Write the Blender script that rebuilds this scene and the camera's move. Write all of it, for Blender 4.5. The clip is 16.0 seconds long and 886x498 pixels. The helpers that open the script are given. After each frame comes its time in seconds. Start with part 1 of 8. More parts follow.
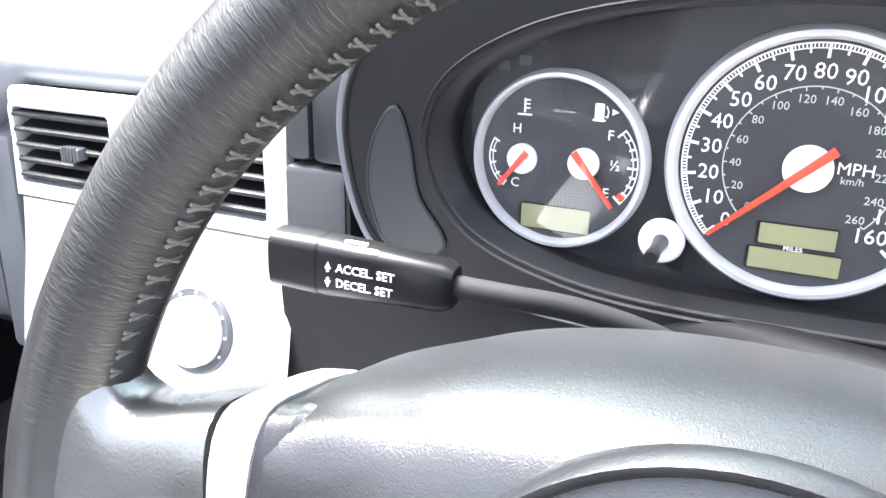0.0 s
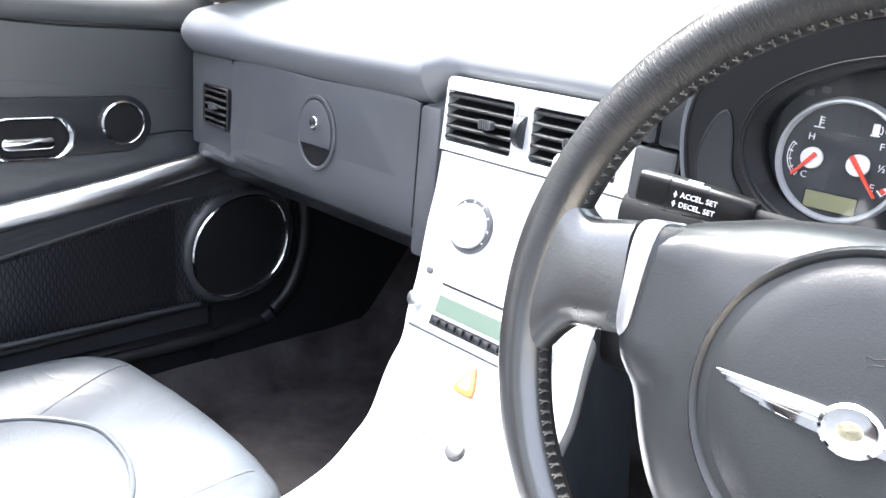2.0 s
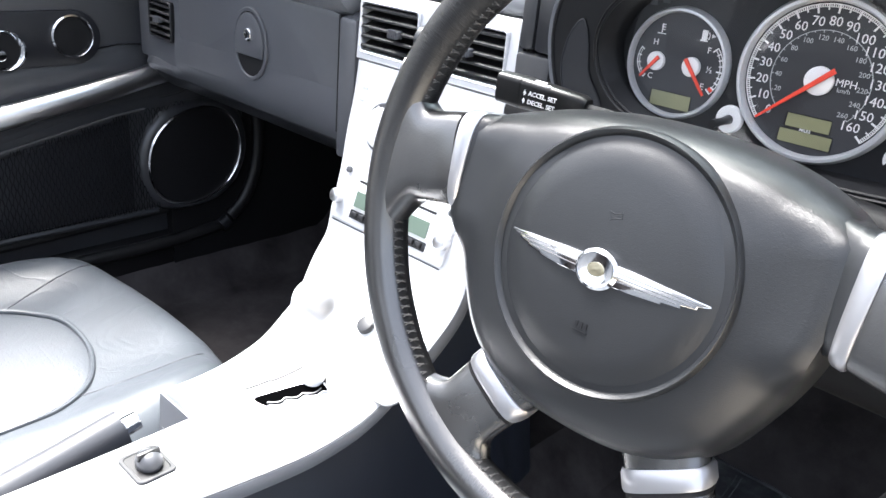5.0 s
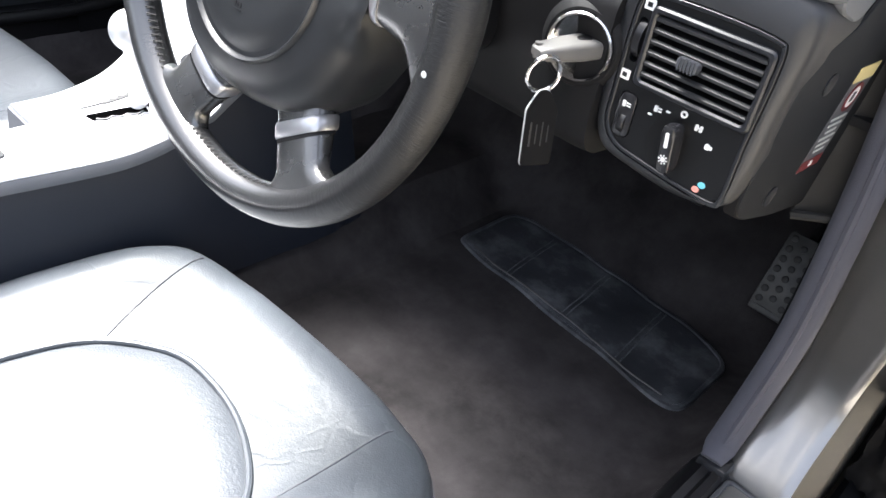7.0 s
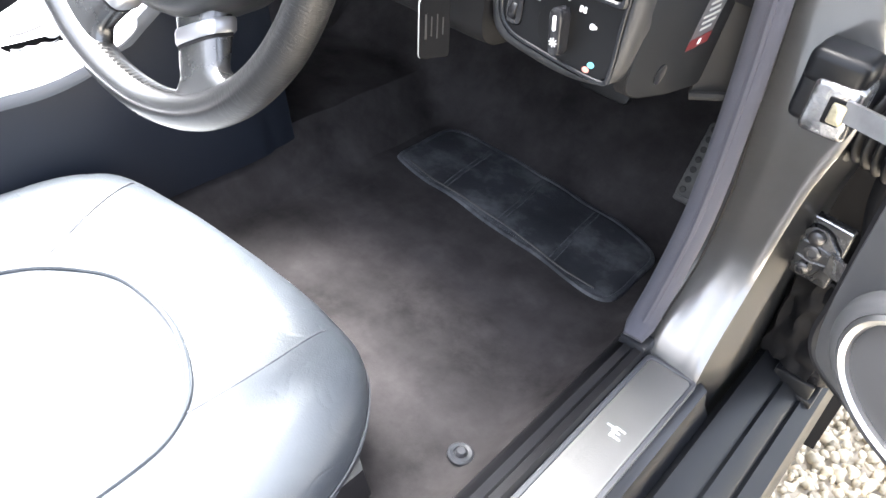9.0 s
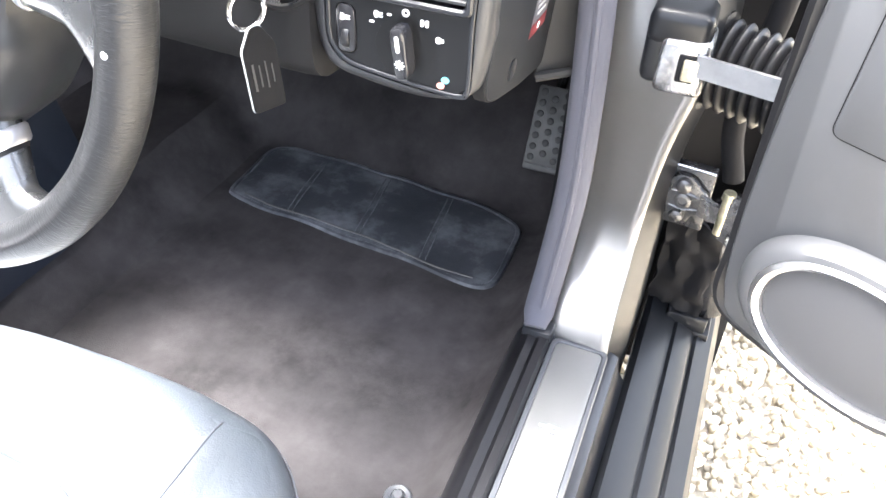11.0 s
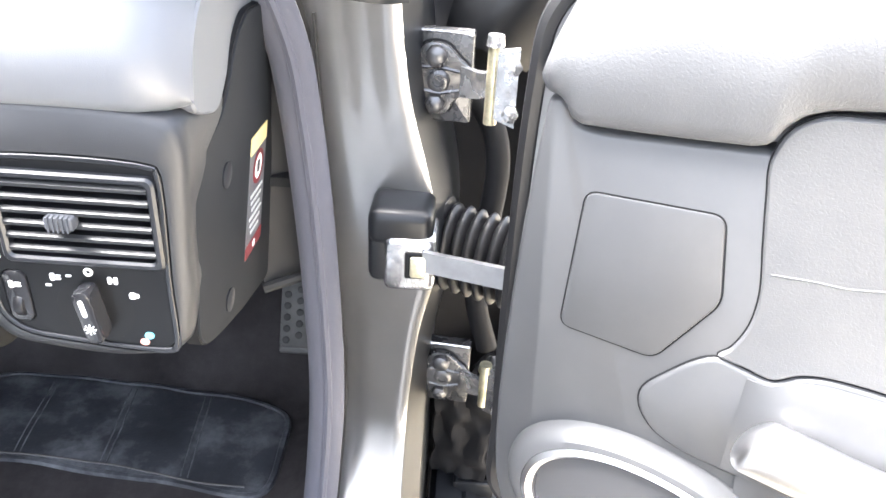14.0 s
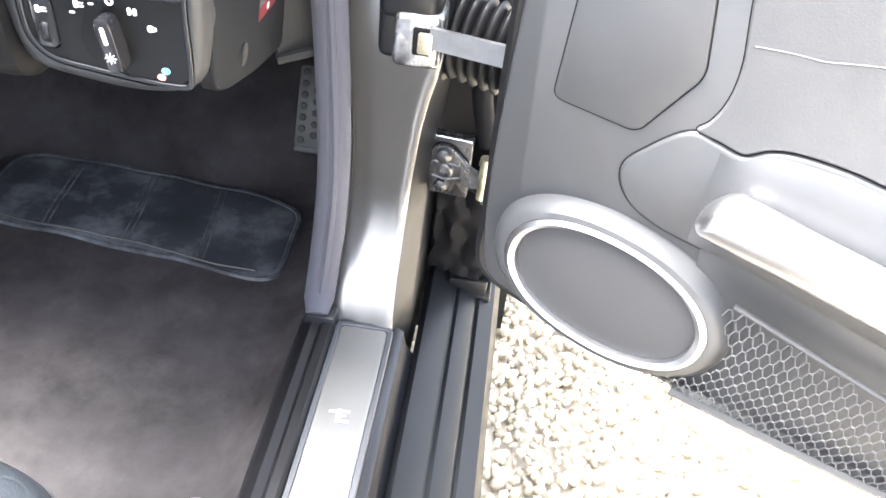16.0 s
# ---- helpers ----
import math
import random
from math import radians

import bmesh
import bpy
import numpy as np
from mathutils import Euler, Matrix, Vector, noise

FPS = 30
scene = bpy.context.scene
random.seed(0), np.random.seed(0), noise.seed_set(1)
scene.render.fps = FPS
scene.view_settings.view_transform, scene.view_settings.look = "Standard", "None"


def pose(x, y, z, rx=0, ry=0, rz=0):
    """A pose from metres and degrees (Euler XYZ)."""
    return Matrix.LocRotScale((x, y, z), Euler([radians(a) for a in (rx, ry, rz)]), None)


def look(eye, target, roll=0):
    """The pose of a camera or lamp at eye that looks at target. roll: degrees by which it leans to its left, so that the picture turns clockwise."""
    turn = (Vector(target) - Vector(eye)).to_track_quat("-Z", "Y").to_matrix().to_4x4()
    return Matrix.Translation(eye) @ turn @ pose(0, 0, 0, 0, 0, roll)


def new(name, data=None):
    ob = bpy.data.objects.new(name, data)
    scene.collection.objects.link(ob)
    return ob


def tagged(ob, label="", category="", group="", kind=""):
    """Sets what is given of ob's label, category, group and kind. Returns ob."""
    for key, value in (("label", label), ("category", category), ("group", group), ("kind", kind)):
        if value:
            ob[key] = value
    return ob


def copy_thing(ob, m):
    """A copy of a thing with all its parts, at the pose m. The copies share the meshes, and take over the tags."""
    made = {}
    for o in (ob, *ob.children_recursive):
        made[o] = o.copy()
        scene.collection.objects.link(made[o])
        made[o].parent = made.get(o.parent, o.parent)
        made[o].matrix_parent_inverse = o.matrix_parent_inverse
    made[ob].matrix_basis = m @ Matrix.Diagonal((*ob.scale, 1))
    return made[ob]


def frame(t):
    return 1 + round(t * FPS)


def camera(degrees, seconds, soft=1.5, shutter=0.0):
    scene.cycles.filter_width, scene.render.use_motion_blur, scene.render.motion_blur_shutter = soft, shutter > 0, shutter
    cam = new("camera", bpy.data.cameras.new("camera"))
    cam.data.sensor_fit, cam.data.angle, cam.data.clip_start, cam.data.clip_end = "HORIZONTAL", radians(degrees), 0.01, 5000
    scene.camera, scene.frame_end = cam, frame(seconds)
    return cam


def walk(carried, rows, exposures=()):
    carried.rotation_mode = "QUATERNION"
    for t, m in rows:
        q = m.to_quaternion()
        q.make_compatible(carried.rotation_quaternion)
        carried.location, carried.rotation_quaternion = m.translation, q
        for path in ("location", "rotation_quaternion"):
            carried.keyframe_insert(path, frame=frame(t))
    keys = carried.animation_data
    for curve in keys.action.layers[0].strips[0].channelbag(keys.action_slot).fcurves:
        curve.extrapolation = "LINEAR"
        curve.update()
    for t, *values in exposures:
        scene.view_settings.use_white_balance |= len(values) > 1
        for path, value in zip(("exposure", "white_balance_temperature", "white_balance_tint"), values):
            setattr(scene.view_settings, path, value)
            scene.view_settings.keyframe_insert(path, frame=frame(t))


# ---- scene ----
cam = camera(58.6, 16.0)
PATH = [
    (0, (0.02, -0.014, 1.016), (-0.757, 1.704, 0.351), 1.0),
    (0.5, (0.031, -0.056, 1.012), (-0.91, 1.634, 0.504), 2.0),
    (1, (0.051, -0.118, 0.997), (-1.085, 1.453, 0.508), 3.2),
    (1.5, (0.087, -0.196, 1.005), (-1.177, 1.272, 0.511), 3.5),
    (2, (0.099, -0.238, 1.013), (-1.209, 1.149, 0.409), 5.4),
    (2.5, (0.136, -0.261, 1.016), (-1.105, 1.116, 0.266), 6.2),
    (3, (0.158, -0.29, 1.021), (-0.956, 1.166, 0.223), 7.4),
    (3.2, (0.146, -0.303, 1.025), (-0.965, 1.182, 0.276), 6.1),
    (5.3, (0.266, -0.239, 1.03), (-0.98, 1.083, 0.193), 6.2),
    (5.5, (0.303, -0.232, 1.026), (-0.936, 1.062, 0.137), 8.7),
    (6, (0.387, -0.218, 1.026), (-0.793, 1.07, 0.052), 10.0),
    (6.5, (0.461, -0.223, 1.026), (-0.657, 1.035, -0.054), 9.9),
    (7, (0.504, -0.223, 1.027), (-0.533, 1.049, -0.116), 10.1),
    (7.5, (0.539, -0.235, 1.026), (-0.441, 1.013, -0.192), 10.6),
    (8, (0.557, -0.238, 1.024), (-0.402, 1.025, -0.194), 10.2),
    (8.5, (0.567, -0.236, 1.024), (-0.39, 1.016, -0.207), 9.3),
    (9, (0.569, -0.224, 1.021), (-0.331, 1.043, -0.237), 8.4),
    (9.2, (0.568, -0.219, 1.018), (-0.309, 1.052, -0.253), 8.2),
    (11.3, (0.484, -0.158, 1.028), (0.084, 1.333, -0.244), 1.8),
    (11.5, (0.499, -0.14, 1.027), (0.19, 1.407, -0.203), 1.3),
    (12, (0.504, -0.101, 1.022), (0.376, 1.498, -0.172), 1.5),
    (12.5, (0.501, -0.09, 1.051), (0.419, 1.603, -0.01), 0.6),
    (13, (0.5, -0.086, 1.085), (0.436, 1.698, 0.183), 0.5),
    (13.5, (0.498, -0.084, 1.092), (0.442, 1.709, 0.208), 1.0),
    (14, (0.501, -0.093, 1.061), (0.46, 1.638, 0.059), 3.2),
    (14.5, (0.503, -0.107, 1.019), (0.48, 1.544, -0.111), 4.4),
    (15, (0.503, -0.116, 0.99), (0.489, 1.466, -0.234), 5.7),
    (15.5, (0.5, -0.126, 0.995), (0.457, 1.432, -0.259), 6.0),
    (16, (0.527, -0.157, 1.027), (0.47, 1.368, -0.266), 7.3),
]
LIGHT = [(0, 4.5), (0.5, 4.52), (1.5, 4.25), (2.5, 3.72), (5.3, 3.12), (6, 2.75), (7, 3.1), (7.5, 3.55), (8, 3.85), (9, 4.12), (11.5, 4.9), (12.5, 4.97), (13.5, 4.82), (14.5, 4.6), (15, 4.6), (16, 4.5)]
walk(cam, [(t, look(eye, target, roll)) for t, eye, target, roll in PATH], [(t, stops - 0.35, 6400, 10) for t, stops in LIGHT])

# ---- world and light ----
world = bpy.data.worlds.new("overcast_sky")
scene.world = world
world.use_nodes = True
wn = world.node_tree.nodes
sky = wn.new("ShaderNodeTexSky")
sky.sky_type = "NISHITA"
sky.sun_disc = False
sky.sun_elevation, sky.sun_rotation = radians(68), radians(-75)
sky.air_density, sky.dust_density, sky.ozone_density = 1.0, 6.0, 0.6
sky_mix = wn.new("ShaderNodeHueSaturation")
sky_mix.inputs["Saturation"].default_value = 0.55
world.node_tree.links.new(sky.outputs[0], sky_mix.inputs["Color"])
world.node_tree.links.new(sky_mix.outputs[0], wn["Background"].inputs["Color"])
wn["Background"].inputs["Strength"].default_value = 0.11
sun_data = bpy.data.lights.new("sun", "SUN")
sun_data.energy, sun_data.angle, sun_data.color = 2.5, radians(34), (1.0, 0.99, 0.98)
sun = new("sun", sun_data)
sun.matrix_world = look((-1.7, 0.3, 4.0), (0.0, 0.1, 0.5))

# ---- materials ----
def material(name, color, rough=0.5, metal=0.0, grain=0.0, grain_size=300.0, mottle=0.15, mottle_size=6.0, rough_var=0.08,
             coat=0.0, spec=0.5, dust=0.0, dust_color=(0.35, 0.33, 0.30), dust_size=5.0, kind="noise", sheen=0.0, per_object=0.0, aniso=None, ior=1.5):
    """A procedural surface: base colour mottled at a large scale, grain as bump, roughness that varies, dust in patches."""
    m = bpy.data.materials.new(name)
    m.use_nodes = True
    nt = m.node_tree
    nodes, links = nt.nodes, nt.links
    b = nodes["Principled BSDF"]
    b.inputs["Roughness"].default_value = rough
    b.inputs["Metallic"].default_value = metal
    b.inputs["Specular IOR Level"].default_value = spec
    b.inputs["Coat Weight"].default_value = coat
    b.inputs["IOR"].default_value = ior
    b.inputs["Coat Roughness"].default_value = 0.08
    b.inputs["Sheen Weight"].default_value = sheen
    co = nodes.new("ShaderNodeTexCoord")
    big = nodes.new("ShaderNodeTexNoise")
    big.inputs["Scale"].default_value = mottle_size
    big.inputs["Detail"].default_value = 6
    big.inputs["Roughness"].default_value = 0.6
    links.new(co.outputs["Object"], big.inputs["Vector"])
    ramp = nodes.new("ShaderNodeValToRGB")
    lo, hi = [max(0, c * (1 - mottle)) for c in color], [min(1, c * (1 + mottle)) for c in color]
    ramp.color_ramp.elements[0].position, ramp.color_ramp.elements[1].position = 0.3, 0.7
    ramp.color_ramp.elements[0].color, ramp.color_ramp.elements[1].color = (*lo, 1), (*hi, 1)
    links.new(big.outputs["Fac"], ramp.inputs["Fac"])
    out = ramp.outputs["Color"]
    if per_object:
        info, hsv, mul = nodes.new("ShaderNodeObjectInfo"), nodes.new("ShaderNodeHueSaturation"), nodes.new("ShaderNodeMapRange")
        mul.inputs["To Min"].default_value, mul.inputs["To Max"].default_value = 1 - per_object, 1 + per_object
        links.new(info.outputs["Random"], mul.inputs["Value"])
        links.new(mul.outputs[0], hsv.inputs["Value"])
        links.new(out, hsv.inputs["Color"])
        out = hsv.outputs["Color"]
    if dust:
        dn, dr, mix = nodes.new("ShaderNodeTexNoise"), nodes.new("ShaderNodeValToRGB"), nodes.new("ShaderNodeMixRGB")
        dn.inputs["Scale"].default_value, dn.inputs["Detail"].default_value = dust_size, 7
        dn.inputs["Roughness"].default_value = 0.65
        links.new(co.outputs["Object"], dn.inputs["Vector"])
        links.new(dn.outputs["Fac"], dr.inputs["Fac"])
        dr.color_ramp.elements[0].position, dr.color_ramp.elements[1].position = 0.48, 0.78
        dr.color_ramp.elements[0].color, dr.color_ramp.elements[1].color = (0, 0, 0, 1), (dust, dust, dust, 1)
        links.new(dr.outputs["Color"], mix.inputs["Fac"])
        links.new(out, mix.inputs["Color1"])
        mix.inputs["Color2"].default_value = (*dust_color, 1)
        out = mix.outputs["Color"]
    links.new(out, b.inputs["Base Color"])
    rr = nodes.new("ShaderNodeMapRange")
    rr.inputs["To Min"].default_value, rr.inputs["To Max"].default_value = max(0.02, rough - rough_var), min(1, rough + rough_var)
    links.new(big.outputs["Fac"], rr.inputs["Value"])
    links.new(rr.outputs[0], b.inputs["Roughness"])
    if grain:
        if kind == "leather":
            g = nodes.new("ShaderNodeTexVoronoi")
            g.feature = "SMOOTH_F1"
            g.inputs["Scale"].default_value = grain_size
            value = g.outputs["Distance"]
            warp, add = nodes.new("ShaderNodeTexNoise"), nodes.new("ShaderNodeMixRGB")
            warp.inputs["Scale"].default_value = grain_size * 0.4
            add.blend_type = "ADD"
            add.inputs["Fac"].default_value = 0.006
            links.new(co.outputs["Object"], warp.inputs["Vector"])
            links.new(co.outputs["Object"], add.inputs["Color1"])
            links.new(warp.outputs["Color"], add.inputs["Color2"])
            links.new(add.outputs["Color"], g.inputs["Vector"])
        elif kind == "brushed":
            g = nodes.new("ShaderNodeTexNoise")
            mp = nodes.new("ShaderNodeMapping")
            mp.inputs["Scale"].default_value = aniso or (1, 40, 1)
            links.new(co.outputs["Object"], mp.inputs["Vector"])
            links.new(mp.outputs[0], g.inputs["Vector"])
            g.inputs["Scale"].default_value = grain_size
            value = g.outputs["Fac"]
        else:
            g = nodes.new("ShaderNodeTexNoise")
            g.inputs["Scale"].default_value = grain_size
            g.inputs["Detail"].default_value = 4
            links.new(co.outputs["Object"], g.inputs["Vector"])
            value = g.outputs["Fac"]
        bump = nodes.new("ShaderNodeBump")
        bump.inputs["Strength"].default_value = grain
        bump.inputs["Distance"].default_value = 0.3 / grain_size
        links.new(value, bump.inputs["Height"])
        links.new(bump.outputs[0], b.inputs["Normal"])
    return m


def glass_material(name, tint, rough=0.0):
    m = bpy.data.materials.new(name)
    m.use_nodes = True
    nodes, links = m.node_tree.nodes, m.node_tree.links
    nodes.remove(nodes["Principled BSDF"])
    t, g, mix, f = nodes.new("ShaderNodeBsdfTransparent"), nodes.new("ShaderNodeBsdfGlossy"), nodes.new("ShaderNodeMixShader"), nodes.new("ShaderNodeFresnel")
    t.inputs["Color"].default_value = (*tint, 1)
    g.inputs["Roughness"].default_value = rough
    f.inputs["IOR"].default_value = 1.45
    links.new(f.outputs[0], mix.inputs["Fac"])
    links.new(t.outputs[0], mix.inputs[1])
    links.new(g.outputs[0], mix.inputs[2])
    links.new(mix.outputs[0], nodes["Material Output"].inputs["Surface"])
    return m


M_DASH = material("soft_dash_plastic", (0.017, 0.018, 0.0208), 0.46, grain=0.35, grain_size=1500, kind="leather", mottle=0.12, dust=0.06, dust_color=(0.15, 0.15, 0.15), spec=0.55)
# Dash plastic darkened to hold the deep shade under the dash.
M_DASHSHADE = material("shaded_dash_plastic", (0.0065, 0.0065, 0.0072), 0.6, grain=0.3, grain_size=1300, kind="leather", mottle=0.12, spec=0.22)
M_BOWL = material("black_switch_bowl", (0.003, 0.003, 0.0033), 0.35, mottle=0.1, spec=0.3)
M_SLAT = material("vent_slat_plastic", (0.013, 0.0137, 0.015), 0.42, grain=0.1, grain_size=1600, mottle=0.08)
# Pad colour raised far above M_DASH so the top reads sky-lit.
M_DASHTOP = material("skylit_dash_pad", (0.115, 0.121, 0.133), 0.40, grain=0.25, grain_size=1300, kind="leather", mottle=0.08, dust=0.08)
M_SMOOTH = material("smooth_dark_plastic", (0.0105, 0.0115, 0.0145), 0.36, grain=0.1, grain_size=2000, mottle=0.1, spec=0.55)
M_FASCIA = material("black_binnacle_plastic", (0.0052, 0.0056, 0.0066), 0.44, grain=0.15, grain_size=1800, mottle=0.1, spec=0.26)
M_WINGEDGE = material("black_wing_edge_plastic", (0.006, 0.0063, 0.007), 0.30, mottle=0.15, spec=0.22)
M_FOB = material("black_fob_leather", (0.007, 0.007, 0.0075), 0.7, grain=0.3, grain_size=900, kind="leather", mottle=0.2, spec=0.08)
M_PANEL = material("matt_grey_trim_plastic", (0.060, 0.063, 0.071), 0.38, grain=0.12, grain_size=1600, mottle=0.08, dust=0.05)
M_BLACK = material("black_plastic", (0.006, 0.006, 0.0072), 0.34, grain=0.1, grain_size=1500, mottle=0.2, spec=0.5)
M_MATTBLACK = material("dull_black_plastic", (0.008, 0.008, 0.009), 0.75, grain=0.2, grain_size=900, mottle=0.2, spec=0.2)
M_GLOSS = material("glossy_black_plastic", (0.016, 0.016, 0.018), 0.15, mottle=0.1, rough_var=0.03)
M_RUBBER = material("black_rubber", (0.008, 0.008, 0.009), 0.45, grain=0.2, grain_size=400, mottle=0.2, dust=0.05)
M_PAD = material("airbag_pad_vinyl", (0.016, 0.0172, 0.0190), 0.31, grain=0.32, grain_size=1250, kind="leather", mottle=0.1, spec=0.52)
M_SEAT = material("slate_seat_leather", (0.074, 0.083, 0.095), 0.38, grain=0.3, grain_size=520, kind="leather", mottle=0.14, mottle_size=9, rough_var=0.1, spec=0.5)
M_SEATMID = material("slate_seat_insert_leather", (0.080, 0.089, 0.101), 0.44, grain=0.45, grain_size=420, kind="leather", mottle=0.10, spec=0.5)
M_SILVER = material("satin_silver_paint", (0.62, 0.63, 0.65), 0.38, 0.35, grain=0.05, grain_size=2000, mottle=0.03)
# Lever silver paled so it reads as washed out by light.
M_LEVER = material("overlit_lever_silver", (0.78, 0.78, 0.80), 0.4, mottle=0.03)
M_CHROME = material("chrome", (0.80, 0.80, 0.81), 0.10, 1.0, mottle=0.03, rough_var=0.04)
M_SATIN = material("satin_aluminium", (0.68, 0.68, 0.69), 0.30, 1.0, grain=0.05, grain_size=300, kind="brushed", mottle=0.05)
M_STEEL = material("brushed_steel", (0.27, 0.268, 0.265), 0.50, 0.7, grain=0.12, grain_size=60, kind="brushed", aniso=(1, 30, 1), mottle=0.08)
M_CARPET = material("dark_carpet", (0.050, 0.0462, 0.0473), 0.95, grain=1.0, grain_size=700, mottle=0.42, mottle_size=9, spec=0.0, dust=0.24, dust_color=(0.16, 0.147, 0.15), dust_size=11)
M_MAT = material("worn_rubber_heel_pad", (0.052, 0.056, 0.064), 0.38, grain=0.3, grain_size=250, mottle=0.35, mottle_size=14, rough_var=0.12, dust=0.8, dust_color=(0.26, 0.27, 0.285), dust_size=14, spec=0.5)
M_PAINT = material("graphite_metallic_paint", (0.255, 0.25, 0.249), 0.30, 0.8, mottle=0.10, coat=1.0, dust=0.05, dust_color=(0.16, 0.15, 0.14), dust_size=9, rough_var=0.08)
M_UNDER = material("dark_body_coating", (0.007, 0.0078, 0.0095), 0.38, 0.0, mottle=0.3, dust=0.10, dust_color=(0.05, 0.05, 0.05), spec=0.3)
M_SEAL = material("flocked_door_seal", (0.058, 0.059, 0.076), 0.8, grain=0.5, grain_size=700, mottle=0.12, sheen=0.1)
M_CREAM = material("cream_headlining_fabric", (0.215, 0.172, 0.128), 0.9, grain=0.5, grain_size=900, mottle=0.04)
M_WHITE = material("white_marking", (0.80, 0.80, 0.80), 0.5, mottle=0.02)
M_GREYMARK = material("grey_marking", (0.45, 0.465, 0.465), 0.5, mottle=0.02)
M_DIAL = material("gauge_face", (0.029, 0.0305, 0.035), 0.6, grain=0.1, grain_size=1500, mottle=0.08)
M_RED = material("red_needle", (0.75, 0.06, 0.03), 0.4, mottle=0.03)
M_LCD = material("grey_green_display", (0.24, 0.24, 0.135), 0.35, mottle=0.06, mottle_size=30)
M_RADIOLCD = material("pale_green_display", (0.085, 0.118, 0.098), 0.5, mottle=0.04, spec=0.15)
M_ORANGE = material("orange_button", (0.58, 0.105, 0.025), 0.35, mottle=0.05)
M_YELLOW = material("yellow_label", (0.62, 0.52, 0.25), 0.5, mottle=0.05)
M_LABELGREY = material("silver_label", (0.08, 0.082, 0.09), 0.4, mottle=0.1)
M_REDLABEL = material("red_label", (0.13, 0.015, 0.018), 0.5, mottle=0.05)
M_BLUE = material("pale_blue_mark", (0.15, 0.50, 0.62), 0.5, mottle=0.05)
M_PINK = material("pale_red_mark", (0.75, 0.30, 0.25), 0.5, mottle=0.05)
M_KEY = material("grey_key_plastic", (0.11, 0.107, 0.102), 0.42, mottle=0.12, dust=0.2)
M_GALV = material("yellow_passivated_metal", (0.50, 0.46, 0.33), 0.34, 0.85, grain=0.4, grain_size=160, mottle=0.5, mottle_size=60)
M_ZINC = material("greasy_zinc_metal", (0.45, 0.45, 0.455), 0.26, 0.9, grain=0.5, grain_size=120, mottle=0.5, mottle_size=45)
M_MESHCLOTH = material("grey_net", (0.066, 0.066, 0.068), 0.7, mottle=0.2)
M_SPEAKER = material("speaker_cloth", (0.039, 0.04, 0.043), 0.8, grain=0.6, grain_size=1400, mottle=0.05)
M_GLASS = glass_material("clear_glass", (0.88, 0.94, 0.92))
M_LENS = glass_material("instrument_lens", (0.97, 0.97, 0.97))
M_PEBBLE = material("pale_gravel", (0.67, 0.597, 0.462), 0.8, grain=0.4, grain_size=150, mottle=0.35, mottle_size=30)
M_GROUND = material("sandy_ground", (0.52, 0.475, 0.40), 0.95, grain=0.8, grain_size=60, mottle=0.3, mottle_size=12)
M_LEAF = material("hedge_leaves", (0.10, 0.14, 0.03), 0.6, mottle=0.5, mottle_size=20)
M_TWIG = material("hedge_twigs", (0.09, 0.07, 0.05), 0.9)
M_FENCE = material("weathered_fence_wood", (0.42, 0.36, 0.26), 0.85, grain=0.5, grain_size=40, kind="brushed", aniso=(12, 12, 1), mottle=0.25)
M_CLOTH = material("white_cloth", (0.75, 0.75, 0.77), 0.95, grain=0.4, grain_size=300, mottle=0.08)
M_MIRROR = material("mirror_glass", (0.85, 0.87, 0.88), 0.02, 1.0, mottle=0.0, rough_var=0.0)
M_DOOR = material("grey_door_trim_plastic", (0.052, 0.0533, 0.0565), 0.42, grain=0.12, grain_size=1600, mottle=0.06, dust=0.06)
# Copy of the door trim, darkened for the dimmer passenger side and recesses.
M_PDOOR = material("shaded_door_trim_plastic", (0.036, 0.0383, 0.0435), 0.36, grain=0.2, grain_size=1400, mottle=0.08, spec=0.8)
M_KICK = material("grey_kick_trim", (0.032, 0.031, 0.030), 0.6, grain=0.2, grain_size=1200, mottle=0.08, spec=0.1)
M_PEDAL = material("dull_pedal_metal", (0.10, 0.10, 0.10), 0.5, 0.6, mottle=0.2, mottle_size=40, dust=0.2, dust_color=(0.16, 0.15, 0.14))


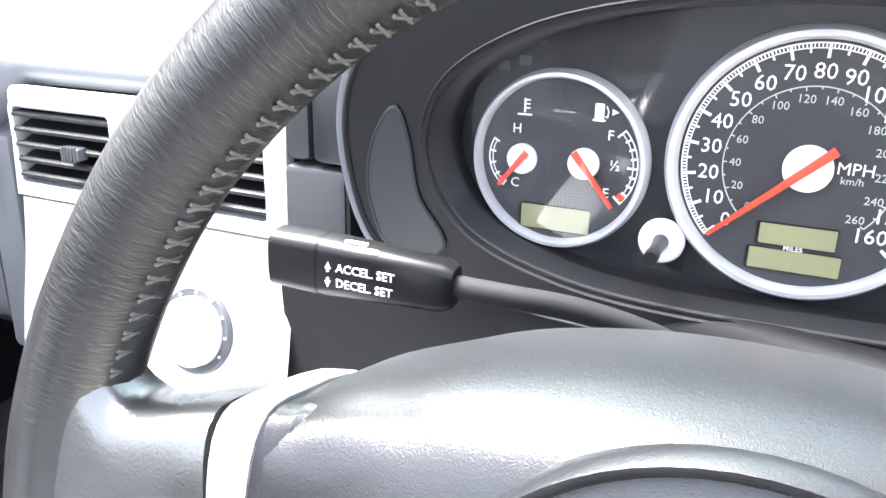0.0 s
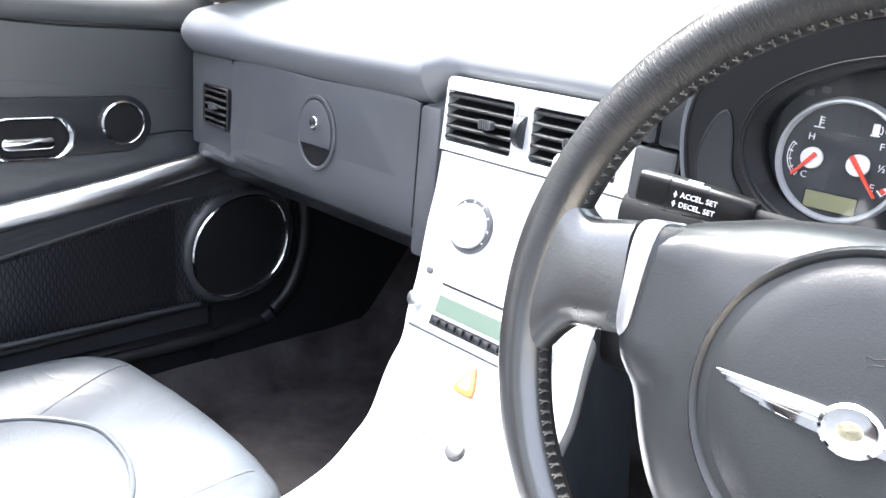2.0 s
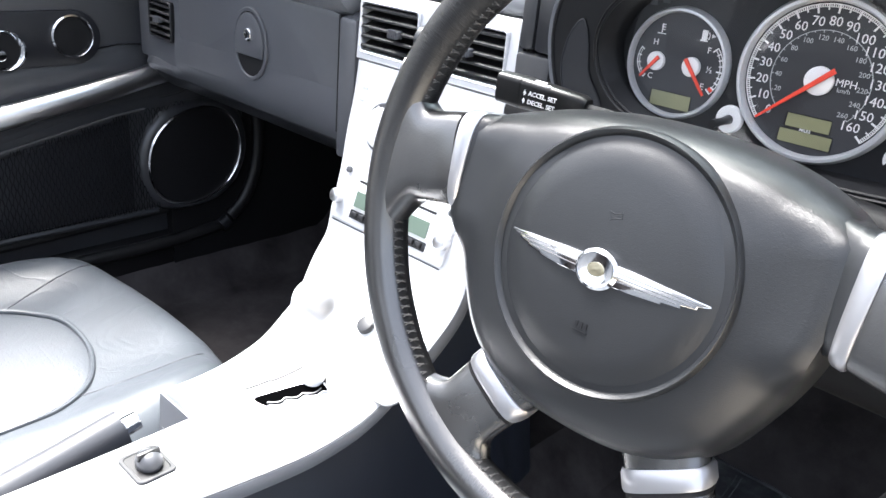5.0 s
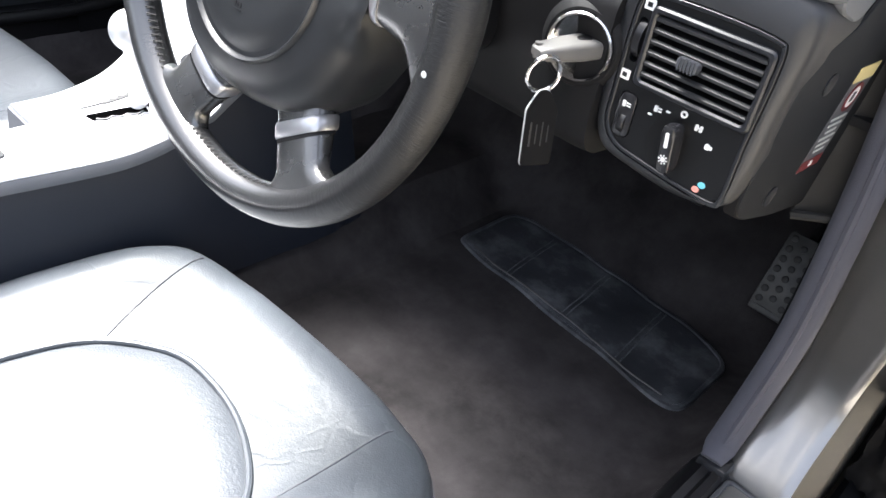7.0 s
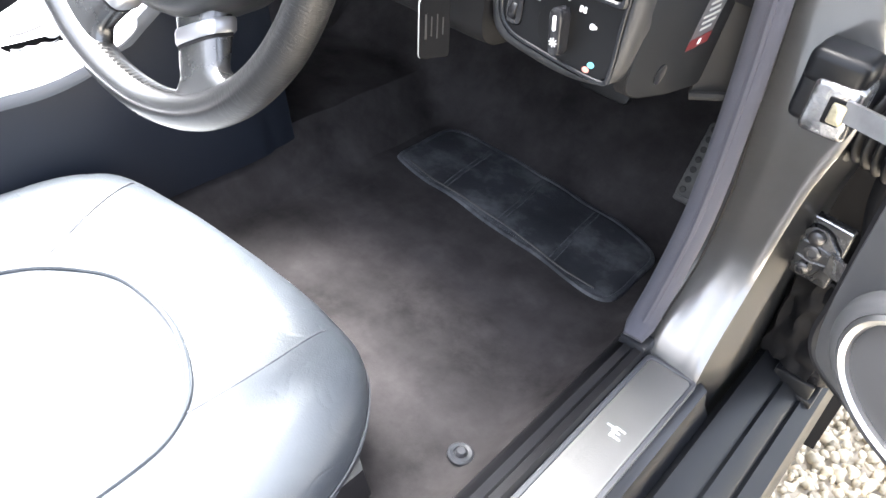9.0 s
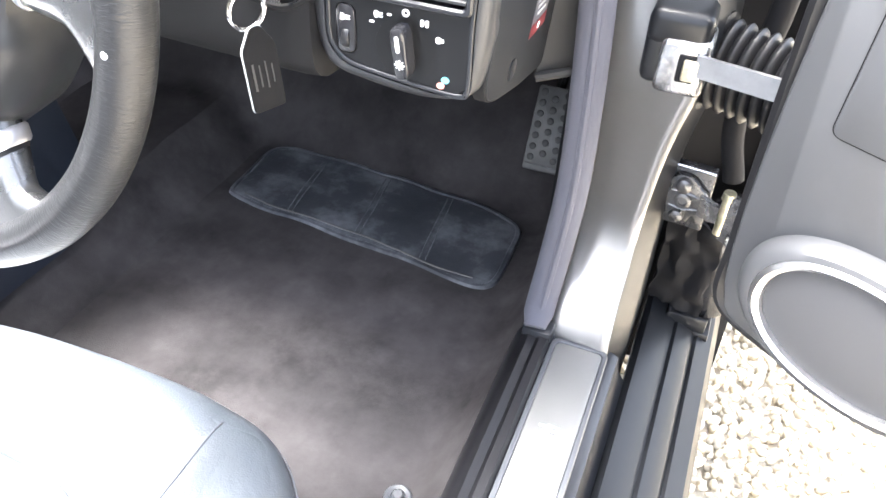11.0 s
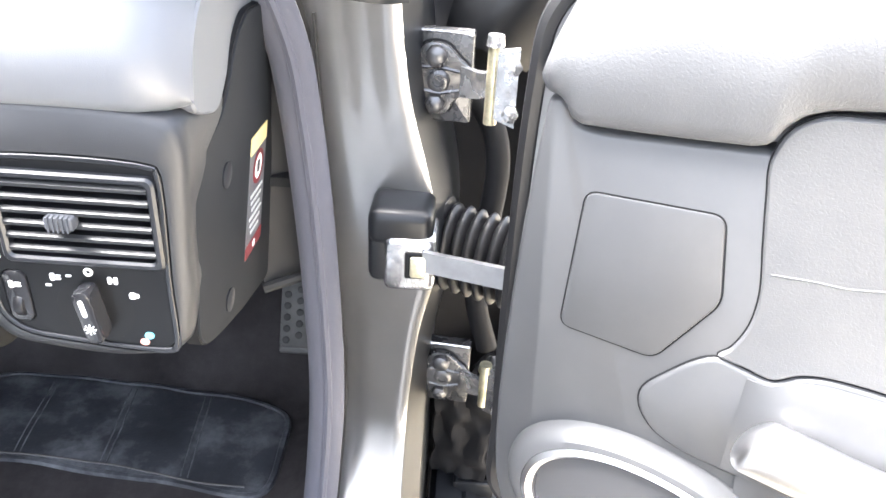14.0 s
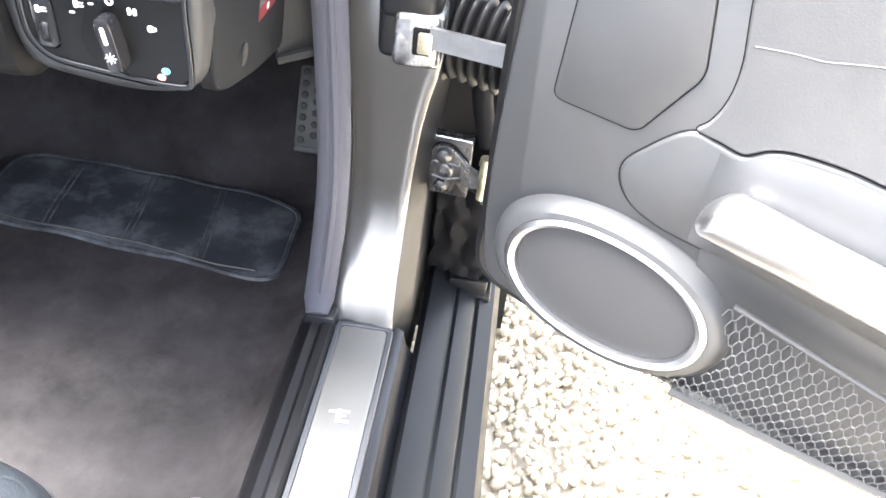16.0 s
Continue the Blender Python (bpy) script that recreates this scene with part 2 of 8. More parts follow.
def wrinkled(name, color):
    """Wheel leather with fine creases that run round the grip, worn smooth and glossy at the lower left."""
    m = material(name, color, 0.40, mottle=0.25, mottle_size=14, rough_var=0.12, spec=0.42, coat=0.5)
    m.node_tree.nodes["Principled BSDF"].inputs["Coat Roughness"].default_value = 0.24
    m.node_tree.nodes["Principled BSDF"].inputs["Coat IOR"].default_value = 2.0
    nodes, links = m.node_tree.nodes, m.node_tree.links
    co, sep, at, comb = nodes.new("ShaderNodeTexCoord"), nodes.new("ShaderNodeSeparateXYZ"), nodes.new("ShaderNodeMath"), nodes.new("ShaderNodeCombineXYZ")
    links.new(co.outputs["Object"], sep.inputs[0])
    at.operation = "ARCTAN2"
    links.new(sep.outputs["Y"], at.inputs[0])
    links.new(sep.outputs["X"], at.inputs[1])
    ln = nodes.new("ShaderNodeVectorMath")
    ln.operation = "LENGTH"
    links.new(co.outputs["Object"], ln.inputs[0])
    for k, (out, f) in enumerate(((at.outputs[0], 0.1835 * 760), (ln.outputs["Value"], 150), (sep.outputs["Z"], 150))):
        q = nodes.new("ShaderNodeMath")
        q.operation = "MULTIPLY"
        q.inputs[1].default_value = f
        links.new(out, q.inputs[0])
        links.new(q.outputs[0], comb.inputs[k])
    n = nodes.new("ShaderNodeTexNoise")
    n.inputs["Scale"].default_value, n.inputs["Detail"].default_value, n.inputs["Distortion"].default_value = 1.0, 3, 0.8
    links.new(comb.outputs[0], n.inputs["Vector"])
    bump = nodes.new("ShaderNodeBump")
    bump.inputs["Strength"].default_value, bump.inputs["Distance"].default_value = 0.50, 0.0009
    links.new(n.outputs["Fac"], bump.inputs["Height"])
    links.new(bump.outputs[0], nodes["Principled BSDF"].inputs["Normal"])
    turn, cosine, wear, crease = nodes.new("ShaderNodeMath"), nodes.new("ShaderNodeMath"), nodes.new("ShaderNodeMapRange"), nodes.new("ShaderNodeMapRange")
    turn.operation, cosine.operation = "ADD", "COSINE"
    turn.inputs[1].default_value = 2.15
    links.new(at.outputs[0], turn.inputs[0])
    links.new(turn.outputs[0], cosine.inputs[0])
    for q, lo, hi, target in ((wear, 0.02, 1.0, nodes["Principled BSDF"].inputs["Coat Weight"]), (crease, 0.55, 0.18, bump.inputs["Strength"])):
        q.inputs["From Min"].default_value, q.inputs["From Max"].default_value = 0.1, 0.7
        q.inputs["To Min"].default_value, q.inputs["To Max"].default_value = lo, hi
        links.new(cosine.outputs[0], q.inputs["Value"])
        links.new(q.outputs[0], target)
    return m


M_WHEEL = wrinkled("worn_wheel_leather", (0.0090, 0.0092, 0.0098))
M_WALL = material("horizon_block_wall", (0.17, 0.165, 0.155), 0.9, grain=0.6, grain_size=30, mottle=0.3, mottle_size=3)
M_HINGE = material("grey_hinge_enamel", (0.075, 0.075, 0.078), 0.27, 0.65, mottle=0.3, mottle_size=40, dust=0.15, dust_color=(0.12, 0.11, 0.1), coat=0.3)
M_LIP = material("slate_console_edge", (0.17, 0.18, 0.2), 0.45, grain=0.15, grain_size=1400, mottle=0.06)
M_TRIM = material("satin_grey_metal", (0.50, 0.50, 0.52), 0.36, 0.9, grain=0.05, grain_size=300, mottle=0.05)
M_ENDP = material("smooth_end_panel_plastic", (0.0155, 0.0167, 0.0188), 0.6, grain=0.12, grain_size=1600, mottle=0.08, spec=0.1)
M_SPOKE = material("wheel_spoke_leather", (0.019, 0.0192, 0.0197), 0.28, grain=0.28, grain_size=750, kind="leather", mottle=0.2, mottle_size=14, rough_var=0.1, spec=0.8, coat=0.9)
M_SPOKE.node_tree.nodes["Principled BSDF"].inputs["Coat Roughness"].default_value = 0.25
M_SPOKE.node_tree.nodes["Principled BSDF"].inputs["Coat IOR"].default_value = 1.8
# Near-black without sheen, standing for the shade inside slots and ducts.
M_HOLE = material("unlit_recess", (0.0012, 0.0012, 0.0014), 0.9, mottle=0.1, spec=0.0)
M_SIDE = material("dark_blue_console_side", (0.017, 0.0216, 0.032), 0.42, grain=0.15, grain_size=1400, mottle=0.1, spec=0.5)


def creased(m, scale, depth):
    """Adds long thin creases to a leather, as sitting makes them."""
    nodes, links = m.node_tree.nodes, m.node_tree.links
    b = nodes["Principled BSDF"]
    old = b.inputs["Normal"].links[0].from_socket
    co, n, ramp, bump = nodes.new("ShaderNodeTexCoord"), nodes.new("ShaderNodeTexNoise"), nodes.new("ShaderNodeValToRGB"), nodes.new("ShaderNodeBump")
    n.inputs["Scale"].default_value, n.inputs["Detail"].default_value, n.inputs["Distortion"].default_value = scale, 2, 1.2
    links.new(co.outputs["Object"], n.inputs["Vector"])
    for p, v in ((0.44, 1.0), (0.485, 0.0), (0.53, 1.0)):
        e = ramp.color_ramp.elements.new(p)
        e.color = (v, v, v, 1)
    ramp.color_ramp.elements[0].color = (1, 1, 1, 1)
    links.new(n.outputs["Fac"], ramp.inputs["Fac"])
    bump.inputs["Strength"].default_value, bump.inputs["Distance"].default_value = 0.22, depth
    links.new(ramp.outputs["Color"], bump.inputs["Height"])
    links.new(old, bump.inputs["Normal"])
    links.new(bump.outputs[0], b.inputs["Normal"])


creased(M_SEAT, 8, 0.0010)
creased(M_SEATMID, 12, 0.0005)

# ---- building helpers ----
WORLD = {}
X, Y, Z = Vector((1, 0, 0)), Vector((0, 1, 0)), Vector((0, 0, 1))


def thing(name, base, label, category, group="", kind="", m=None):
    """An Empty at the base of a thing, to carry its parts."""
    ob = new(name)
    ob.matrix_basis = m if m is not None else Matrix.Translation(base)
    ob.empty_display_size = 0.02
    WORLD[ob] = ob.matrix_basis.copy()
    return tagged(ob, label, category, group, kind)


def finish(bm, angle=38):
    bmesh.ops.remove_doubles(bm, verts=bm.verts, dist=1e-6)
    bmesh.ops.recalc_face_normals(bm, faces=bm.faces)
    lim = radians(angle)
    for f in bm.faces:
        f.smooth = True
    for e in bm.edges:
        if len(e.link_faces) == 2 and e.calc_face_angle(0) > lim:
            e.smooth = False


def part(name, bm, mat, parent=None, label="", local=False, angle=38):
    """Links a bmesh as one mesh object, under a thing or a part. Unless local, its places are those of the world."""
    if isinstance(bm, bmesh.types.BMesh):
        finish(bm, angle)
        me = bpy.data.meshes.new(name)
        bm.to_mesh(me)
        bm.free()
    else:
        me = bm
    if not me.materials:
        me.materials.append(mat)
    ob = new(name, me)
    if parent is not None:
        ob.parent = parent
        if not local and parent in WORLD:
            ob.matrix_parent_inverse = WORLD[parent].inverted()
    if label:
        ob["label"] = label
    return ob


def solo(name, bm, mat, label, category, group="", kind="", angle=38):
    return tagged(part(name, bm, mat, angle=angle), label, category, group, kind)


def join(*bms):
    out = bmesh.new()
    for b in bms:
        me = bpy.data.meshes.new("tmp")
        b.to_mesh(me)
        b.free()
        out.from_mesh(me)
        bpy.data.meshes.remove(me)
    return out


def moved(bm, m):
    bmesh.ops.transform(bm, matrix=m, verts=bm.verts)
    return bm


def box(x0, x1, y0, y1, z0, z1, bevel=0.0, seg=2):
    bm = bmesh.new()
    bmesh.ops.create_cube(bm, size=1)
    bmesh.ops.transform(bm, matrix=Matrix.Translation(((x0 + x1) / 2, (y0 + y1) / 2, (z0 + z1) / 2)) @ Matrix.Diagonal((x1 - x0, y1 - y0, z1 - z0, 1)), verts=bm.verts)
    if bevel:
        bmesh.ops.bevel(bm, geom=list(bm.edges), offset=bevel, segments=seg, profile=0.5, affect="EDGES")
    return bm


def loft(rings, closed=True, caps=True, wrap=False):
    """Skin through rings of points, each of the same count."""
    bm = bmesh.new()
    vs = [[bm.verts.new(p) for p in ring] for ring in rings]
    n = len(rings[0])
    pairs = list(zip(vs, vs[1:])) + ([(vs[-1], vs[0])] if wrap else [])
    for a, b in pairs:
        for i in range(n if closed else n - 1):
            j = (i + 1) % n
            try:
                bm.faces.new((a[i], a[j], b[j], b[i]))
            except ValueError:
                pass
    if caps and not wrap and closed:
        bm.faces.new(vs[0][::-1])
        bm.faces.new(vs[-1])
    return bm


def crom(pts, n, closed=False):
    """n points along a smooth line through the control points, which does not swing past them."""
    pts = [Vector(p) for p in pts]
    k = len(pts)
    out = []
    for s in range(n):
        f = s * (k if closed else k - 1) / (n if closed else n - 1)
        i = min(int(f), k - 1 if closed else k - 2)
        t = f - i
        if closed:
            a, b, c, d = (pts[(i + q) % k] for q in (-1, 0, 1, 2))
        else:
            b, c = pts[i], pts[i + 1]
            a = pts[i - 1] if i else b * 2 - c
            d = pts[i + 2] if i + 2 < k else c * 2 - b
        h1, h0, h2 = (c - b).length, (b - a).length, (d - c).length
        w1, w0, w2 = (max(q, 1e-7) ** 0.5 for q in (h1, h0, h2))
        m1 = ((b - a) / w0 - (c - a) / (w0 + w1) + (c - b) / w1) * w1
        m2 = ((c - b) / w1 - (d - b) / (w1 + w2) + (d - c) / w2) * w1
        t2, t3 = t * t, t * t * t
        out.append((2 * t3 - 3 * t2 + 1) * b + (t3 - 2 * t2 + t) * m1 + (3 * t2 - 2 * t3) * c + (t3 - t2) * m2)
    return out


def tube(path, r, n=10, closed=False, flat=1.0, up=None):
    """A round bar along a path; r is a number or one for each point."""
    path = [Vector(p) for p in path]
    k = len(path)
    rs = r if isinstance(r, (list, tuple)) else [r] * k
    rings = []
    side = None
    for i, p in enumerate(path):
        if closed:
            d = path[(i + 1) % k] - path[i - 1]
        else:
            d = path[min(i + 1, k - 1)] - path[max(i - 1, 0)]
        d.normalize()
        if side is None:
            ref = Vector(up) if up else (Z if abs(d.z) < 0.9 else X)
            side = d.cross(ref).normalized()
        else:
            side = (side - d * side.dot(d)).normalized()
        top = side.cross(d)
        rings.append([p + rs[i] * (math.cos(a) * side + flat * math.sin(a) * top) for a in (2 * math.pi * q / n for q in range(n))])
    return loft(rings, wrap=closed, caps=not closed)


def rrect(w, h, r, n=5):
    out = []
    for cx, cy, a0 in ((w / 2 - r, h / 2 - r, 0), (-w / 2 + r, h / 2 - r, 90), (-w / 2 + r, -h / 2 + r, 180), (w / 2 - r, -h / 2 + r, 270)):
        for i in range(n):
            a = radians(a0 + 90 * i / (n - 1))
            out.append((cx + r * math.cos(a), cy + r * math.sin(a)))
    return out


def oval(a, b, n=48, tilt=0.0, cx=0.0, cy=0.0, power=2.0):
    out = []
    for i in range(n):
        t = 2 * math.pi * i / n
        c, s = math.cos(t), math.sin(t)
        u, v = a * math.copysign(abs(c) ** (2 / power), c), b * math.copysign(abs(s) ** (2 / power), s)
        out.append((cx + u * math.cos(tilt) - v * math.sin(tilt), cy + u * math.sin(tilt) + v * math.cos(tilt)))
    return out


def rounded(pts, r, n=5):
    """A polygon with rounded corners."""
    out = []
    k = len(pts)
    for i in range(k):
        a, b, c = Vector(pts[i - 1]), Vector(pts[i]), Vector(pts[(i + 1) % k])
        q = min(r, (a - b).length * 0.45, (c - b).length * 0.45)
        p0, p1 = b + (a - b).normalized() * q, b + (c - b).normalized() * q
        for j in range(n):
            t = j / (n - 1)
            out.append(tuple(p0 * (1 - t) ** 2 + b * 2 * t * (1 - t) + p1 * t * t))
    return out


def grown(outline, d):
    """The outline, moved outwards by d."""
    n = len(outline)
    area = sum(outline[i - 1][0] * outline[i][1] - outline[i][0] * outline[i - 1][1] for i in range(n))
    s = 1 if area > 0 else -1
    out = []
    for i in range(n):
        a, b, c = Vector(outline[i - 1]), Vector(outline[i]), Vector(outline[(i + 1) % n])
        e, f = (b - a), (c - b)
        e = e.normalized() if e.length > 1e-9 else f.normalized()
        f = f.normalized() if f.length > 1e-9 else e
        nn = Vector((e.y + f.y, -e.x - f.x))
        nn = nn.normalized() if nn.length > 1e-9 else Vector((e.y, -e.x))
        out.append(tuple(b + s * d * nn / max(0.6, nn.dot(Vector((e.y, -e.x))))))
    return out


def slab(outline, fn, w0, w1, soft=0.0):
    """A plate with an outline (u, v), from depth w0 to its face at w1, with a rounded front edge. fn(u, v, w) gives the place."""
    rings = [[fn(u, v, w0) for u, v in outline]]
    if soft:
        d = 1 if w1 > w0 else -1
        rings.append([fn(u, v, w1 - d * soft) for u, v in outline])
        rings.append([fn(u, v, w1 - d * soft * 0.3) for u, v in grown(outline, -soft * 0.3)])
        rings.append([fn(u, v, w1) for u, v in grown(outline, -soft)])
    else:
        rings.append([fn(u, v, w1) for u, v in outline])
    return loft(rings)


def frame_ring(outer, inner, fn, w0, w1, soft=0.0):
    """A flat frame between two outlines of the same count."""
    rings = [[fn(u, v, w0) for u, v in outer], [fn(u, v, w1 - soft) for u, v in outer]]
    if soft:
        rings.append([fn(u, v, w1) for u, v in grown(outer, -soft)])
        rings.append([fn(u, v, w1) for u, v in grown(inner, soft)])
    else:
        rings.append([fn(u, v, w1) for u, v in outer])
    rings += [[fn(u, v, w1 - soft) for u, v in inner], [fn(u, v, w0) for u, v in inner]]
    return loft(rings, wrap=True)


def lathe(profile, fn, n=32):
    """A turned shape: (radius, depth) pairs round the axis; fn(u, v, w) gives the place."""
    return loft([[fn(r * math.cos(2 * math.pi * i / n), r * math.sin(2 * math.pi * i / n), w) for i in range(n)] for r, w in profile])


def plane_fn(o, u, v):
    """Places on a plane: u and v along it, w out of it."""
    o, u, v = Vector(o), Vector(u).normalized(), Vector(v).normalized()
    w = u.cross(v)
    return lambda a, b, c: o + a * u + b * v + c * w


def sheet(f, nu, nv, thick=0.0, u0=0.0, u1=1.0, v0=0.0, v1=1.0):
    """A curved surface f(u, v), made thick along its normals."""
    pts = [[Vector(f(u0 + (u1 - u0) * i / nu, v0 + (v1 - v0) * j / nv)) for j in range(nv + 1)] for i in range(nu + 1)]
    bm = bmesh.new()
    vs = [[bm.verts.new(p) for p in row] for row in pts]
    for i in range(nu):
        for j in range(nv):
            bm.faces.new((vs[i][j], vs[i + 1][j], vs[i + 1][j + 1], vs[i][j + 1]))
    if thick:
        bm.normal_update()
        back = [[bm.verts.new(v.co - v.normal * thick) for v in row] for row in vs]
        for i in range(nu):
            for j in range(nv):
                bm.faces.new((back[i][j], back[i][j + 1], back[i + 1][j + 1], back[i + 1][j]))
        edge = [(i, 0) for i in range(nu + 1)] + [(nu, j) for j in range(1, nv + 1)] + [(i, nv) for i in range(nu - 1, -1, -1)] + [(0, j) for j in range(nv - 1, 0, -1)]
        for (a, b), (c, d) in zip(edge, edge[1:] + edge[:1]):
            bm.faces.new((vs[a][b], back[a][b], back[c][d], vs[c][d]))
    return bm


def lettering(text, size, o, u, v, depth=0.0004, align="CENTER", bold=0.0, shear=0.0):
    """A word as a mesh, on the plane of u (along the line) and v (up)."""
    cu = bpy.data.curves.new("word", "FONT")
    cu.body, cu.size, cu.align_x, cu.align_y, cu.extrude, cu.offset, cu.shear = text, size, align, "CENTER", depth, bold, shear
    cu.resolution_u = 2
    ob = bpy.data.objects.new("word", cu)
    me = bpy.data.meshes.new_from_object(ob)
    bpy.data.objects.remove(ob)
    bpy.data.curves.remove(cu)
    u, v = Vector(u).normalized(), Vector(v).normalized()
    w = u.cross(v)
    m = Matrix.Identity(4)
    for i in range(3):
        m[i][0], m[i][1], m[i][2], m[i][3] = u[i], v[i], w[i], o[i]
    me.transform(m)
    return me


def interp(x, table):
    for (x0, *a), (x1, *b) in zip(table, table[1:]):
        if x <= x1:
            t = max(0.0, (x - x0) / (x1 - x0))
            t = t * t * (3 - 2 * t)
            return [p + (q - p) * t for p, q in zip(a, b)]
    return list(table[-1][1:])

# ---- ground and surroundings ----
def plate_holes(outer, holes, fn, w0, w1):
    """A plate with holes right through it."""
    bm = bmesh.new()
    for w in (w0, w1):
        edges = []
        for line in (outer, *holes):
            vs = [bm.verts.new(fn(u, v, w)) for u, v in line]
            edges += [bm.edges.new((vs[i - 1], vs[i])) for i in range(len(vs))]
        bmesh.ops.triangle_fill(bm, use_beauty=True, use_dissolve=False, edges=edges)
    for line in (outer, *holes):
        a, b = [bm.verts.new(fn(u, v, w0)) for u, v in line], [bm.verts.new(fn(u, v, w1)) for u, v in line]
        for i in range(len(line)):
            bm.faces.new((a[i - 1], a[i], b[i], b[i - 1]))
    bmesh.ops.remove_doubles(bm, verts=bm.verts, dist=1e-6)
    return bm


solo("ground", sheet(lambda u, v: (-60 + 120 * u, -60 + 120 * v, 0.015 * noise.noise((9 * u, 9 * v, 0))), 60, 60), M_GROUND, "pale sandy gravel drive beside the car", "ground", kind="structure")


def gravel():
    rnd = random.Random(4)
    src = bmesh.new()
    bmesh.ops.create_icosphere(src, subdivisions=1, radius=1)
    co = np.array([v.co[:] for v in src.verts])
    fa = np.array([[v.index for v in f.verts] for f in src.faces])
    src.free()
    vs, fs, k = [], [], 0
    step = 0.0155
    x = 0.45
    while x < 1.75:
        y = -0.35
        while y < 2.3:
            near = x < 1.15 and y < 1.45
            if near or rnd.random() < 0.45:
                s = rnd.uniform(0.006, 0.0125) * (1.0 if near else 1.4)
                m = np.array(Euler((rnd.uniform(0, 6), rnd.uniform(0, 6), rnd.uniform(0, 6))).to_matrix()) @ np.diag((s * rnd.uniform(0.8, 1.3), s, s * rnd.uniform(0.5, 0.85)))
                jig = 1 + 0.16 * np.array([rnd.uniform(-1, 1) for _ in range(len(co))])[:, None]
                vs.append((co * jig) @ m.T + (x + rnd.uniform(-0.006, 0.006), y + rnd.uniform(-0.006, 0.006), 0.012 + rnd.uniform(0.0, 0.012)))
                fs.append(fa + k)
                k += len(co)
            y += step
        x += step
    me = bpy.data.meshes.new("gravel")
    me.from_pydata(np.concatenate(vs).tolist(), [], np.concatenate(fs).tolist())
    for p in me.polygons:
        p.use_smooth = True
    nt = M_PEBBLE.node_tree
    geo, hsv, rng = nt.nodes.new("ShaderNodeNewGeometry"), nt.nodes.new("ShaderNodeHueSaturation"), nt.nodes.new("ShaderNodeMapRange")
    rng.inputs["To Min"].default_value, rng.inputs["To Max"].default_value = 0.55, 1.35
    b = nt.nodes["Principled BSDF"]
    old = b.inputs["Base Color"].links[0].from_socket
    nt.links.new(geo.outputs["Random Per Island"], rng.inputs["Value"])
    nt.links.new(rng.outputs[0], hsv.inputs["Value"])
    nt.links.new(old, hsv.inputs["Color"])
    nt.links.new(hsv.outputs["Color"], b.inputs["Base Color"])
    tagged(part("gravel", me, M_PEBBLE), "loose pale beige pebbles of the drive", "gravel", kind="stuff")


gravel()


def hedge(name, x0, x1, y0, y1, h, seed, label, count=5200):
    """A clipped hedge: twigs inside and thousands of small leaves with gaps."""
    rnd = random.Random(seed)
    root = thing(name, ((x0 + x1) / 2, (y0 + y1) / 2, 0), label, "hedge")
    vs, fs = [], []
    for _ in range(count):
        u, v = rnd.random(), rnd.random()
        bulge = 0.18 * noise.noise((u * 9, v * 9, seed)) + 0.1 * noise.noise((u * 23, v * 23, seed))
        side = rnd.random()
        px, py, pz = x0 + (x1 - x0) * u, y0 + (y1 - y0) * v, h * (1 + bulge * 0.6) * rnd.uniform(0.0, 1.0) ** 0.6
        if side < 0.5:
            px = (x0 if rnd.random() < 0.5 else x1) + bulge
        elif side < 0.8:
            py = (y0 if rnd.random() < 0.5 else y1) + bulge
        else:
            pz = h * (1 + bulge * 0.6)
        s = rnd.uniform(0.03, 0.075)
        m = Euler((rnd.uniform(0, 6), rnd.uniform(0, 6), rnd.uniform(0, 6))).to_matrix()
        k = len(vs)
        for q in ((-0.5, 0, 0), (0, -0.28, 0.06), (0.5, 0, 0), (0, 0.28, 0.06)):
            vs.append(tuple(Vector((px, py, pz)) + m @ (Vector(q) * s * 2)))
        fs.append((k, k + 1, k + 2, k + 3))
    me = bpy.data.meshes.new("crown")
    me.from_pydata(vs, [], fs)
    part("crown", me, M_LEAF, root)
    for _ in range(14):
        px, py = rnd.uniform(x0, x1), rnd.uniform(y0, y1)
        part("stem", tube([(px, py, 0), (px + rnd.uniform(-0.1, 0.1), py + rnd.uniform(-0.1, 0.1), h * 0.5), (px + rnd.uniform(-0.3, 0.3), py + rnd.uniform(-0.3, 0.3), h * 0.95)], [0.03, 0.02, 0.008], 6), M_TWIG, root)
    return root


hedge("hedge", -4.4, -3.4, -2.0, 6.5, 1.9, 3, "sunlit yellow-green garden hedge beyond the passenger window", 9000)
hedge("hedge", 2.2, 4.2, 5.2, 6.4, 1.5, 8, "bright green garden shrubs beyond the open door", 5000)


def fence():
    root = thing("fence", (0.6, 6.9, 0), "pale weathered board fence along the drive", "fence")
    rnd = random.Random(2)
    for i in range(26):
        x = -1.6 + 0.15 * i
        part("board", box(x, x + 0.14, 6.9 + rnd.uniform(0, 0.01), 6.92, 0.02, 1.62 + rnd.uniform(-0.02, 0.02), 0.003), M_FENCE, root)
    for z in (0.4, 1.3):
        part("rail", box(-1.6, 2.3, 6.925, 6.96, z, z + 0.08, 0.004), M_FENCE, root)


fence()

# Unseen walls added to cut the horizon sky out of reflections.
for nm, a in (("unseen_wall", (-7.0, 6.0, -5.2, -4.9, 0.0, 1.5)), ("unseen_wall", (5.4, 5.7, -4.9, 4.0, 0.0, 1.9))):
    solo(nm, box(*a, 0.03), M_WALL, "plain unseen wall added to dim the horizon", "wall", kind="structure")

# ---- body of the car round the cabin ----
XC = -0.36          # middle of the car
FLOOR = 0.30


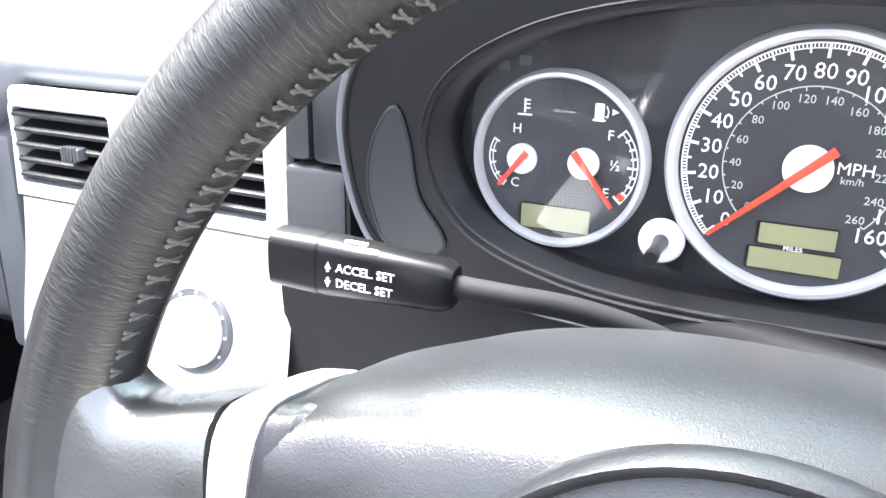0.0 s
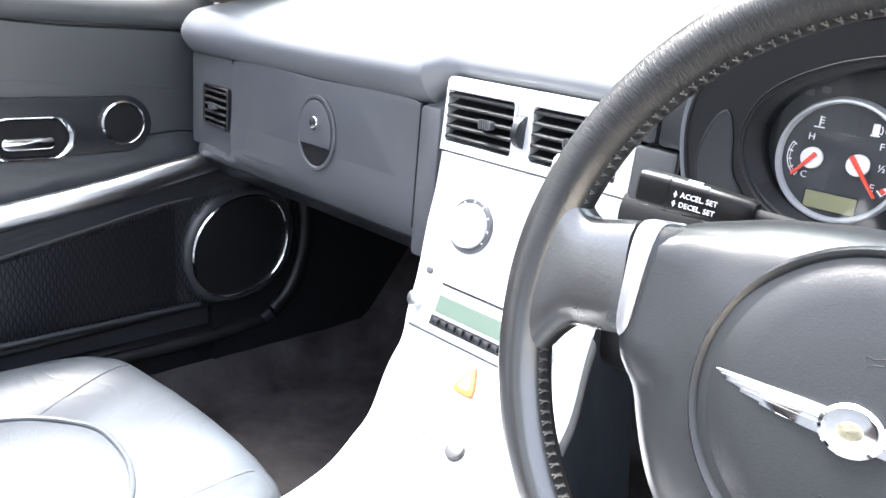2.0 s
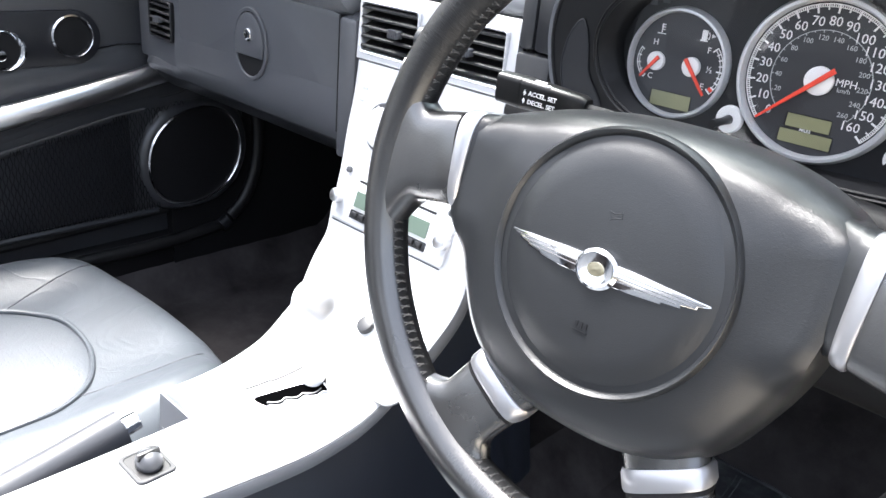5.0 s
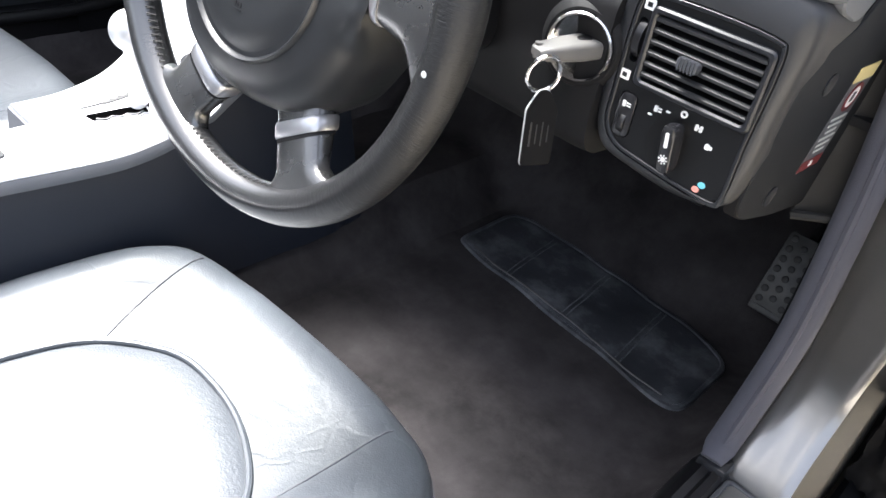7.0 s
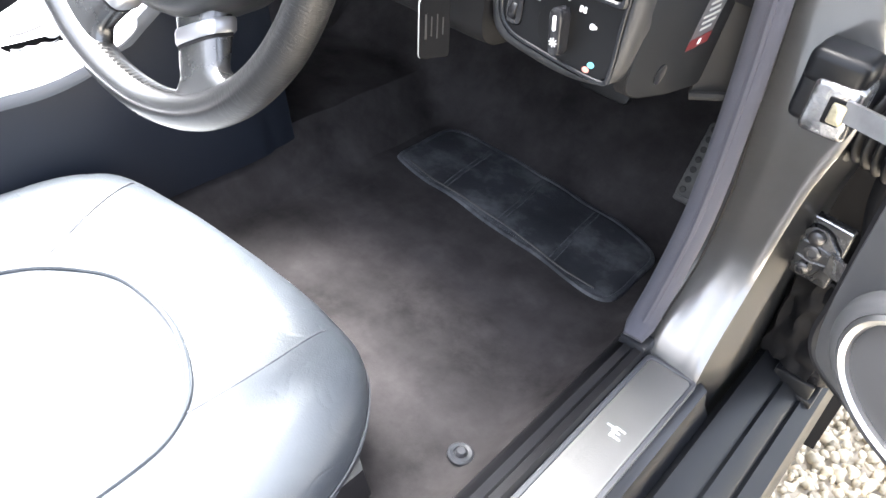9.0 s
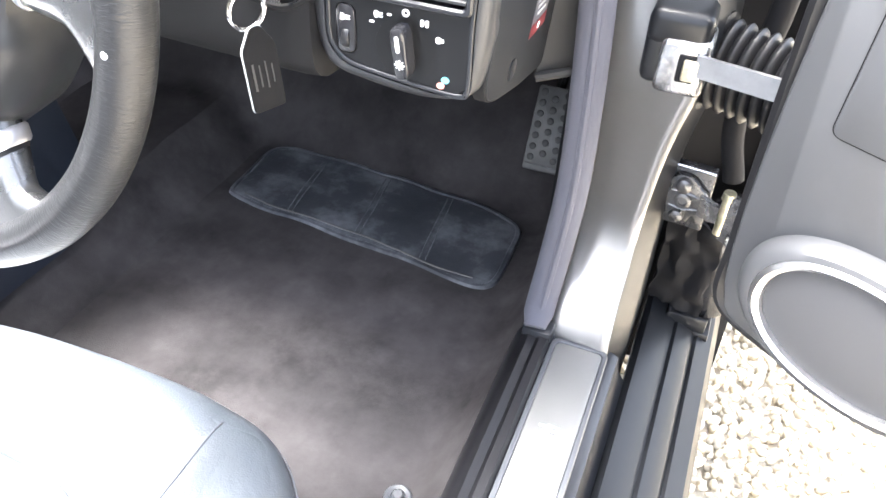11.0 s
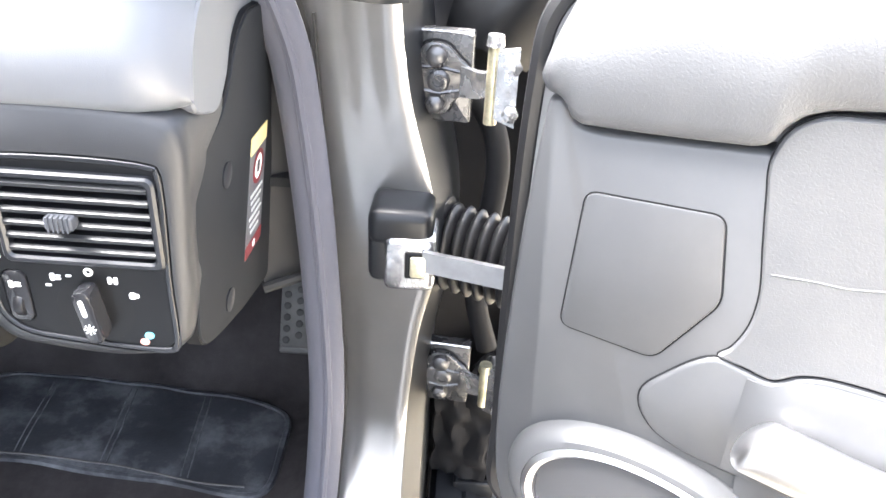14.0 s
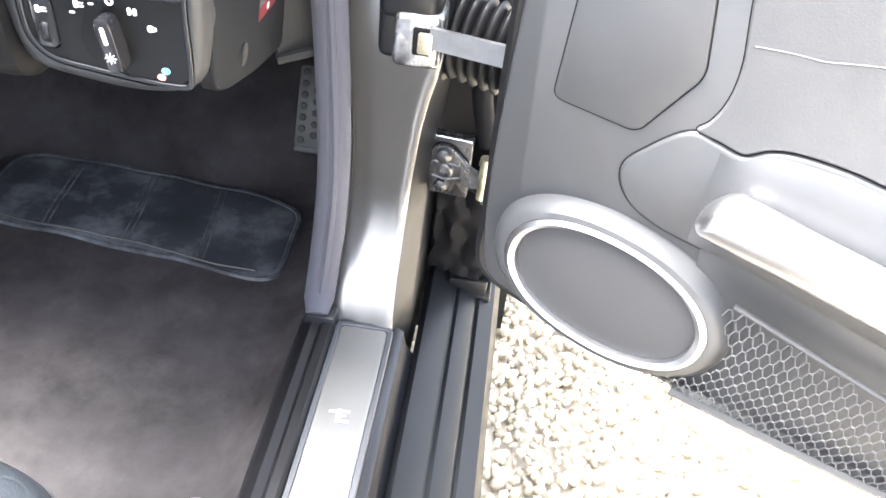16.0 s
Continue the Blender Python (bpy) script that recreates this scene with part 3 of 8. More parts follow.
def carpet_z(x, y):
    """Height of the carpet: flat, rising to the bulkhead, the sills and the tunnel."""
    z = FLOOR + 0.004 * noise.noise((x * 14, y * 14, 1))
    d = abs(x - XC)
    z += 0.075 * max(0.0, min(1.0, (0.18 - d) / 0.07)) ** 1.0
    z += 0.075 * max(0.0, min(1.0, (d - 0.665) / 0.06)) ** 1.5
    if y > 0.78:
        z += (y - 0.78) * 1.15 + 0.5 * max(0, y - 0.9)
    return z


solo("floor", sheet(lambda u, v: (2 * XC - 0.385 + u * (0.77 - 2 * XC), -0.75 + 1.85 * v, carpet_z(2 * XC - 0.385 + u * (0.77 - 2 * XC), -0.75 + 1.85 * v)), 150, 90, 0.012),
     M_CARPET, "dusty dark grey-brown carpet of the footwells", "floor", kind="structure")


def sill(side):
    """Door sill: ribbed inner trim, steel tread plate, step and outer rocker. side: 1 for the driver's, -1 for the passenger's."""
    def m(x, y, z):
        return (x, y, z) if side > 0 else (2 * XC - x, y, z)
    root = thing("door_sill", m(0.46, 0.1, 0.2), "dark door sill with a brushed steel tread plate", "door sill", "door sills")
    prof = [(0.352, 0.30), (0.356, 0.375), (0.362, 0.398), (0.370, 0.412), (0.378, 0.417), (0.386, 0.414), (0.390, 0.418), (0.398, 0.417), (0.401, 0.409), (0.404, 0.406), (0.404, 0.30)]
    ys = [-0.9 + 1.335 * i / 30 for i in range(31)]
    part("inner_trim", loft([[m(x, y, z) for x, z in prof] for y in ys]), M_BLACK, root, "ribbed black inner sill trim")
    base = [(0.404, 0.30), (0.404, 0.405), (0.466, 0.405), (0.474, 0.400), (0.478, 0.380), (0.486, 0.368), (0.484, 0.30)]
    part("body", loft([[m(x, y, z) for x, z in base] for y in ys]), M_SMOOTH, root)
    pl = [(u, v) for u, v in rrect(0.050, 0.84, 0.006)]
    part("tread_plate", slab(pl, plane_fn(m(0.433, 0.004, 0.404), (side, 0, 0), (0, 1, 0)) if side > 0 else (lambda u, v, w: Vector(m(0.433 + u, 0.004 + v, 0.404 + w))), 0.0, 0.0045, 0.0012), (M_STEEL if side > 0 else M_SMOOTH), root, "brushed steel tread plate with a pale mark")
    rim_o, rim_i = rrect(0.062, 0.852, 0.010), rrect(0.0505, 0.8405, 0.006)
    part("plate_frame", frame_ring(rim_o, rim_i, lambda u, v, w: Vector(m(0.433 + u, 0.004 + v, 0.404 + w)), 0.0, 0.0055, 0.001), M_PANEL, root)
    if side < 0:
        # Filler added so bright ground outside does not show under the door.
        part("gap_filler", box(-1.150, -1.098, -0.9, 0.60, 0.33, 0.515, 0.008), M_PDOOR, root, "dark filler added to close the door gap")
    for k, (du, dv, a, b) in enumerate(() if side < 0 else ((0.0, 0.0, 0.004, 0.016), (-0.005, 0.004, 0.010, 0.0025), (0.004, 0.006, 0.012, 0.0025), (0.006, -0.006, 0.009, 0.0025), (0.002, 0.0, 0.010, 0.0025))):
        part("mark", slab(rrect(a, b, min(a, b) * 0.3), lambda u, v, w: Vector(m(0.431 + u + du, 0.305 + v + dv, 0.4087 + w)), 0, 0.0006 + k * 0.00015), M_GREYMARK, root)
    outer = [(0.484, 0.30), (0.486, 0.366), (0.493, 0.374), (0.500, 0.372), (0.520, 0.362), (0.524, 0.358), (0.528, 0.360), (0.546, 0.352), (0.550, 0.346), (0.554, 0.348), (0.572, 0.338), (0.580, 0.318), (0.578, 0.24), (0.56, 0.16), (0.50, 0.15), (0.484, 0.16)]
    ys2 = [-0.95 + 1.60 * i / 30 for i in range(31)]
    part("rocker", loft([[m(x, y, z) for x, z in outer] for y in ys2]), M_UNDER, root, "dark grooved outer step below the door")
    return root


sill(1)
sill(-1)


def pillar():
    """The painted door pillar with its hinges' seats, from the sill up to the windscreen post."""
    root = thing("door_pillar", (0.43, 0.5, 0.3), "graphite painted door hinge pillar with worn highlights", "car body")
    rows = [  # z, inner x, inner y, face x, y, outer x, y, deep x, y
        (0.3, 0.3920, 0.4350, 0.3980, 0.4300, 0.468, 0.4250, 0.476, 0.47),
        (0.405, 0.3920, 0.4310, 0.3980, 0.4260, 0.461, 0.4210, 0.476, 0.47),
        (0.43, 0.3890, 0.4510, 0.3950, 0.4460, 0.459, 0.4360, 0.476, 0.475),
        (0.47, 0.3910, 0.4810, 0.3970, 0.4760, 0.458, 0.4660, 0.475, 0.5),
        (0.497, 0.3920, 0.4995, 0.3980, 0.4945, 0.459, 0.4845, 0.476, 0.52),
        (0.53, 0.3925, 0.5110, 0.3985, 0.5060, 0.459, 0.4960, 0.476, 0.53),
        (0.6, 0.3935, 0.5080, 0.3995, 0.5030, 0.464, 0.4930, 0.477, 0.535),
        (0.65, 0.3910, 0.5020, 0.3970, 0.4970, 0.47, 0.4870, 0.486, 0.535),
        (0.7, 0.3885, 0.4950, 0.3945, 0.4900, 0.482, 0.4800, 0.494, 0.53),
        (0.74, 0.3885, 0.4920, 0.3945, 0.4870, 0.483, 0.4770, 0.494, 0.525),
        (0.79, 0.3850, 0.4910, 0.3910, 0.4860, 0.474, 0.4760, 0.486, 0.518),
        (0.86, 0.3810, 0.4850, 0.3870, 0.4800, 0.456, 0.4700, 0.466, 0.512),
        (0.925, 0.3790, 0.4805, 0.3850, 0.4755, 0.448, 0.4655, 0.459, 0.51),
        (0.955, 0.3760, 0.4745, 0.3820, 0.4695, 0.448, 0.4595, 0.46, 0.51),
    ]
    def line(z):
        z = min(max(z, rows[0][0]), rows[-1][0])
        p, q = next((p, q) for p, q in zip(rows, rows[1:]) if z <= q[0] + 1e-9)
        return [c + (d - c) * (z - p[0]) / (q[0] - p[0]) for c, d in zip(p[1:], q[1:])]
    rings, flank = [], []
    for k in range(61):
        z = 0.30 + 0.655 * k / 60
        near = [line(z + d) for d in (-0.022, -0.011, 0.0, 0.011, 0.022)]
        a = [sum(c) / 5 for c in zip(*near)]
        (ix, iy), (fx, fy), (ox, oy), (dx, dy) = a[0:2], a[2:4], a[4:6], a[6:8]
        ring = [(ix - 0.03, 0.60, z), (ix - 0.02, iy + 0.02, z), (ix, iy, z), (fx - 0.002, fy + 0.002, z), (fx + 0.004, fy, z), *[(fx + 0.004 + (ox - fx - 0.008) * c, fy + (oy - fy) * c + 0.0016 * noise.noise((c * 4.0, z * 7, 4)), z) for c in (0.1, 0.2, 0.3, 0.4, 0.5, 0.6, 0.7, 0.8, 0.9)], (ox - 0.004, oy, z), (ox + 0.001, oy + 0.0015, z)]
        flank.append([(ox + 0.0012, oy + 0.0012, z), (ox + 0.0025, oy + 0.007, z), (dx, dy - 0.006, z), (dx + 0.002, dy, z), (dx + 0.004, 0.60, z)][::-1])
        rings.append(ring)
    part("post", loft(rings, closed=False), M_PAINT, root)
    # Flank split off in a darker material than the post's face.
    part("hinge_flank", loft(flank, closed=False), M_UNDER, root, "dark flank behind the hinges")
    lip = [(line(z)[2] + 0.0005, line(z)[3] - 0.001, z) for z in [0.44 + 0.48 * i / 24 for i in range(25)]]
    part("seam_flange", tube(lip, 0.0013, 8), M_KICK, root, "thin painted flange edge")
    # shut panel above, with two bolts
    rows2 = [[Vector(p) for p in q] for q in (
        [(0.385, 0.450, 0.946), (0.402, 0.447, 0.944), (0.430, 0.447, 0.940), (0.447, 0.462, 0.937)],
        [(0.380, 0.450, 0.968), (0.402, 0.444, 0.962), (0.435, 0.445, 0.958), (0.453, 0.464, 0.960)],
        [(0.370, 0.452, 0.990), (0.400, 0.442, 0.985), (0.440, 0.440, 0.982), (0.462, 0.458, 0.986)],
        [(0.350, 0.440, 1.030), (0.385, 0.425, 1.030), (0.432, 0.420, 1.022), (0.466, 0.440, 1.006)],
        [(0.305, 0.365, 1.120), (0.340, 0.350, 1.120), (0.385, 0.340, 1.115), (0.410, 0.360, 1.110)],
        [(0.225, 0.235, 1.290), (0.250, 0.220, 1.295), (0.280, 0.210, 1.290), (0.300, 0.225, 1.285)])]
    fine = []
    cols = [crom([r[c] for r in rows2], 31) for c in range(4)]
    for i in range(31):
        fine.append(crom([c[i] for c in cols], 13))
    part("screen_post", sheet(lambda u, v: fine[round(u * 30)][round(v * 12)], 30, 12, 0.012), M_UNDER, root, "dusty dark windscreen post")
    strip = [c + Vector((0.003, -0.006, 0.002)) for c in cols[3][14:]]
    part("rain_strip", tube(strip, 0.008, 8, flat=0.5), M_SATIN, root, "bright metal rain strip")
    for p in ((0.4000, 0.4330, 0.9770), (0.4130, 0.4330, 0.9530)):
        part("bolt", lathe([(0.0001, -0.012), (0.0064, -0.012), (0.0064, 0.0), (0.0050, 0.0018), (0.0040, 0.0004), (0.0001, 0.0006)], plane_fn(p, (1, 0, 0), (0, 0.1, 1)), 18), M_HINGE, root)
    # brown-grey trim between the dash end and the seal, with its lower lip
    part("flank_trim", sheet(lambda u, v: (0.338 + 0.044 * u, 0.464 + 0.016 * u + 0.01 * math.sin(math.pi * u), 0.688 + 0.012 * u + 0.27 * v), 8, 10, 0.004), M_KICK, root, "dull grey plastic flank trim")
    part("trim_lip", tube([(0.338 + 0.044 * t, 0.463 + 0.014 * t, 0.689 + 0.012 * t) for t in (0, 0.25, 0.5, 0.75, 1)], 0.0045, 8), M_KICK, root)
    # inner flank between footwell and pillar
    part("kick_panel", sheet(lambda u, v: (0.3765, 0.50 + 0.30 * u, 0.31 + 0.40 * v), 6, 6, 0.004), M_SMOOTH, root, "grey plastic kick panel")
    return root


door_post = pillar()


def seal_strip():
    root = thing("door_seal", (0.38, 0.45, 0.42), "purple-grey flocked rubber door seal", "door seal")
    path = crom([(0.3825, 0.418, 0.425), (0.381, 0.440, 0.440), (0.384, 0.455, 0.49), (0.389, 0.462, 0.58), (0.387, 0.464, 0.68), (0.383, 0.464, 0.76), (0.377, 0.462, 0.84), (0.369, 0.456, 0.905), (0.352, 0.446, 0.955), (0.325, 0.42, 1.00), (0.28, 0.355, 1.09), (0.205, 0.23, 1.26)], 70)
    part("strip", tube(path, [0.0165 - 0.0012 * max(0, 4 - i) for i in range(70)], 14, flat=0.62, up=(0, -1, 0.02)), M_SEAL, root)
    groove = [p + Vector((0.003, -0.0085, 0)) for p in path[4:]]
    part("ridge", tube(groove, 0.0042, 8), M_SEAL, root)
    part("end_cap", box(0.368, 0.402, 0.414, 0.442, 0.400, 0.4235, 0.006), M_SMOOTH, root, "grey plastic end piece at the foot of the seal")


seal_strip()


# ---- cabin shell: windscreen, roof, rear ----
def shell():
    head = [(XC - 0.62, 0.17, 1.285), (XC - 0.3, 0.26, 1.315), (XC, 0.28, 1.322), (XC + 0.3, 0.26, 1.315), (XC + 0.60, 0.17, 1.285)]
    foot = [(XC - 0.73, 0.62, 1.025), (XC - 0.4, 0.93, 1.055), (XC, 1.02, 1.065), (XC + 0.4, 0.93, 1.055), (XC + 0.73, 0.62, 1.025)]
    h, f = crom(head, 25), crom(foot, 25)
    pane = solo("windscreen", sheet(lambda u, v: f[round(u * 24)].lerp(h[round(u * 24)], v) + Vector((0, 0, 0.03 * math.sin(math.pi * v))), 24, 8, 0.005), M_GLASS, "clear curved laminated windscreen", "windscreen", kind="structure")
    pane.visible_shadow = False
    solo("wall_rear", sheet(lambda u, v: (XC - 0.72 + 1.44 * u, -0.78 - 0.06 * v, 0.30 + 0.62 * v), 8, 4, 0.03), M_CARPET, "dark carpeted bulkhead behind the seats", "wall", kind="structure")
    solo("wall_front", sheet(lambda u, v: (XC - 0.75 + 1.5 * u, 1.06 + 0.02 * v, 0.28 + 0.74 * v), 6, 4, 0.02), M_MATTBLACK, "dark bulkhead in front of the footwells", "wall", kind="structure")
    solo("wall_side", sheet(lambda u, v: (2 * XC - 0.372 - 0.01 * v, 0.43 + 0.66 * u, 0.28 + 0.70 * v), 6, 4, -0.02), M_MATTBLACK, "dark trimmed side of the passenger footwell", "wall", kind="structure")
    solo("wall_side", sheet(lambda u, v: (0.372, 0.56 + 0.54 * u, 0.28 + 0.68 * v), 6, 4, 0.02), M_MATTBLACK, "dark trimmed side of the driver's footwell", "wall", kind="structure")
    # passenger side post with cream trim, as on the driver's side
    for s, nm in ((1, "driver's"), (-1, "passenger")):
        def m(p):
            return Vector(p) if s > 0 else Vector((2 * XC - p[0], p[1], p[2]))
        a = crom([(0.334, 0.434, 0.970) if s > 0 else (0.332, 0.450, 0.978), (0.285, 0.40, 1.02), (0.24, 0.32, 1.12), (0.19, 0.20, 1.27)], 21)
        b = crom([(0.403, 0.430, 0.987) if s > 0 else (0.392, 0.440, 0.968), (0.375, 0.418, 1.008), (0.335, 0.345, 1.105), (0.265, 0.215, 1.285)], 21)
        c = crom([(0.185, 0.487, 1.006), (0.160, 0.440, 1.070), (0.160, 0.345, 1.17), (0.138, 0.238, 1.286)] if s > 0 else [(0.250, 0.62, 1.028), (0.250, 0.51, 1.065), (0.225, 0.375, 1.155), (0.165, 0.235, 1.290)], 21)
        rows = []
        for i in range(21):
            mid = (a[i] + b[i]) / 2 + Vector((0, -0.014, 0.0))
            rows.append(crom([c[i], a[i], mid, b[i]], 17))
        ob = solo("pillar_trim", sheet(lambda u, v: m(rows[round(u * 20)][round(v * 16)]), 20, 16, -0.006 * s), M_CREAM, "cream fabric-covered windscreen post trim", "pillar trim", "post trims")


shell()


def far_seal():
    """The passenger side's seal: down beside the speaker, round the corner and back along the sill."""
    root = thing("door_seal", (-1.085, 0.56, 0.42), "black rubber door seal beside the passenger footwell", "door seal")
    down = crom([(-1.075, 0.60, 0.70), (-1.075, 0.62, 0.60), (-1.075, 0.612, 0.515), (-1.075, 0.585, 0.455), (-1.075, 0.553, 0.426)], 30)
    part("strip", tube(down, 0.0135, 12), M_RUBBER, root)
    along = crom([(-1.075, 0.535, 0.412), (-1.075, 0.42, 0.402), (-1.075, 0.25, 0.402), (-1.075, -0.2, 0.404), (-1.075, -0.7, 0.404)], 40)
    part("strip", tube(along, 0.012, 12), M_RUBBER, root)
    part("joint", tube([(-1.075, 0.548, 0.418), (-1.075, 0.532, 0.409)], 0.0165, 12), M_SMOOTH, root, "moulded corner joint")


far_seal()

# ---- dashboard ----
def dash_front(x):
    """Front lip of the top pad at x: lip y, z, bulge y, z, shoulder y, z."""
    return interp(x, [(-1.06, 0.395, 0.905, 0.372, 0.925, 0.42, 0.968), (-1.02, 0.362, 0.905, 0.346, 0.932, 0.39, 0.970), (-0.505, 0.362, 0.905, 0.338, 0.936, 0.385, 0.972),
                      (-0.478, 0.372, 0.938, 0.366, 0.950, 0.405, 0.972), (-0.24, 0.372, 0.938, 0.366, 0.950, 0.405, 0.974), (-0.2, 0.372, 0.94, 0.37, 0.955, 0.41, 0.98)])


def dashboard():
    root = thing("dashboard", (XC, 0.45, 0.75), "dark grey dashboard with soft-touch pads", "dashboard")
    nv = 30

    def top(x, v):
        ly, lz, by, bz, sy, sz = dash_front(x)
        far = 0.66 + 0.34 * (1 - ((x - XC) / 0.75) ** 2)
        pts = [(x, ly + 0.025, lz - 0.002), (x, ly, lz), (x, by, bz), (x, (by + sy) / 2 - 0.006, (bz + sz) / 2 + 0.009), (x, sy, sz), (x, sy + 0.12, sz + 0.026), (x, max(far - 0.1, sy + 0.14), 1.035), (x, max(far, sy + 0.16), 1.05)]
        return pts
    xs = [-1.06 + 0.86 * i / 60 for i in range(61)]
    lines = [crom(top(x, 0), nv + 1) for x in xs]
    part("passenger_pad", sheet(lambda u, v: lines[round(u * 60)][round(v * nv)], 60, nv, 0.008), M_DASHTOP, root, "soft grey dash top pad, lightened for sky light")

    # right-hand end of the top, with its own bulge
    def rtop(x):
        e = max(0.0, (x - 0.315) / 0.0345)
        d = 0.020 * e ** 2.5
        i = max(0.0, (0.262 - x) / 0.03)
        k = 0.010 * i * i
        return [(x, 0.325 + d, 0.903), (x, 0.298 + d, 0.905), (x, 0.291 + d + k, 0.930 - d), (x, 0.300 + d + k, 0.955 - d), (x, 0.330 + d + k, 0.976 - d - k), (x, 0.40, 0.990 - d * 1.2 - k), (x, 0.52, 1.003 - d), (x, 0.66, 1.022)]
    rx = [0.232 + 0.1180 * i / 24 for i in range(25)]
    rl = [crom(rtop(x), 31) for x in rx]
    part("driver_pad", sheet(lambda u, v: rl[round(u * 24)][round(v * 30)], 24, 30, 0.008), M_DASHTOP, root, "soft grey pad at the driver's end, lightened for sky light")

    # lower faces
    def face(x, v):
        """Driver's lower panel: from the cluster's foot down and under."""
        t = max(0.0, min(1.0, (x + 0.10) / 0.30))
        t = t * t * (3 - 2 * t)
        fy = 0.352 + (0.295 - 0.352) * t
        tz = 0.862 + 0.043 * max(0.0, min(1.0, (x - 0.205) / 0.03))
        bz = 0.705 + 0.03 * t
        e = max(0.0, (x - 0.325) / 0.028)
        fy += 0.07 if x > 0.2135 else 0.0
        pts = [(x, fy + 0.02, tz), (x, fy + 0.002 + 0.01 * e * e, tz), (x, fy + 0.001 + 0.01 * e * e, tz - 0.06), (x, fy + 0.01 * e * e, bz + 0.04), (x, fy + 0.004 + 0.01 * e * e, bz + 0.012), (x, fy + 0.022, bz), (x, fy + 0.10, bz + 0.004), (x, fy + 0.28, bz + 0.03)]
        return pts
    fx = [-0.248 + 0.578 * i / 60 for i in range(61)]
    fl = [crom(face(x, 0), 36) for x in fx]
    # Shade below the dash is put into this panel's colour.
    part("driver_panel", sheet(lambda u, v: fl[round(u * 60)][round(v * 35)], 60, 35, 0.006), M_DASHSHADE, root, "grained lower dash panel with shade in its colour")
    # strip between centre vents and cluster
    part("side_strip", box(-0.2455, -0.2045, 0.349, 0.40, 0.72, 0.9105, 0.004), M_DASH, root)
    part("side_strip", box(-0.2455, -0.2275, 0.350, 0.42, 0.9125, 0.972, 0.006), M_DASH, root)
    part("side_strip", box(-0.2262, -0.193, 0.349, 0.42, 0.9125, 0.972, 0.005), M_SMOOTH, root)
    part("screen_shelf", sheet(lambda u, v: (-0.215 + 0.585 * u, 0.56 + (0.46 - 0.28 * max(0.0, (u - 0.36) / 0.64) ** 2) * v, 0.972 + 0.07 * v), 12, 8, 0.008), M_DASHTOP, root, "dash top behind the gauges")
    # end cap towards the door
    cap = [(0.315, 0.907), (0.318, 0.900), (0.334, 0.893), (0.355, 0.888), (0.378, 0.902), (0.398, 0.918), (0.418, 0.928), (0.47, 0.928), (0.50, 0.95), (0.46, 0.972), (0.40, 0.972), (0.350, 0.960), (0.324, 0.938)]
    cl = crom([(a, b, 0) for a, b in cap], 60, True)
    part("pad_end", loft([[(0.330, p.x, p.y) for p in cl], [(0.3485, p.x, p.y) for p in cl], [(0.3500, a, b) for a, b in grown([(p.x, p.y) for p in cl], -0.0015)]]), M_DASHTOP, root, "soft grey end of the top pad")

    def ef2(u, v, w):
        """On the end panel: u backwards into the car, v up, w out towards the door."""
        return Vector((0.3385 + 0.072 * (v - 0.741) + 0.03 * (u - 0.367) + w, u, v))
    pe2 = rounded([(0.309, 0.752), (0.309, 0.868), (0.334, 0.874), (0.366, 0.884), (0.392, 0.922), (0.412, 0.933), (0.468, 0.930), (0.476, 0.80), (0.470, 0.700), (0.400, 0.712), (0.340, 0.728), (0.318, 0.738)], 0.012, 5)
    part("end_panel", slab(pe2, ef2, -0.010, 0.0022, 0.0012), M_ENDP, root, "smooth grey removable end panel")
    part("panel_gap", slab(grown(pe2, 0.0014), ef2, -0.009, 0.0004), M_MATTBLACK, root)
    for y, z in ((0.365, 0.8400), (0.367, 0.7415)):
        part("plug", lathe([(0.0088, 0.000), (0.0088, 0.0032), (0.0066, 0.0027), (0.0001, 0.0027)], lambda u, v, w: ef2(y + u, z + v, w), 24), M_SMOOTH, root)
    # sticker on the end panel
    st = lambda u, v, w: ef2(0.4305 + u + 0.20 * v, 0.797 + 0.98 * v, w + 0.0022)
    lw = 0.040
    part("label", slab(rrect(lw, 0.092, 0.0015), st, -0.001, 0.0004), M_LABELGREY, root, "dark warning label with unreadable print")
    part("label_band", slab(rrect(lw, 0.013, 0.001), lambda u, v, w: st(u, v + 0.0400, w), -0.001, 0.0007), M_YELLOW, root, "yellow band")
    part("label_sign", slab(oval(0.0120, 0.0120, 24), lambda u, v, w: st(u + 0.001, v + 0.0190, w), 0.0, 0.0007), M_WHITE, root)
    part("label_sign_ring", frame_ring(oval(0.0125, 0.0125, 24), oval(0.0092, 0.0092, 24), lambda u, v, w: st(u + 0.001, v + 0.0190, w), 0.0, 0.0010), M_REDLABEL, root)
    part("label_sign_mark", slab(rrect(0.006, 0.009, 0.002), lambda u, v, w: st(u + 0.001, v + 0.0190, w), 0.0, 0.0010), M_BLACK, root)
    for i in range(6):
        part("print_bar", slab(rrect(0.030 - 0.005 * (i % 3), 0.0024, 0.0005), lambda u, v, w: st(u, v + 0.0010 - 0.0058 * i, w), 0.0, 0.0008), M_GREYMARK, root)
    part("label_foot", slab(rrect(lw, 0.010, 0.001), lambda u, v, w: st(u, v - 0.0405, w), -0.001, 0.0007), M_REDLABEL, root)
    part("foot_mark", slab(rrect(0.005, 0.005, 0.001), lambda u, v, w: st(u, v - 0.0405, w), 0.0, 0.0010), M_WHITE, root)
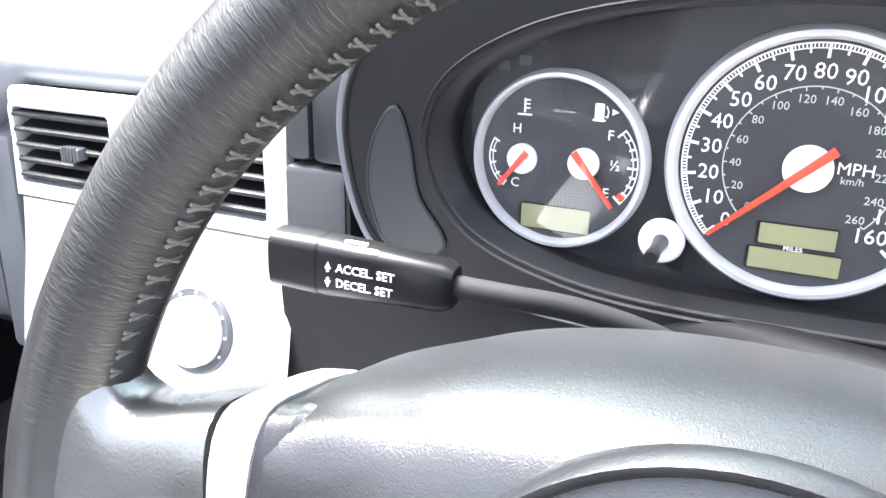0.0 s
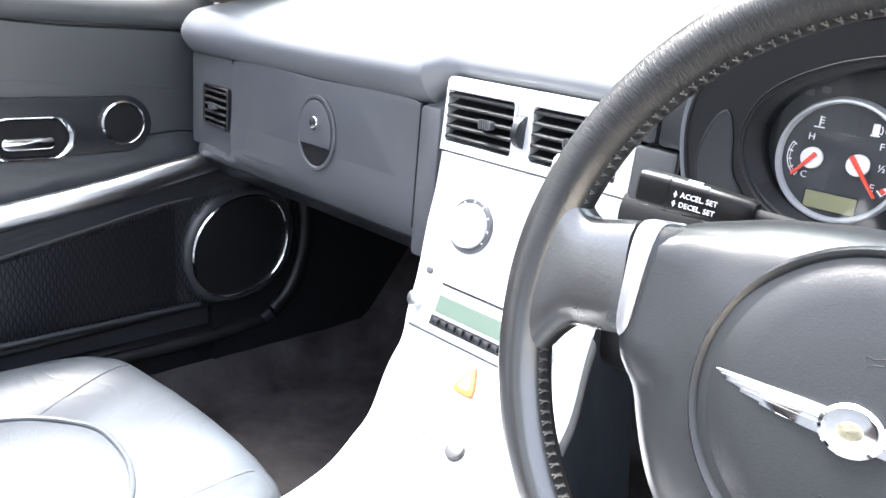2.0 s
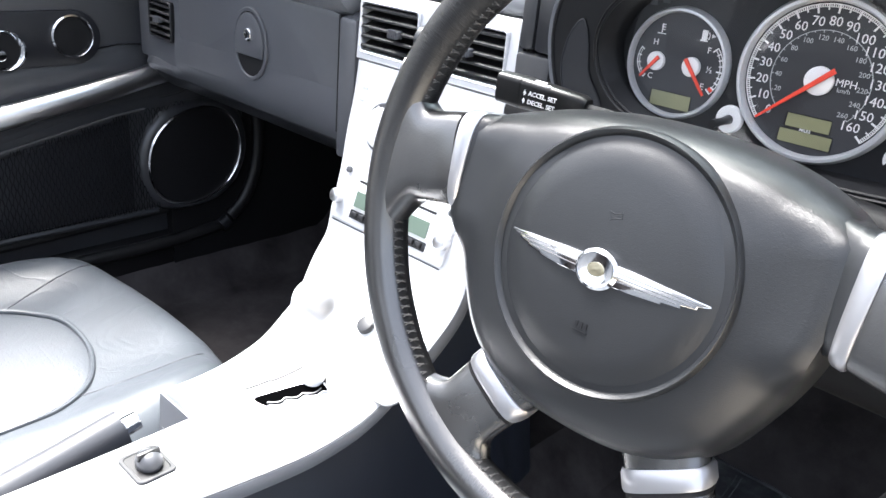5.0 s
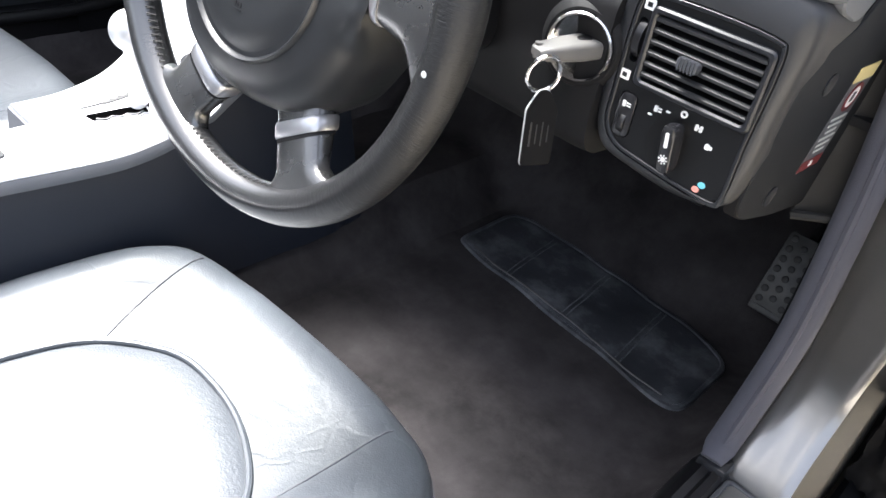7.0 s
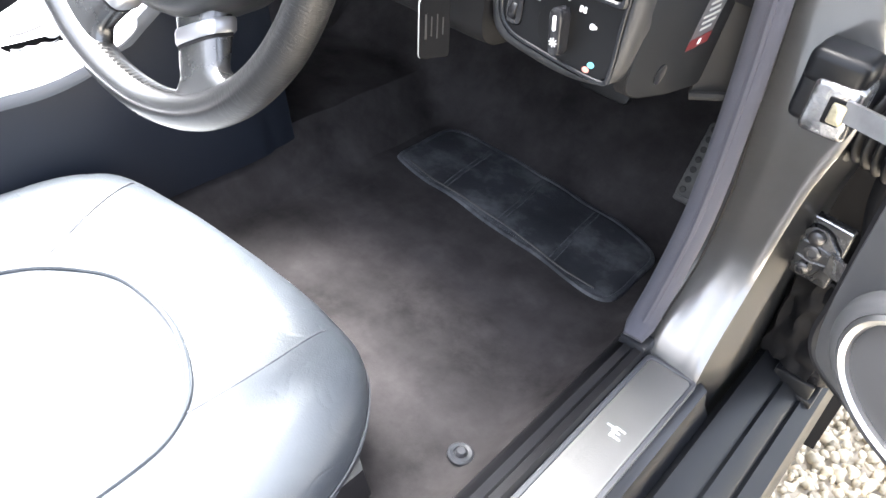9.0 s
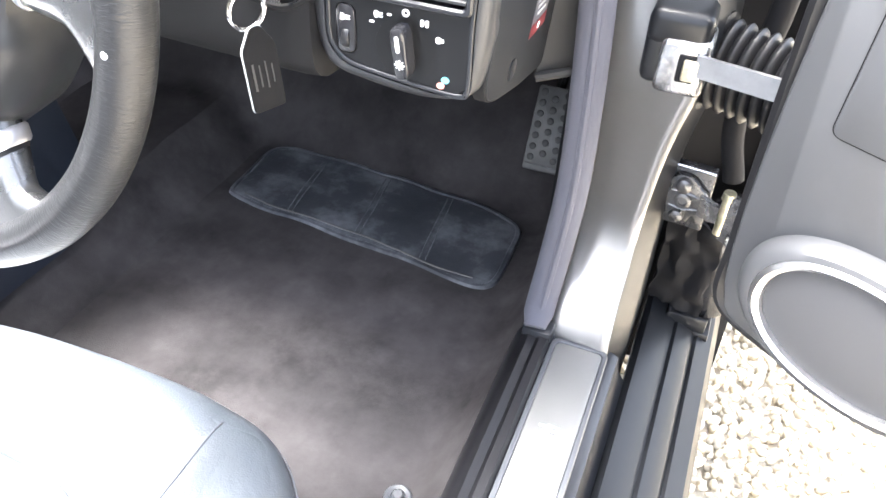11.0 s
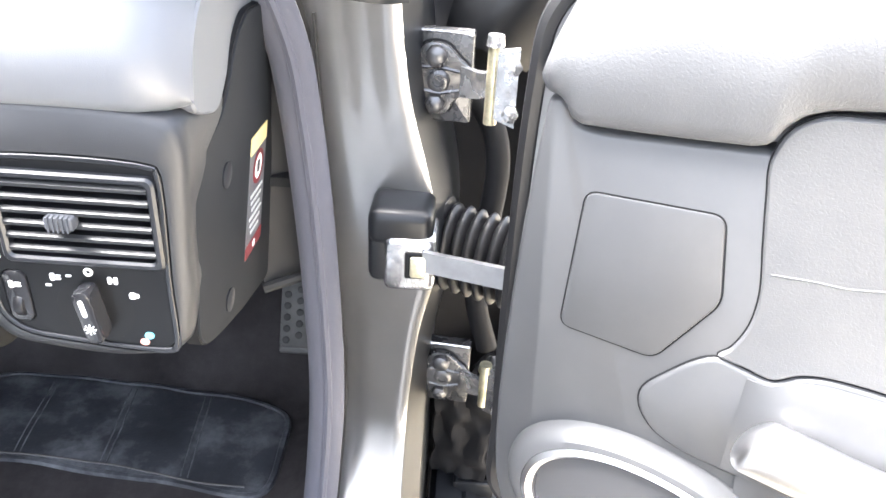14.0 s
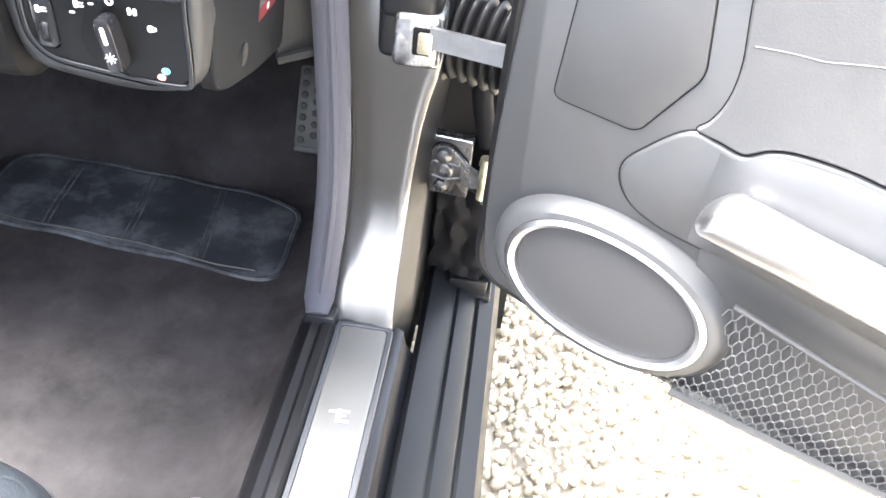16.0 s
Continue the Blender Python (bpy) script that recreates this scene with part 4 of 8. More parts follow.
    part("panel_gap", box(-0.2043, -0.2022, 0.350, 0.37, 0.72, 0.9105), M_MATTBLACK, root)
    # passenger's face: end piece with vent, underside
    under = [(0.40, 0.905), (0.372, 0.903), (0.368, 0.84), (0.366, 0.785), (0.370, 0.762), (0.385, 0.742), (0.43, 0.715), (0.55, 0.70), (0.62, 0.70)]
    ux = [-1.062 + 0.577 * i / 40 for i in range(41)]

    def up(x):
        e = max(0.0, (-0.99 - x) / 0.07)
        return [(x, y + 0.05 * e * e + (0.05 if x < -0.910 and z > 0.77 else 0.0), z - 0.012 * min(1, e) * (z < 0.78)) for y, z in under]
    ul = [crom(up(x), 40) for x in ux]
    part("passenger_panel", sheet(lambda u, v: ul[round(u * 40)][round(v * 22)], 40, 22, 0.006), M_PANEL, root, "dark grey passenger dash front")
    # Darker plastic paints the shade where the dash front turns down.
    part("passenger_underside", sheet(lambda u, v: ul[round(u * 40)][22 + round(v * 17)], 40, 17, 0.006), M_SMOOTH, root, "rolled lower edge of the passenger dash, darkened as shaded")
    # Hidden panel added to stop sky light leaking into the footwells.
    part("dash_light_block", sheet(lambda u, v: (2 * XC - 0.365 + (0.730 - 2 * XC) * u, 0.47 + 0.60 * v, 0.790 + 0.02 * v), 10, 6, 0.008), M_MATTBLACK, root, "black panel added inside the dash to block light")
    pe = [(a - 0.9725, b + 0.8345) for a, b in rrect(0.128, 0.136, 0.008)]
    part("vent_fascia", plate_holes(pe, [[(a - 0.9510, b + 0.8320) for a, b in rrect(0.072, 0.054, 0.003)]], lambda u, v, w: Vector((u, 0.3665 + 0.9 * max(0.0, -0.995 - u) ** 1.5 - w, v)), -0.006, 0.001), M_PANEL, root)
    lid = crom([(-0.8855, 0.9036, 0), (-0.7055, 0.9045, 0), (-0.5205, 0.9036, 0), (-0.5155, 0.8985, 0), (-0.5165, 0.8483, 0), (-0.5185, 0.7851, 0), (-0.5255, 0.7796, 0), (-0.7055, 0.7768, 0), (-0.8805, 0.7740, 0), (-0.8885, 0.7796, 0), (-0.8895, 0.8483, 0), (-0.8895, 0.8975, 0)], 120, True)
    lid2 = [(p.x, p.y) for p in lid]
    lf = plane_fn((0, 0.3675, 0), (1, 0, 0), (0, 0.0, 1))
    g = part("glovebox_lid", slab(lid2, lf, -0.004, 0.007, 0.003), M_PANEL, root, "flat dark grey glovebox lid")
    lk = plane_fn((-0.7010, 0.3600, 0.8380), (1, 0, 0), (0, 0, 1))
    part("latch_surround", frame_ring(oval(0.040, 0.048, 48), oval(0.0345, 0.0425, 48), lk, -0.003, 0.003, 0.001), M_PANEL, g)
    part("latch_recess", slab(oval(0.0345, 0.0425, 48), lk, -0.003, 0.0005), M_MATTBLACK, g)
    up_half = [(u, v) for u, v in oval(0.033, 0.041, 64) if v > -0.0180] 
    part("latch_handle", slab(up_half, lk, -0.002, 0.0042, 0.001), M_PANEL, g)
    part("lock", lathe([(0.0001, 0), (0.0085, 0), (0.0085, 0.0058), (0.007, 0.0066), (0.0001, 0.0066)], lambda u, v, w: lk(u, v + 0.0125, w), 20), M_CHROME, g, "round chrome key lock")
    part("key_slot", slab(rrect(0.0022, 0.008, 0.0005), lambda u, v, w: lk(u, v + 0.0125, w), 0.006, 0.0070), M_BLACK, g)
    part("lid_gap", box(-0.5140, -0.5105, 0.356, 0.372, 0.765, 0.904), M_MATTBLACK, root)
    part("stack_flank", box(-0.5105, -0.479, 0.352, 0.42, 0.735, 0.904, 0.006), M_PANEL, root)
    # driver's end: rounded housing with the switch panel let in
    ed = crom([(0.214, 0.9015, 0), (0.338, 0.9015, 0), (0.3450, 0.893, 0), (0.3420, 0.83, 0), (0.3375, 0.775, 0), (0.330, 0.752, 0), (0.30, 0.7425, 0), (0.25, 0.745, 0), (0.222, 0.752, 0), (0.2125, 0.77, 0), (0.2115, 0.895, 0)], 110, True)
    eo = [(p.x, p.y) for p in ed]
    sp = crom([(0.2255, 0.8765, 0), (0.331, 0.8765, 0), (0.3338, 0.873, 0), (0.3325, 0.80, 0), (0.331, 0.752, 0), (0.327, 0.7478, 0), (0.262, 0.751, 0), (0.232, 0.757, 0), (0.2205, 0.770, 0), (0.2185, 0.80, 0), (0.2215, 0.873, 0)], 90, True)
    so = [(p.x, p.y) for p in sp]
    ef = plane_fn((0, 0.2955, 0), (1, 0, 0), (0, 0, 1))
    part("end_housing", join(plate_holes(grown(eo, -0.004), [so], ef, -0.014, 0.0), loft([[ef(u, v, w) for u, v in grown(eo, g)] for g, w in ((-0.004, 0.0), (-0.001, -0.0012), (0.0018, -0.005), (0.003, -0.012), (0.0035, -0.12))], caps=False)), M_DASH, root, "grained rounded end of the dash")
    return root


dashboard()


def air_vent(name, o, w, h, slats, mat_frame, label, tilt=0.0, handle=0.0, wheel=None, frame=0.005, ux=(1, 0, 0)):
    """A rectangular air vent: frame, dark duct, slats and a slider tab."""
    u = Vector(ux)
    fn = plane_fn(o, u, (0, 0, 1))
    root = thing(name, fn(0, 0, -0.02), label, "air vent")
    o_, i_ = rrect(w + 2 * frame, h + 2 * frame, 0.005), rrect(w, h, 0.003)
    part("frame", frame_ring(o_, i_, fn, -0.03, 0.003, 0.0015), mat_frame, root)
    part("duct", slab(i_, fn, -0.045, -0.03), M_MATTBLACK, root)
    for k in range(slats):
        z = -h / 2 + h * (k + 0.5) / slats
        prof = [(-0.003, 0.0020), (0.000, 0.0028), (0.0022, 0.0012), (0.0022, -0.0008), (0.000, -0.0014), (-0.018, 0.0055), (-0.018, 0.0075)]
        part("slat", loft([[fn(a, z + q, p) for p, q in prof] for a in (-w / 2, -w / 4, 0, w / 4, w / 2)]), M_SLAT, root)
    part("slider", join(slab(rrect(0.017, 0.0085, 0.002), lambda a, b, c: fn(a + handle, b, c), 0.0, 0.0075, 0.0015), *[slab(rrect(0.0012, 0.0095, 0.0004), lambda a, b, c: fn(a + handle + 0.0028 * (q - 2), b, c), 0.004, 0.0085) for q in range(5)]), M_PANEL, root)
    return root


air_vent("air_vent", (-0.4260, 0.3545, 0.8980), 0.088, 0.0525, 5, M_SILVER, "centre air vent with dark slats in silver trim", handle=0.012, frame=0.0035)
air_vent("air_vent", (-0.3100, 0.3545, 0.8980), 0.096, 0.0525, 5, M_SILVER, "centre air vent with dark slats in silver trim", frame=0.0035)
air_vent("air_vent", (0.2825, 0.2945, 0.8395), 0.086, 0.050, 6, M_SMOOTH, "driver's side air vent with dark slats", frame=0.005, handle=-0.008)
air_vent("air_vent", (-0.9510, 0.3640, 0.8320), 0.070, 0.052, 5, M_BLACK, "small passenger side air vent", handle=-0.004, frame=0.004, ux=(1, -0.06, 0))


def demister():
    """Round demister grille on top of the driver's end pad."""
    fn = plane_fn((0.3095, 0.3350, 0.9800), (1, 0.02, 0), (0, 0.80, 0.42))
    root = thing("demister_grille", (0.3095, 0.34, 0.965), "round silver-grey demister grille set in the dash top", "air vent")
    part("ring", frame_ring(oval(0.028, 0.026, 48), oval(0.0215, 0.0195, 48), fn, -0.012, 0.0035, 0.002), M_PANEL, root)
    # Flat black disc over the pad stands for the duct's inner shade.
    part("duct", slab(oval(0.0215, 0.0195, 48), fn, -0.014, 0.0006), M_HOLE, root)
    for k in range(5):
        v = -0.0140 + 0.007 * k
        w = 0.0215 * math.sqrt(max(0.05, 1 - (v / 0.0200) ** 2))
        part("slat", loft([[fn(a, v + q, p) for p, q in ((0.0004, -0.0010), (0.0024, -0.0010), (0.0028, 0.0010), (0.0004, 0.0010))] for a in (-w, 0, w)]), M_DASHTOP, root)


demister()

# ---- instrument binnacle ----
M_TUNNEL = material("dull_binnacle_lining", (0.007, 0.007, 0.008), 0.55, grain=0.2, grain_size=900, mottle=0.1, spec=0.35)


def binnacle():
    root = thing("instrument_binnacle", (0.025, 0.36, 0.86), "dark grey instrument binnacle with three silver-ringed gauges", "instrument panel")
    fo = crom([(-0.190, 0.925, 0), (-0.184, 0.966, 0), (-0.153, 1.000, 0), (-0.09, 1.022, 0), (0.02, 1.031, 0), (0.12, 1.025, 0), (0.19, 1.004, 0), (0.224, 0.970, 0), (0.227, 0.925, 0), (0.214, 0.880, 0), (0.165, 0.862, 0), (0.03, 0.858, 0), (-0.10, 0.860, 0), (-0.172, 0.875, 0)], 96, True)
    op = crom([(-0.146, 0.932, 0), (-0.136, 0.964, 0), (-0.097, 0.990, 0), (-0.028, 1.006, 0), (0.05, 1.009, 0), (0.12, 0.999, 0), (0.170, 0.970, 0), (0.181, 0.932, 0), (0.166, 0.896, 0), (0.130, 0.877, 0), (0.03, 0.869, 0), (-0.075, 0.874, 0), (-0.128, 0.896, 0)], 96, True)
    outer, inner = [(p.x, p.y) for p in fo], [(p.x, p.y) for p in op]
    # pockets either side of the opening
    pl = crom([(-0.179, 0.915, 0), (-0.173, 0.938, 0), (-0.162, 0.952, 0), (-0.156, 0.936, 0), (-0.152, 0.908, 0), (-0.138, 0.884, 0), (-0.150, 0.875, 0), (-0.170, 0.880, 0), (-0.177, 0.897, 0)], 40, True)
    pr = crom([(0.216, 0.915, 0), (0.211, 0.944, 0), (0.199, 0.958, 0), (0.192, 0.940, 0), (0.188, 0.908, 0), (0.173, 0.880, 0), (0.186, 0.873, 0), (0.207, 0.879, 0), (0.214, 0.897, 0)], 40, True)
    pockets = [[(p.x, p.y) for p in q] for q in (pl, pr)]

    def fn(u, v, w):
        """The face leans: its top reaches further towards the driver than its foot."""
        return Vector((u, 0.338 - 0.10 * (v - 0.86) - w, v))
    part("fascia", plate_holes(outer, [inner, *pockets], fn, -0.012, 0.0), M_FASCIA, root, "matt dark fascia round the gauges")
    # hood over the face, running back into the dash top
    n = len(outer)
    rings = [[fn(u, v, -0.004) for u, v in outer], [fn(u, v, 0.000) for u, v in grown(outer, 0.003)], [fn(u, v, 0.001) for u, v in grown(outer, 0.006)], [fn(u, v, -0.010) for u, v in grown(outer, 0.008)]]
    for d, gz in ((0.06, 0.012), (0.14, 0.006), (0.26, -0.004)):
        rings.append([Vector((u * (1 + 0.25 * d) + 0.0, 0.338 + d, max(0.862, v) + (gz if v > 0.95 else 0.0))) for u, v in grown(outer, 0.008)])
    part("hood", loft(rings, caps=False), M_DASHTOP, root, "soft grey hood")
    part("fascia_gap", tube([fn(u, v, -0.0002) for u, v in grown(outer, 0.0012)], 0.0017, 6, closed=True), M_MATTBLACK, root)
    # opening's tunnel
    back = grown(inner, -0.004)
    part("tunnel", loft([[fn(u, v, 0.0004) for u, v in grown(inner, 0.0035)], [fn(u, v, 0.0012) for u, v in grown(inner, 0.0028)], [fn(u, v, -0.003) for u, v in grown(inner, -0.001)], [Vector((u, 0.3665, v)) for u, v in back], [Vector((u, 0.3665, v)) for u, v in inner], [fn(u, v, -0.006) for u, v in grown(inner, 0.002)]], wrap=True), M_TUNNEL, root)
    for q in pockets:
        part("pocket", loft([[fn(u, v, 0.0012) for u, v in grown(q, 0.0018)], [fn(u, v, 0.0016) for u, v in grown(q, 0.0004)], [fn(u, v, -0.001) for u, v in grown(q, -0.0006)], [fn(u, v, -0.020) for u, v in grown(q, -0.0015)], [fn(u, v, -0.021) for u, v in grown(q, -0.006)]]), M_SMOOTH, root, "recessed side pocket")
    bp = part("back_plate", slab(grown(inner, -0.001), lambda u, v, w: Vector((u, 0.3665 - w, v)), -0.004, 0.0), M_SMOOTH, root, "dark grey gauge carrier plate")
    lens = part("lens", sheet(lambda u, v: lens_point(inner, u, v), 48, 8), M_LENS, root, "clear plastic instrument lens")
    lens.visible_shadow = False
    return root


def lens_point(outline, u, v):
    i = int(round(u * 48)) % 48
    a = Vector(outline[i * 2])
    c = Vector((0.022, 0.935))
    p = c.lerp(a, 0.04 + 0.955 * v)
    r = (p - c).length / 0.19
    return (p.x, 0.3475 + 0.010 * r * r - 0.10 * (p.y - 0.935), p.y)


binn = binnacle()


def gauge(cx, cz, r, name):
    """A round dial: silver bezel ring and dark face. Returns the part and the way to lay things on it."""
    fn = plane_fn((cx, 0.3640, cz), (1, 0, 0), (0, 0, 1))
    face = part(name, lathe([(0.0001, -0.002), (r * 0.95, -0.002), (r * 0.95, 0.0), (0.0001, 0.0)], fn, 64), M_DIAL, binn, "black gauge face with white markings")
    part("bezel", lathe([(r * 0.93, -0.001), (r * 0.935, 0.004), (r * 0.96, 0.0062), (r, 0.0058), (r * 1.035, 0.002), (r * 1.04, -0.002)], fn, 72), M_SILVER, face, "satin silver bezel ring")
    return face, fn


def ray_at(a, r):
    return r * math.cos(radians(a)), r * math.sin(radians(a))


def bar(fn, a, r0, r1, w, h=0.0007):
    c, s = math.cos(radians(a)), math.sin(radians(a))
    pts = [(r0 * c - w / 2 * s * k, r0 * s + w / 2 * c * k) for k in (-1, 1)] + [(r1 * c - w / 2 * s * k, r1 * s + w / 2 * c * k) for k in (1, -1)]
    return slab(pts, fn, 0.0, h)


def arc(fn, r, a0, a1, w, n=48, h=0.0006):
    ring = [[fn(*ray_at(a0 + (a1 - a0) * i / n, q), d) for q, d in ((r - w / 2, 0), (r - w / 2, h), (r + w / 2, h), (r + w / 2, 0))] for i in range(n + 1)]
    return loft(ring)


def needle(fn, a, tail, length, hub, parent, cx=0.0, cy=0.0):
    g = lambda u, v, w: fn(u + cx, v + cy, w)
    part("hub", lathe([(0.0001, 0), (hub, 0), (hub, 0.0025), (hub * 0.9, 0.0032), (0.0001, 0.0032)], g, 28), M_WHITE, parent, "white needle hub")
    c, s = math.cos(radians(a)), math.sin(radians(a))
    w0, w1 = 0.0017 * hub / 0.0099 + 0.0003, 0.0009
    pts = [(-tail * c - w0 * s * k, -tail * s + w0 * c * k) for k in (-1, 1)] + [(length * c - w1 * s * k, length * s + w1 * c * k) for k in (1, -1)]
    part("needle", slab(pts[::-1], g, 0.0036, 0.0054, 0.0004), M_RED, parent, "orange-red needle")


def word(text, size, fn, u, v, parent, mat=None, w=0.0006, name="numeral", bold=0.0):
    o = fn(u, v, w)
    part(name, lettering(text, size, o, fn(1, 0, 0) - fn(0, 0, 0), fn(0, 1, 0) - fn(0, 0, 0), 0.0002, bold=bold), mat or M_WHITE, parent)


# speedometer
R = 0.0597
face, fn = gauge(0.0255, 0.9362, R, "speedometer")
mph = lambda s: 222 - 1.66 * s
marks = [bar(fn, mph(s), R * (0.80 if s % 10 == 0 else 0.835), R * 0.905, 0.0013 if s % 10 == 0 else 0.0009) for s in range(0, 161, 5)]
marks += [bar(fn, mph(s), R * 0.872, R * 0.90, 0.0006) for s in range(0, 161, 1) if s % 5]
marks += [arc(fn, R * 0.905, 222, -43.6, 0.0006, 90), arc(fn, R * 0.868, 222, -43.6, 0.0004, 90)]
part("scale", join(*marks), M_WHITE, face)
for s in range(0, 161, 10):
    rr = R * (0.705 if s < 100 else 0.675)
    word(str(s), 0.0096, fn, *ray_at(mph(s), rr), face)
kmh = lambda s: 222 - 1.02 * s
part("inner_scale", join(arc(fn, R * 0.600, 222, -43, 0.0005, 80), *[bar(fn, kmh(s), R * (0.57 if s % 20 == 0 else 0.58), R * 0.600, 0.0005) for s in range(0, 261, 10)]), M_GREYMARK, face)
for s in range(0, 261, 20):
    word(str(s), 0.0052, fn, *ray_at(kmh(s), R * 0.51), face, M_GREYMARK)
word("MPH", 0.0076, fn, 0.0190, 0.0012, face, name="lettering")
word("km/h", 0.0047, fn, 0.0183, -0.0040, face, M_GREYMARK, name="lettering")
for (u, v, w, h) in ((0.0005, -0.0318, 0.0325, 0.0096), (0.0005, -0.0440, 0.039, 0.0098)):
    part("display_frame", slab(rrect(w + 0.0018, h + 0.0014, 0.001), lambda a, b, c: fn(a + u - 0.0006, b + v, c), 0.0, 0.0006), M_BLACK, face)
    part("display", slab(rrect(w, h, 0.0006), lambda a, b, c: fn(a + u, b + v, c), 0.0, 0.0011), M_LCD, face, "blank grey-green display")
word("MILES", 0.0034, fn, -0.0005, -0.0379, face, name="lettering", bold=0.00005)
needle(fn, 222.5, 0.0140, 0.0520, 0.0105, face)

# temperature and fuel gauge
R = 0.0438
face, fn = gauge(-0.0880, 0.9272, R, "fuel_gauge")
fx, fy, tx, ty = 0.0130, -0.0002, -0.0190, -0.0010
ff = lambda u, v, w: fn(u + fx, v + fy, w)
tf = lambda u, v, w: fn(u + tx, v + ty, w)
part("scale", join(arc(ff, 0.0265, 43, -43, 0.0006, 24), arc(ff, 0.0243, 43, -43, 0.0004, 24), *[bar(ff, 43 - 10.75 * i, 0.0215 if i % 4 == 0 else 0.0233, 0.0268, 0.0010) for i in range(9)]), M_WHITE, face)
part("scale", join(arc(tf, 0.0180, 150, 236, 0.0006, 24), arc(tf, 0.0162, 150, 236, 0.0004, 24), *[bar(tf, 150 + 21.5 * i, 0.0148, 0.0183, 0.0009) for i in range(5)]), M_WHITE, face)
part("warning_zone", bar(ff, -37, 0.0225, 0.0265, 0.0026), M_RED, face)
part("warning_zone", bar(tf, 228, 0.0150, 0.0180, 0.0026), M_RED, face)
for t, u, v in (("F", 0.0252, 0.0148), ("\u00bd", 0.0285, 0.0002), ("E", 0.0250, -0.0140), ("H", -0.0225, 0.0140), ("C", -0.0225, -0.0140)):
    word(t, 0.0070, fn, u, v, face)
part("pump_symbol", join(slab(rrect(0.0045, 0.0075, 0.0006), lambda a, b, c: fn(a + 0.0188, b + 0.0262, c), 0, 0.0007), slab(rrect(0.0062, 0.0010, 0.0003), lambda a, b, c: fn(a + 0.0188, b + 0.0218, c), 0, 0.0007), tube([fn(0.0215, 0.0240, 0.0005), fn(0.0228, 0.0232, 0.0005), fn(0.0232, 0.0262, 0.0005), fn(0.0222, 0.0288, 0.0005)], 0.0004, 6), slab([(0.0250, 0.0246), (0.0283, 0.0262), (0.0250, 0.0278)], fn, 0, 0.0007)), M_WHITE, face)
part("temperature_symbol", join(slab(rrect(0.0009, 0.0072, 0.0003), lambda a, b, c: fn(a - 0.0190, b + 0.0260, c), 0, 0.0007), *[slab(rrect(0.0024, 0.0007, 0.0002), lambda a, b, c: fn(a - 0.0175, b + 0.0268 - 0.002 * k, c), 0, 0.0007) for k in range(-1, 2)], slab(rrect(0.0075, 0.0008, 0.0002), lambda a, b, c: fn(a - 0.0190, b + 0.0215, c), 0, 0.0007)), M_WHITE, face)
part("display_frame", slab(rrect(0.0380, 0.0140, 0.001), lambda a, b, c: fn(a - 0.0005, b - 0.0305, c), 0, 0.0006), M_BLACK, face)
part("display", slab(rrect(0.0360, 0.0122, 0.0006), lambda a, b, c: fn(a + 0.0000, b - 0.0305, c), 0, 0.0011), M_LCD, face, "blank grey-green display")
needle(fn, -51, 0.0075, 0.0255, 0.0078, face, fx, fy)
needle(fn, 232, 0.0050, 0.0180, 0.0078, face, tx, ty)

# rev counter
face, fn = gauge(0.1390, 0.9272, R, "rev_counter")
rev = lambda s: 207 - 35.5 * s
part("scale", join(*[bar(fn, rev(s / 4), R * (0.78 if s % 4 == 0 else 0.84), R * 0.90, 0.0010 if s % 4 == 0 else 0.0006) for s in range(0, 29)], arc(fn, R * 0.905, 207, rev(7), 0.0006, 60)), M_WHITE, face)
for s in range(8):
    word(str(s), 0.0070, fn, *ray_at(rev(s), R * 0.66), face)
word("RPM", 0.0056, fn, 0.0150, 0.0004, face, name="lettering")
word("x1000", 0.0034, fn, 0.0148, -0.0044, face, M_GREYMARK, name="lettering")
part("display", slab(rrect(0.0050, 0.0110, 0.0006), lambda a, b, c: fn(a - 0.0165, b - 0.0235, c), 0, 0.0011), M_LCD, face)
part("display", slab(rrect(0.0250, 0.0110, 0.0006), lambda a, b, c: fn(a + 0.0010, b - 0.0240, c), 0, 0.0011), M_LCD, face, "blank grey-green display")
needle(fn, 206, 0.0120, 0.0370, 0.0078, face)

# reset knobs
for x in (-0.0335, 0.0935):
    fn = plane_fn((x, 0.3640, 0.8935), (1, 0, 0), (0, 0, 1))
    k = part("reset_knob", lathe([(0.0001, 0), (0.0112, 0), (0.0112, 0.002), (0.0100, 0.0035), (0.0045, 0.0035), (0.0001, 0.0035)], fn, 32), M_WHITE, binn, "white disc with a black reset stalk")
    part("stalk", tube([fn(0, 0, 0.003), fn(0.0, 0.0, 0.012), fn(0, 0, 0.028)], [0.0040, 0.0032, 0.0030], 12), M_BLACK, k)
    part("tip", tube([fn(0, 0, 0.024), fn(0, 0, 0.031)], [0.0036, 0.0034], 12), M_BLACK, k)
# dim telltales on the carrier plate
fn = plane_fn((0, 0.3640, 0), (1, 0, 0), (0, 0, 1))
for x, z in ((-0.113, 0.981), (-0.101, 0.986), (-0.108, 0.975), (-0.119, 0.972)):
    part("telltale", slab(rrect(0.0062, 0.0046, 0.001), lambda a, b, c: fn(a + x, b + z, c), 0, 0.0006), M_PANEL, binn)

# ---- steering wheel ----
WA = 0.19
WHEEL = Matrix(((1, 0, 0, 0.0262), (0, math.sin(WA), -math.cos(WA), 0.1145), (0, math.cos(WA), math.sin(WA), 0.8632), (0, 0, 0, 1)))


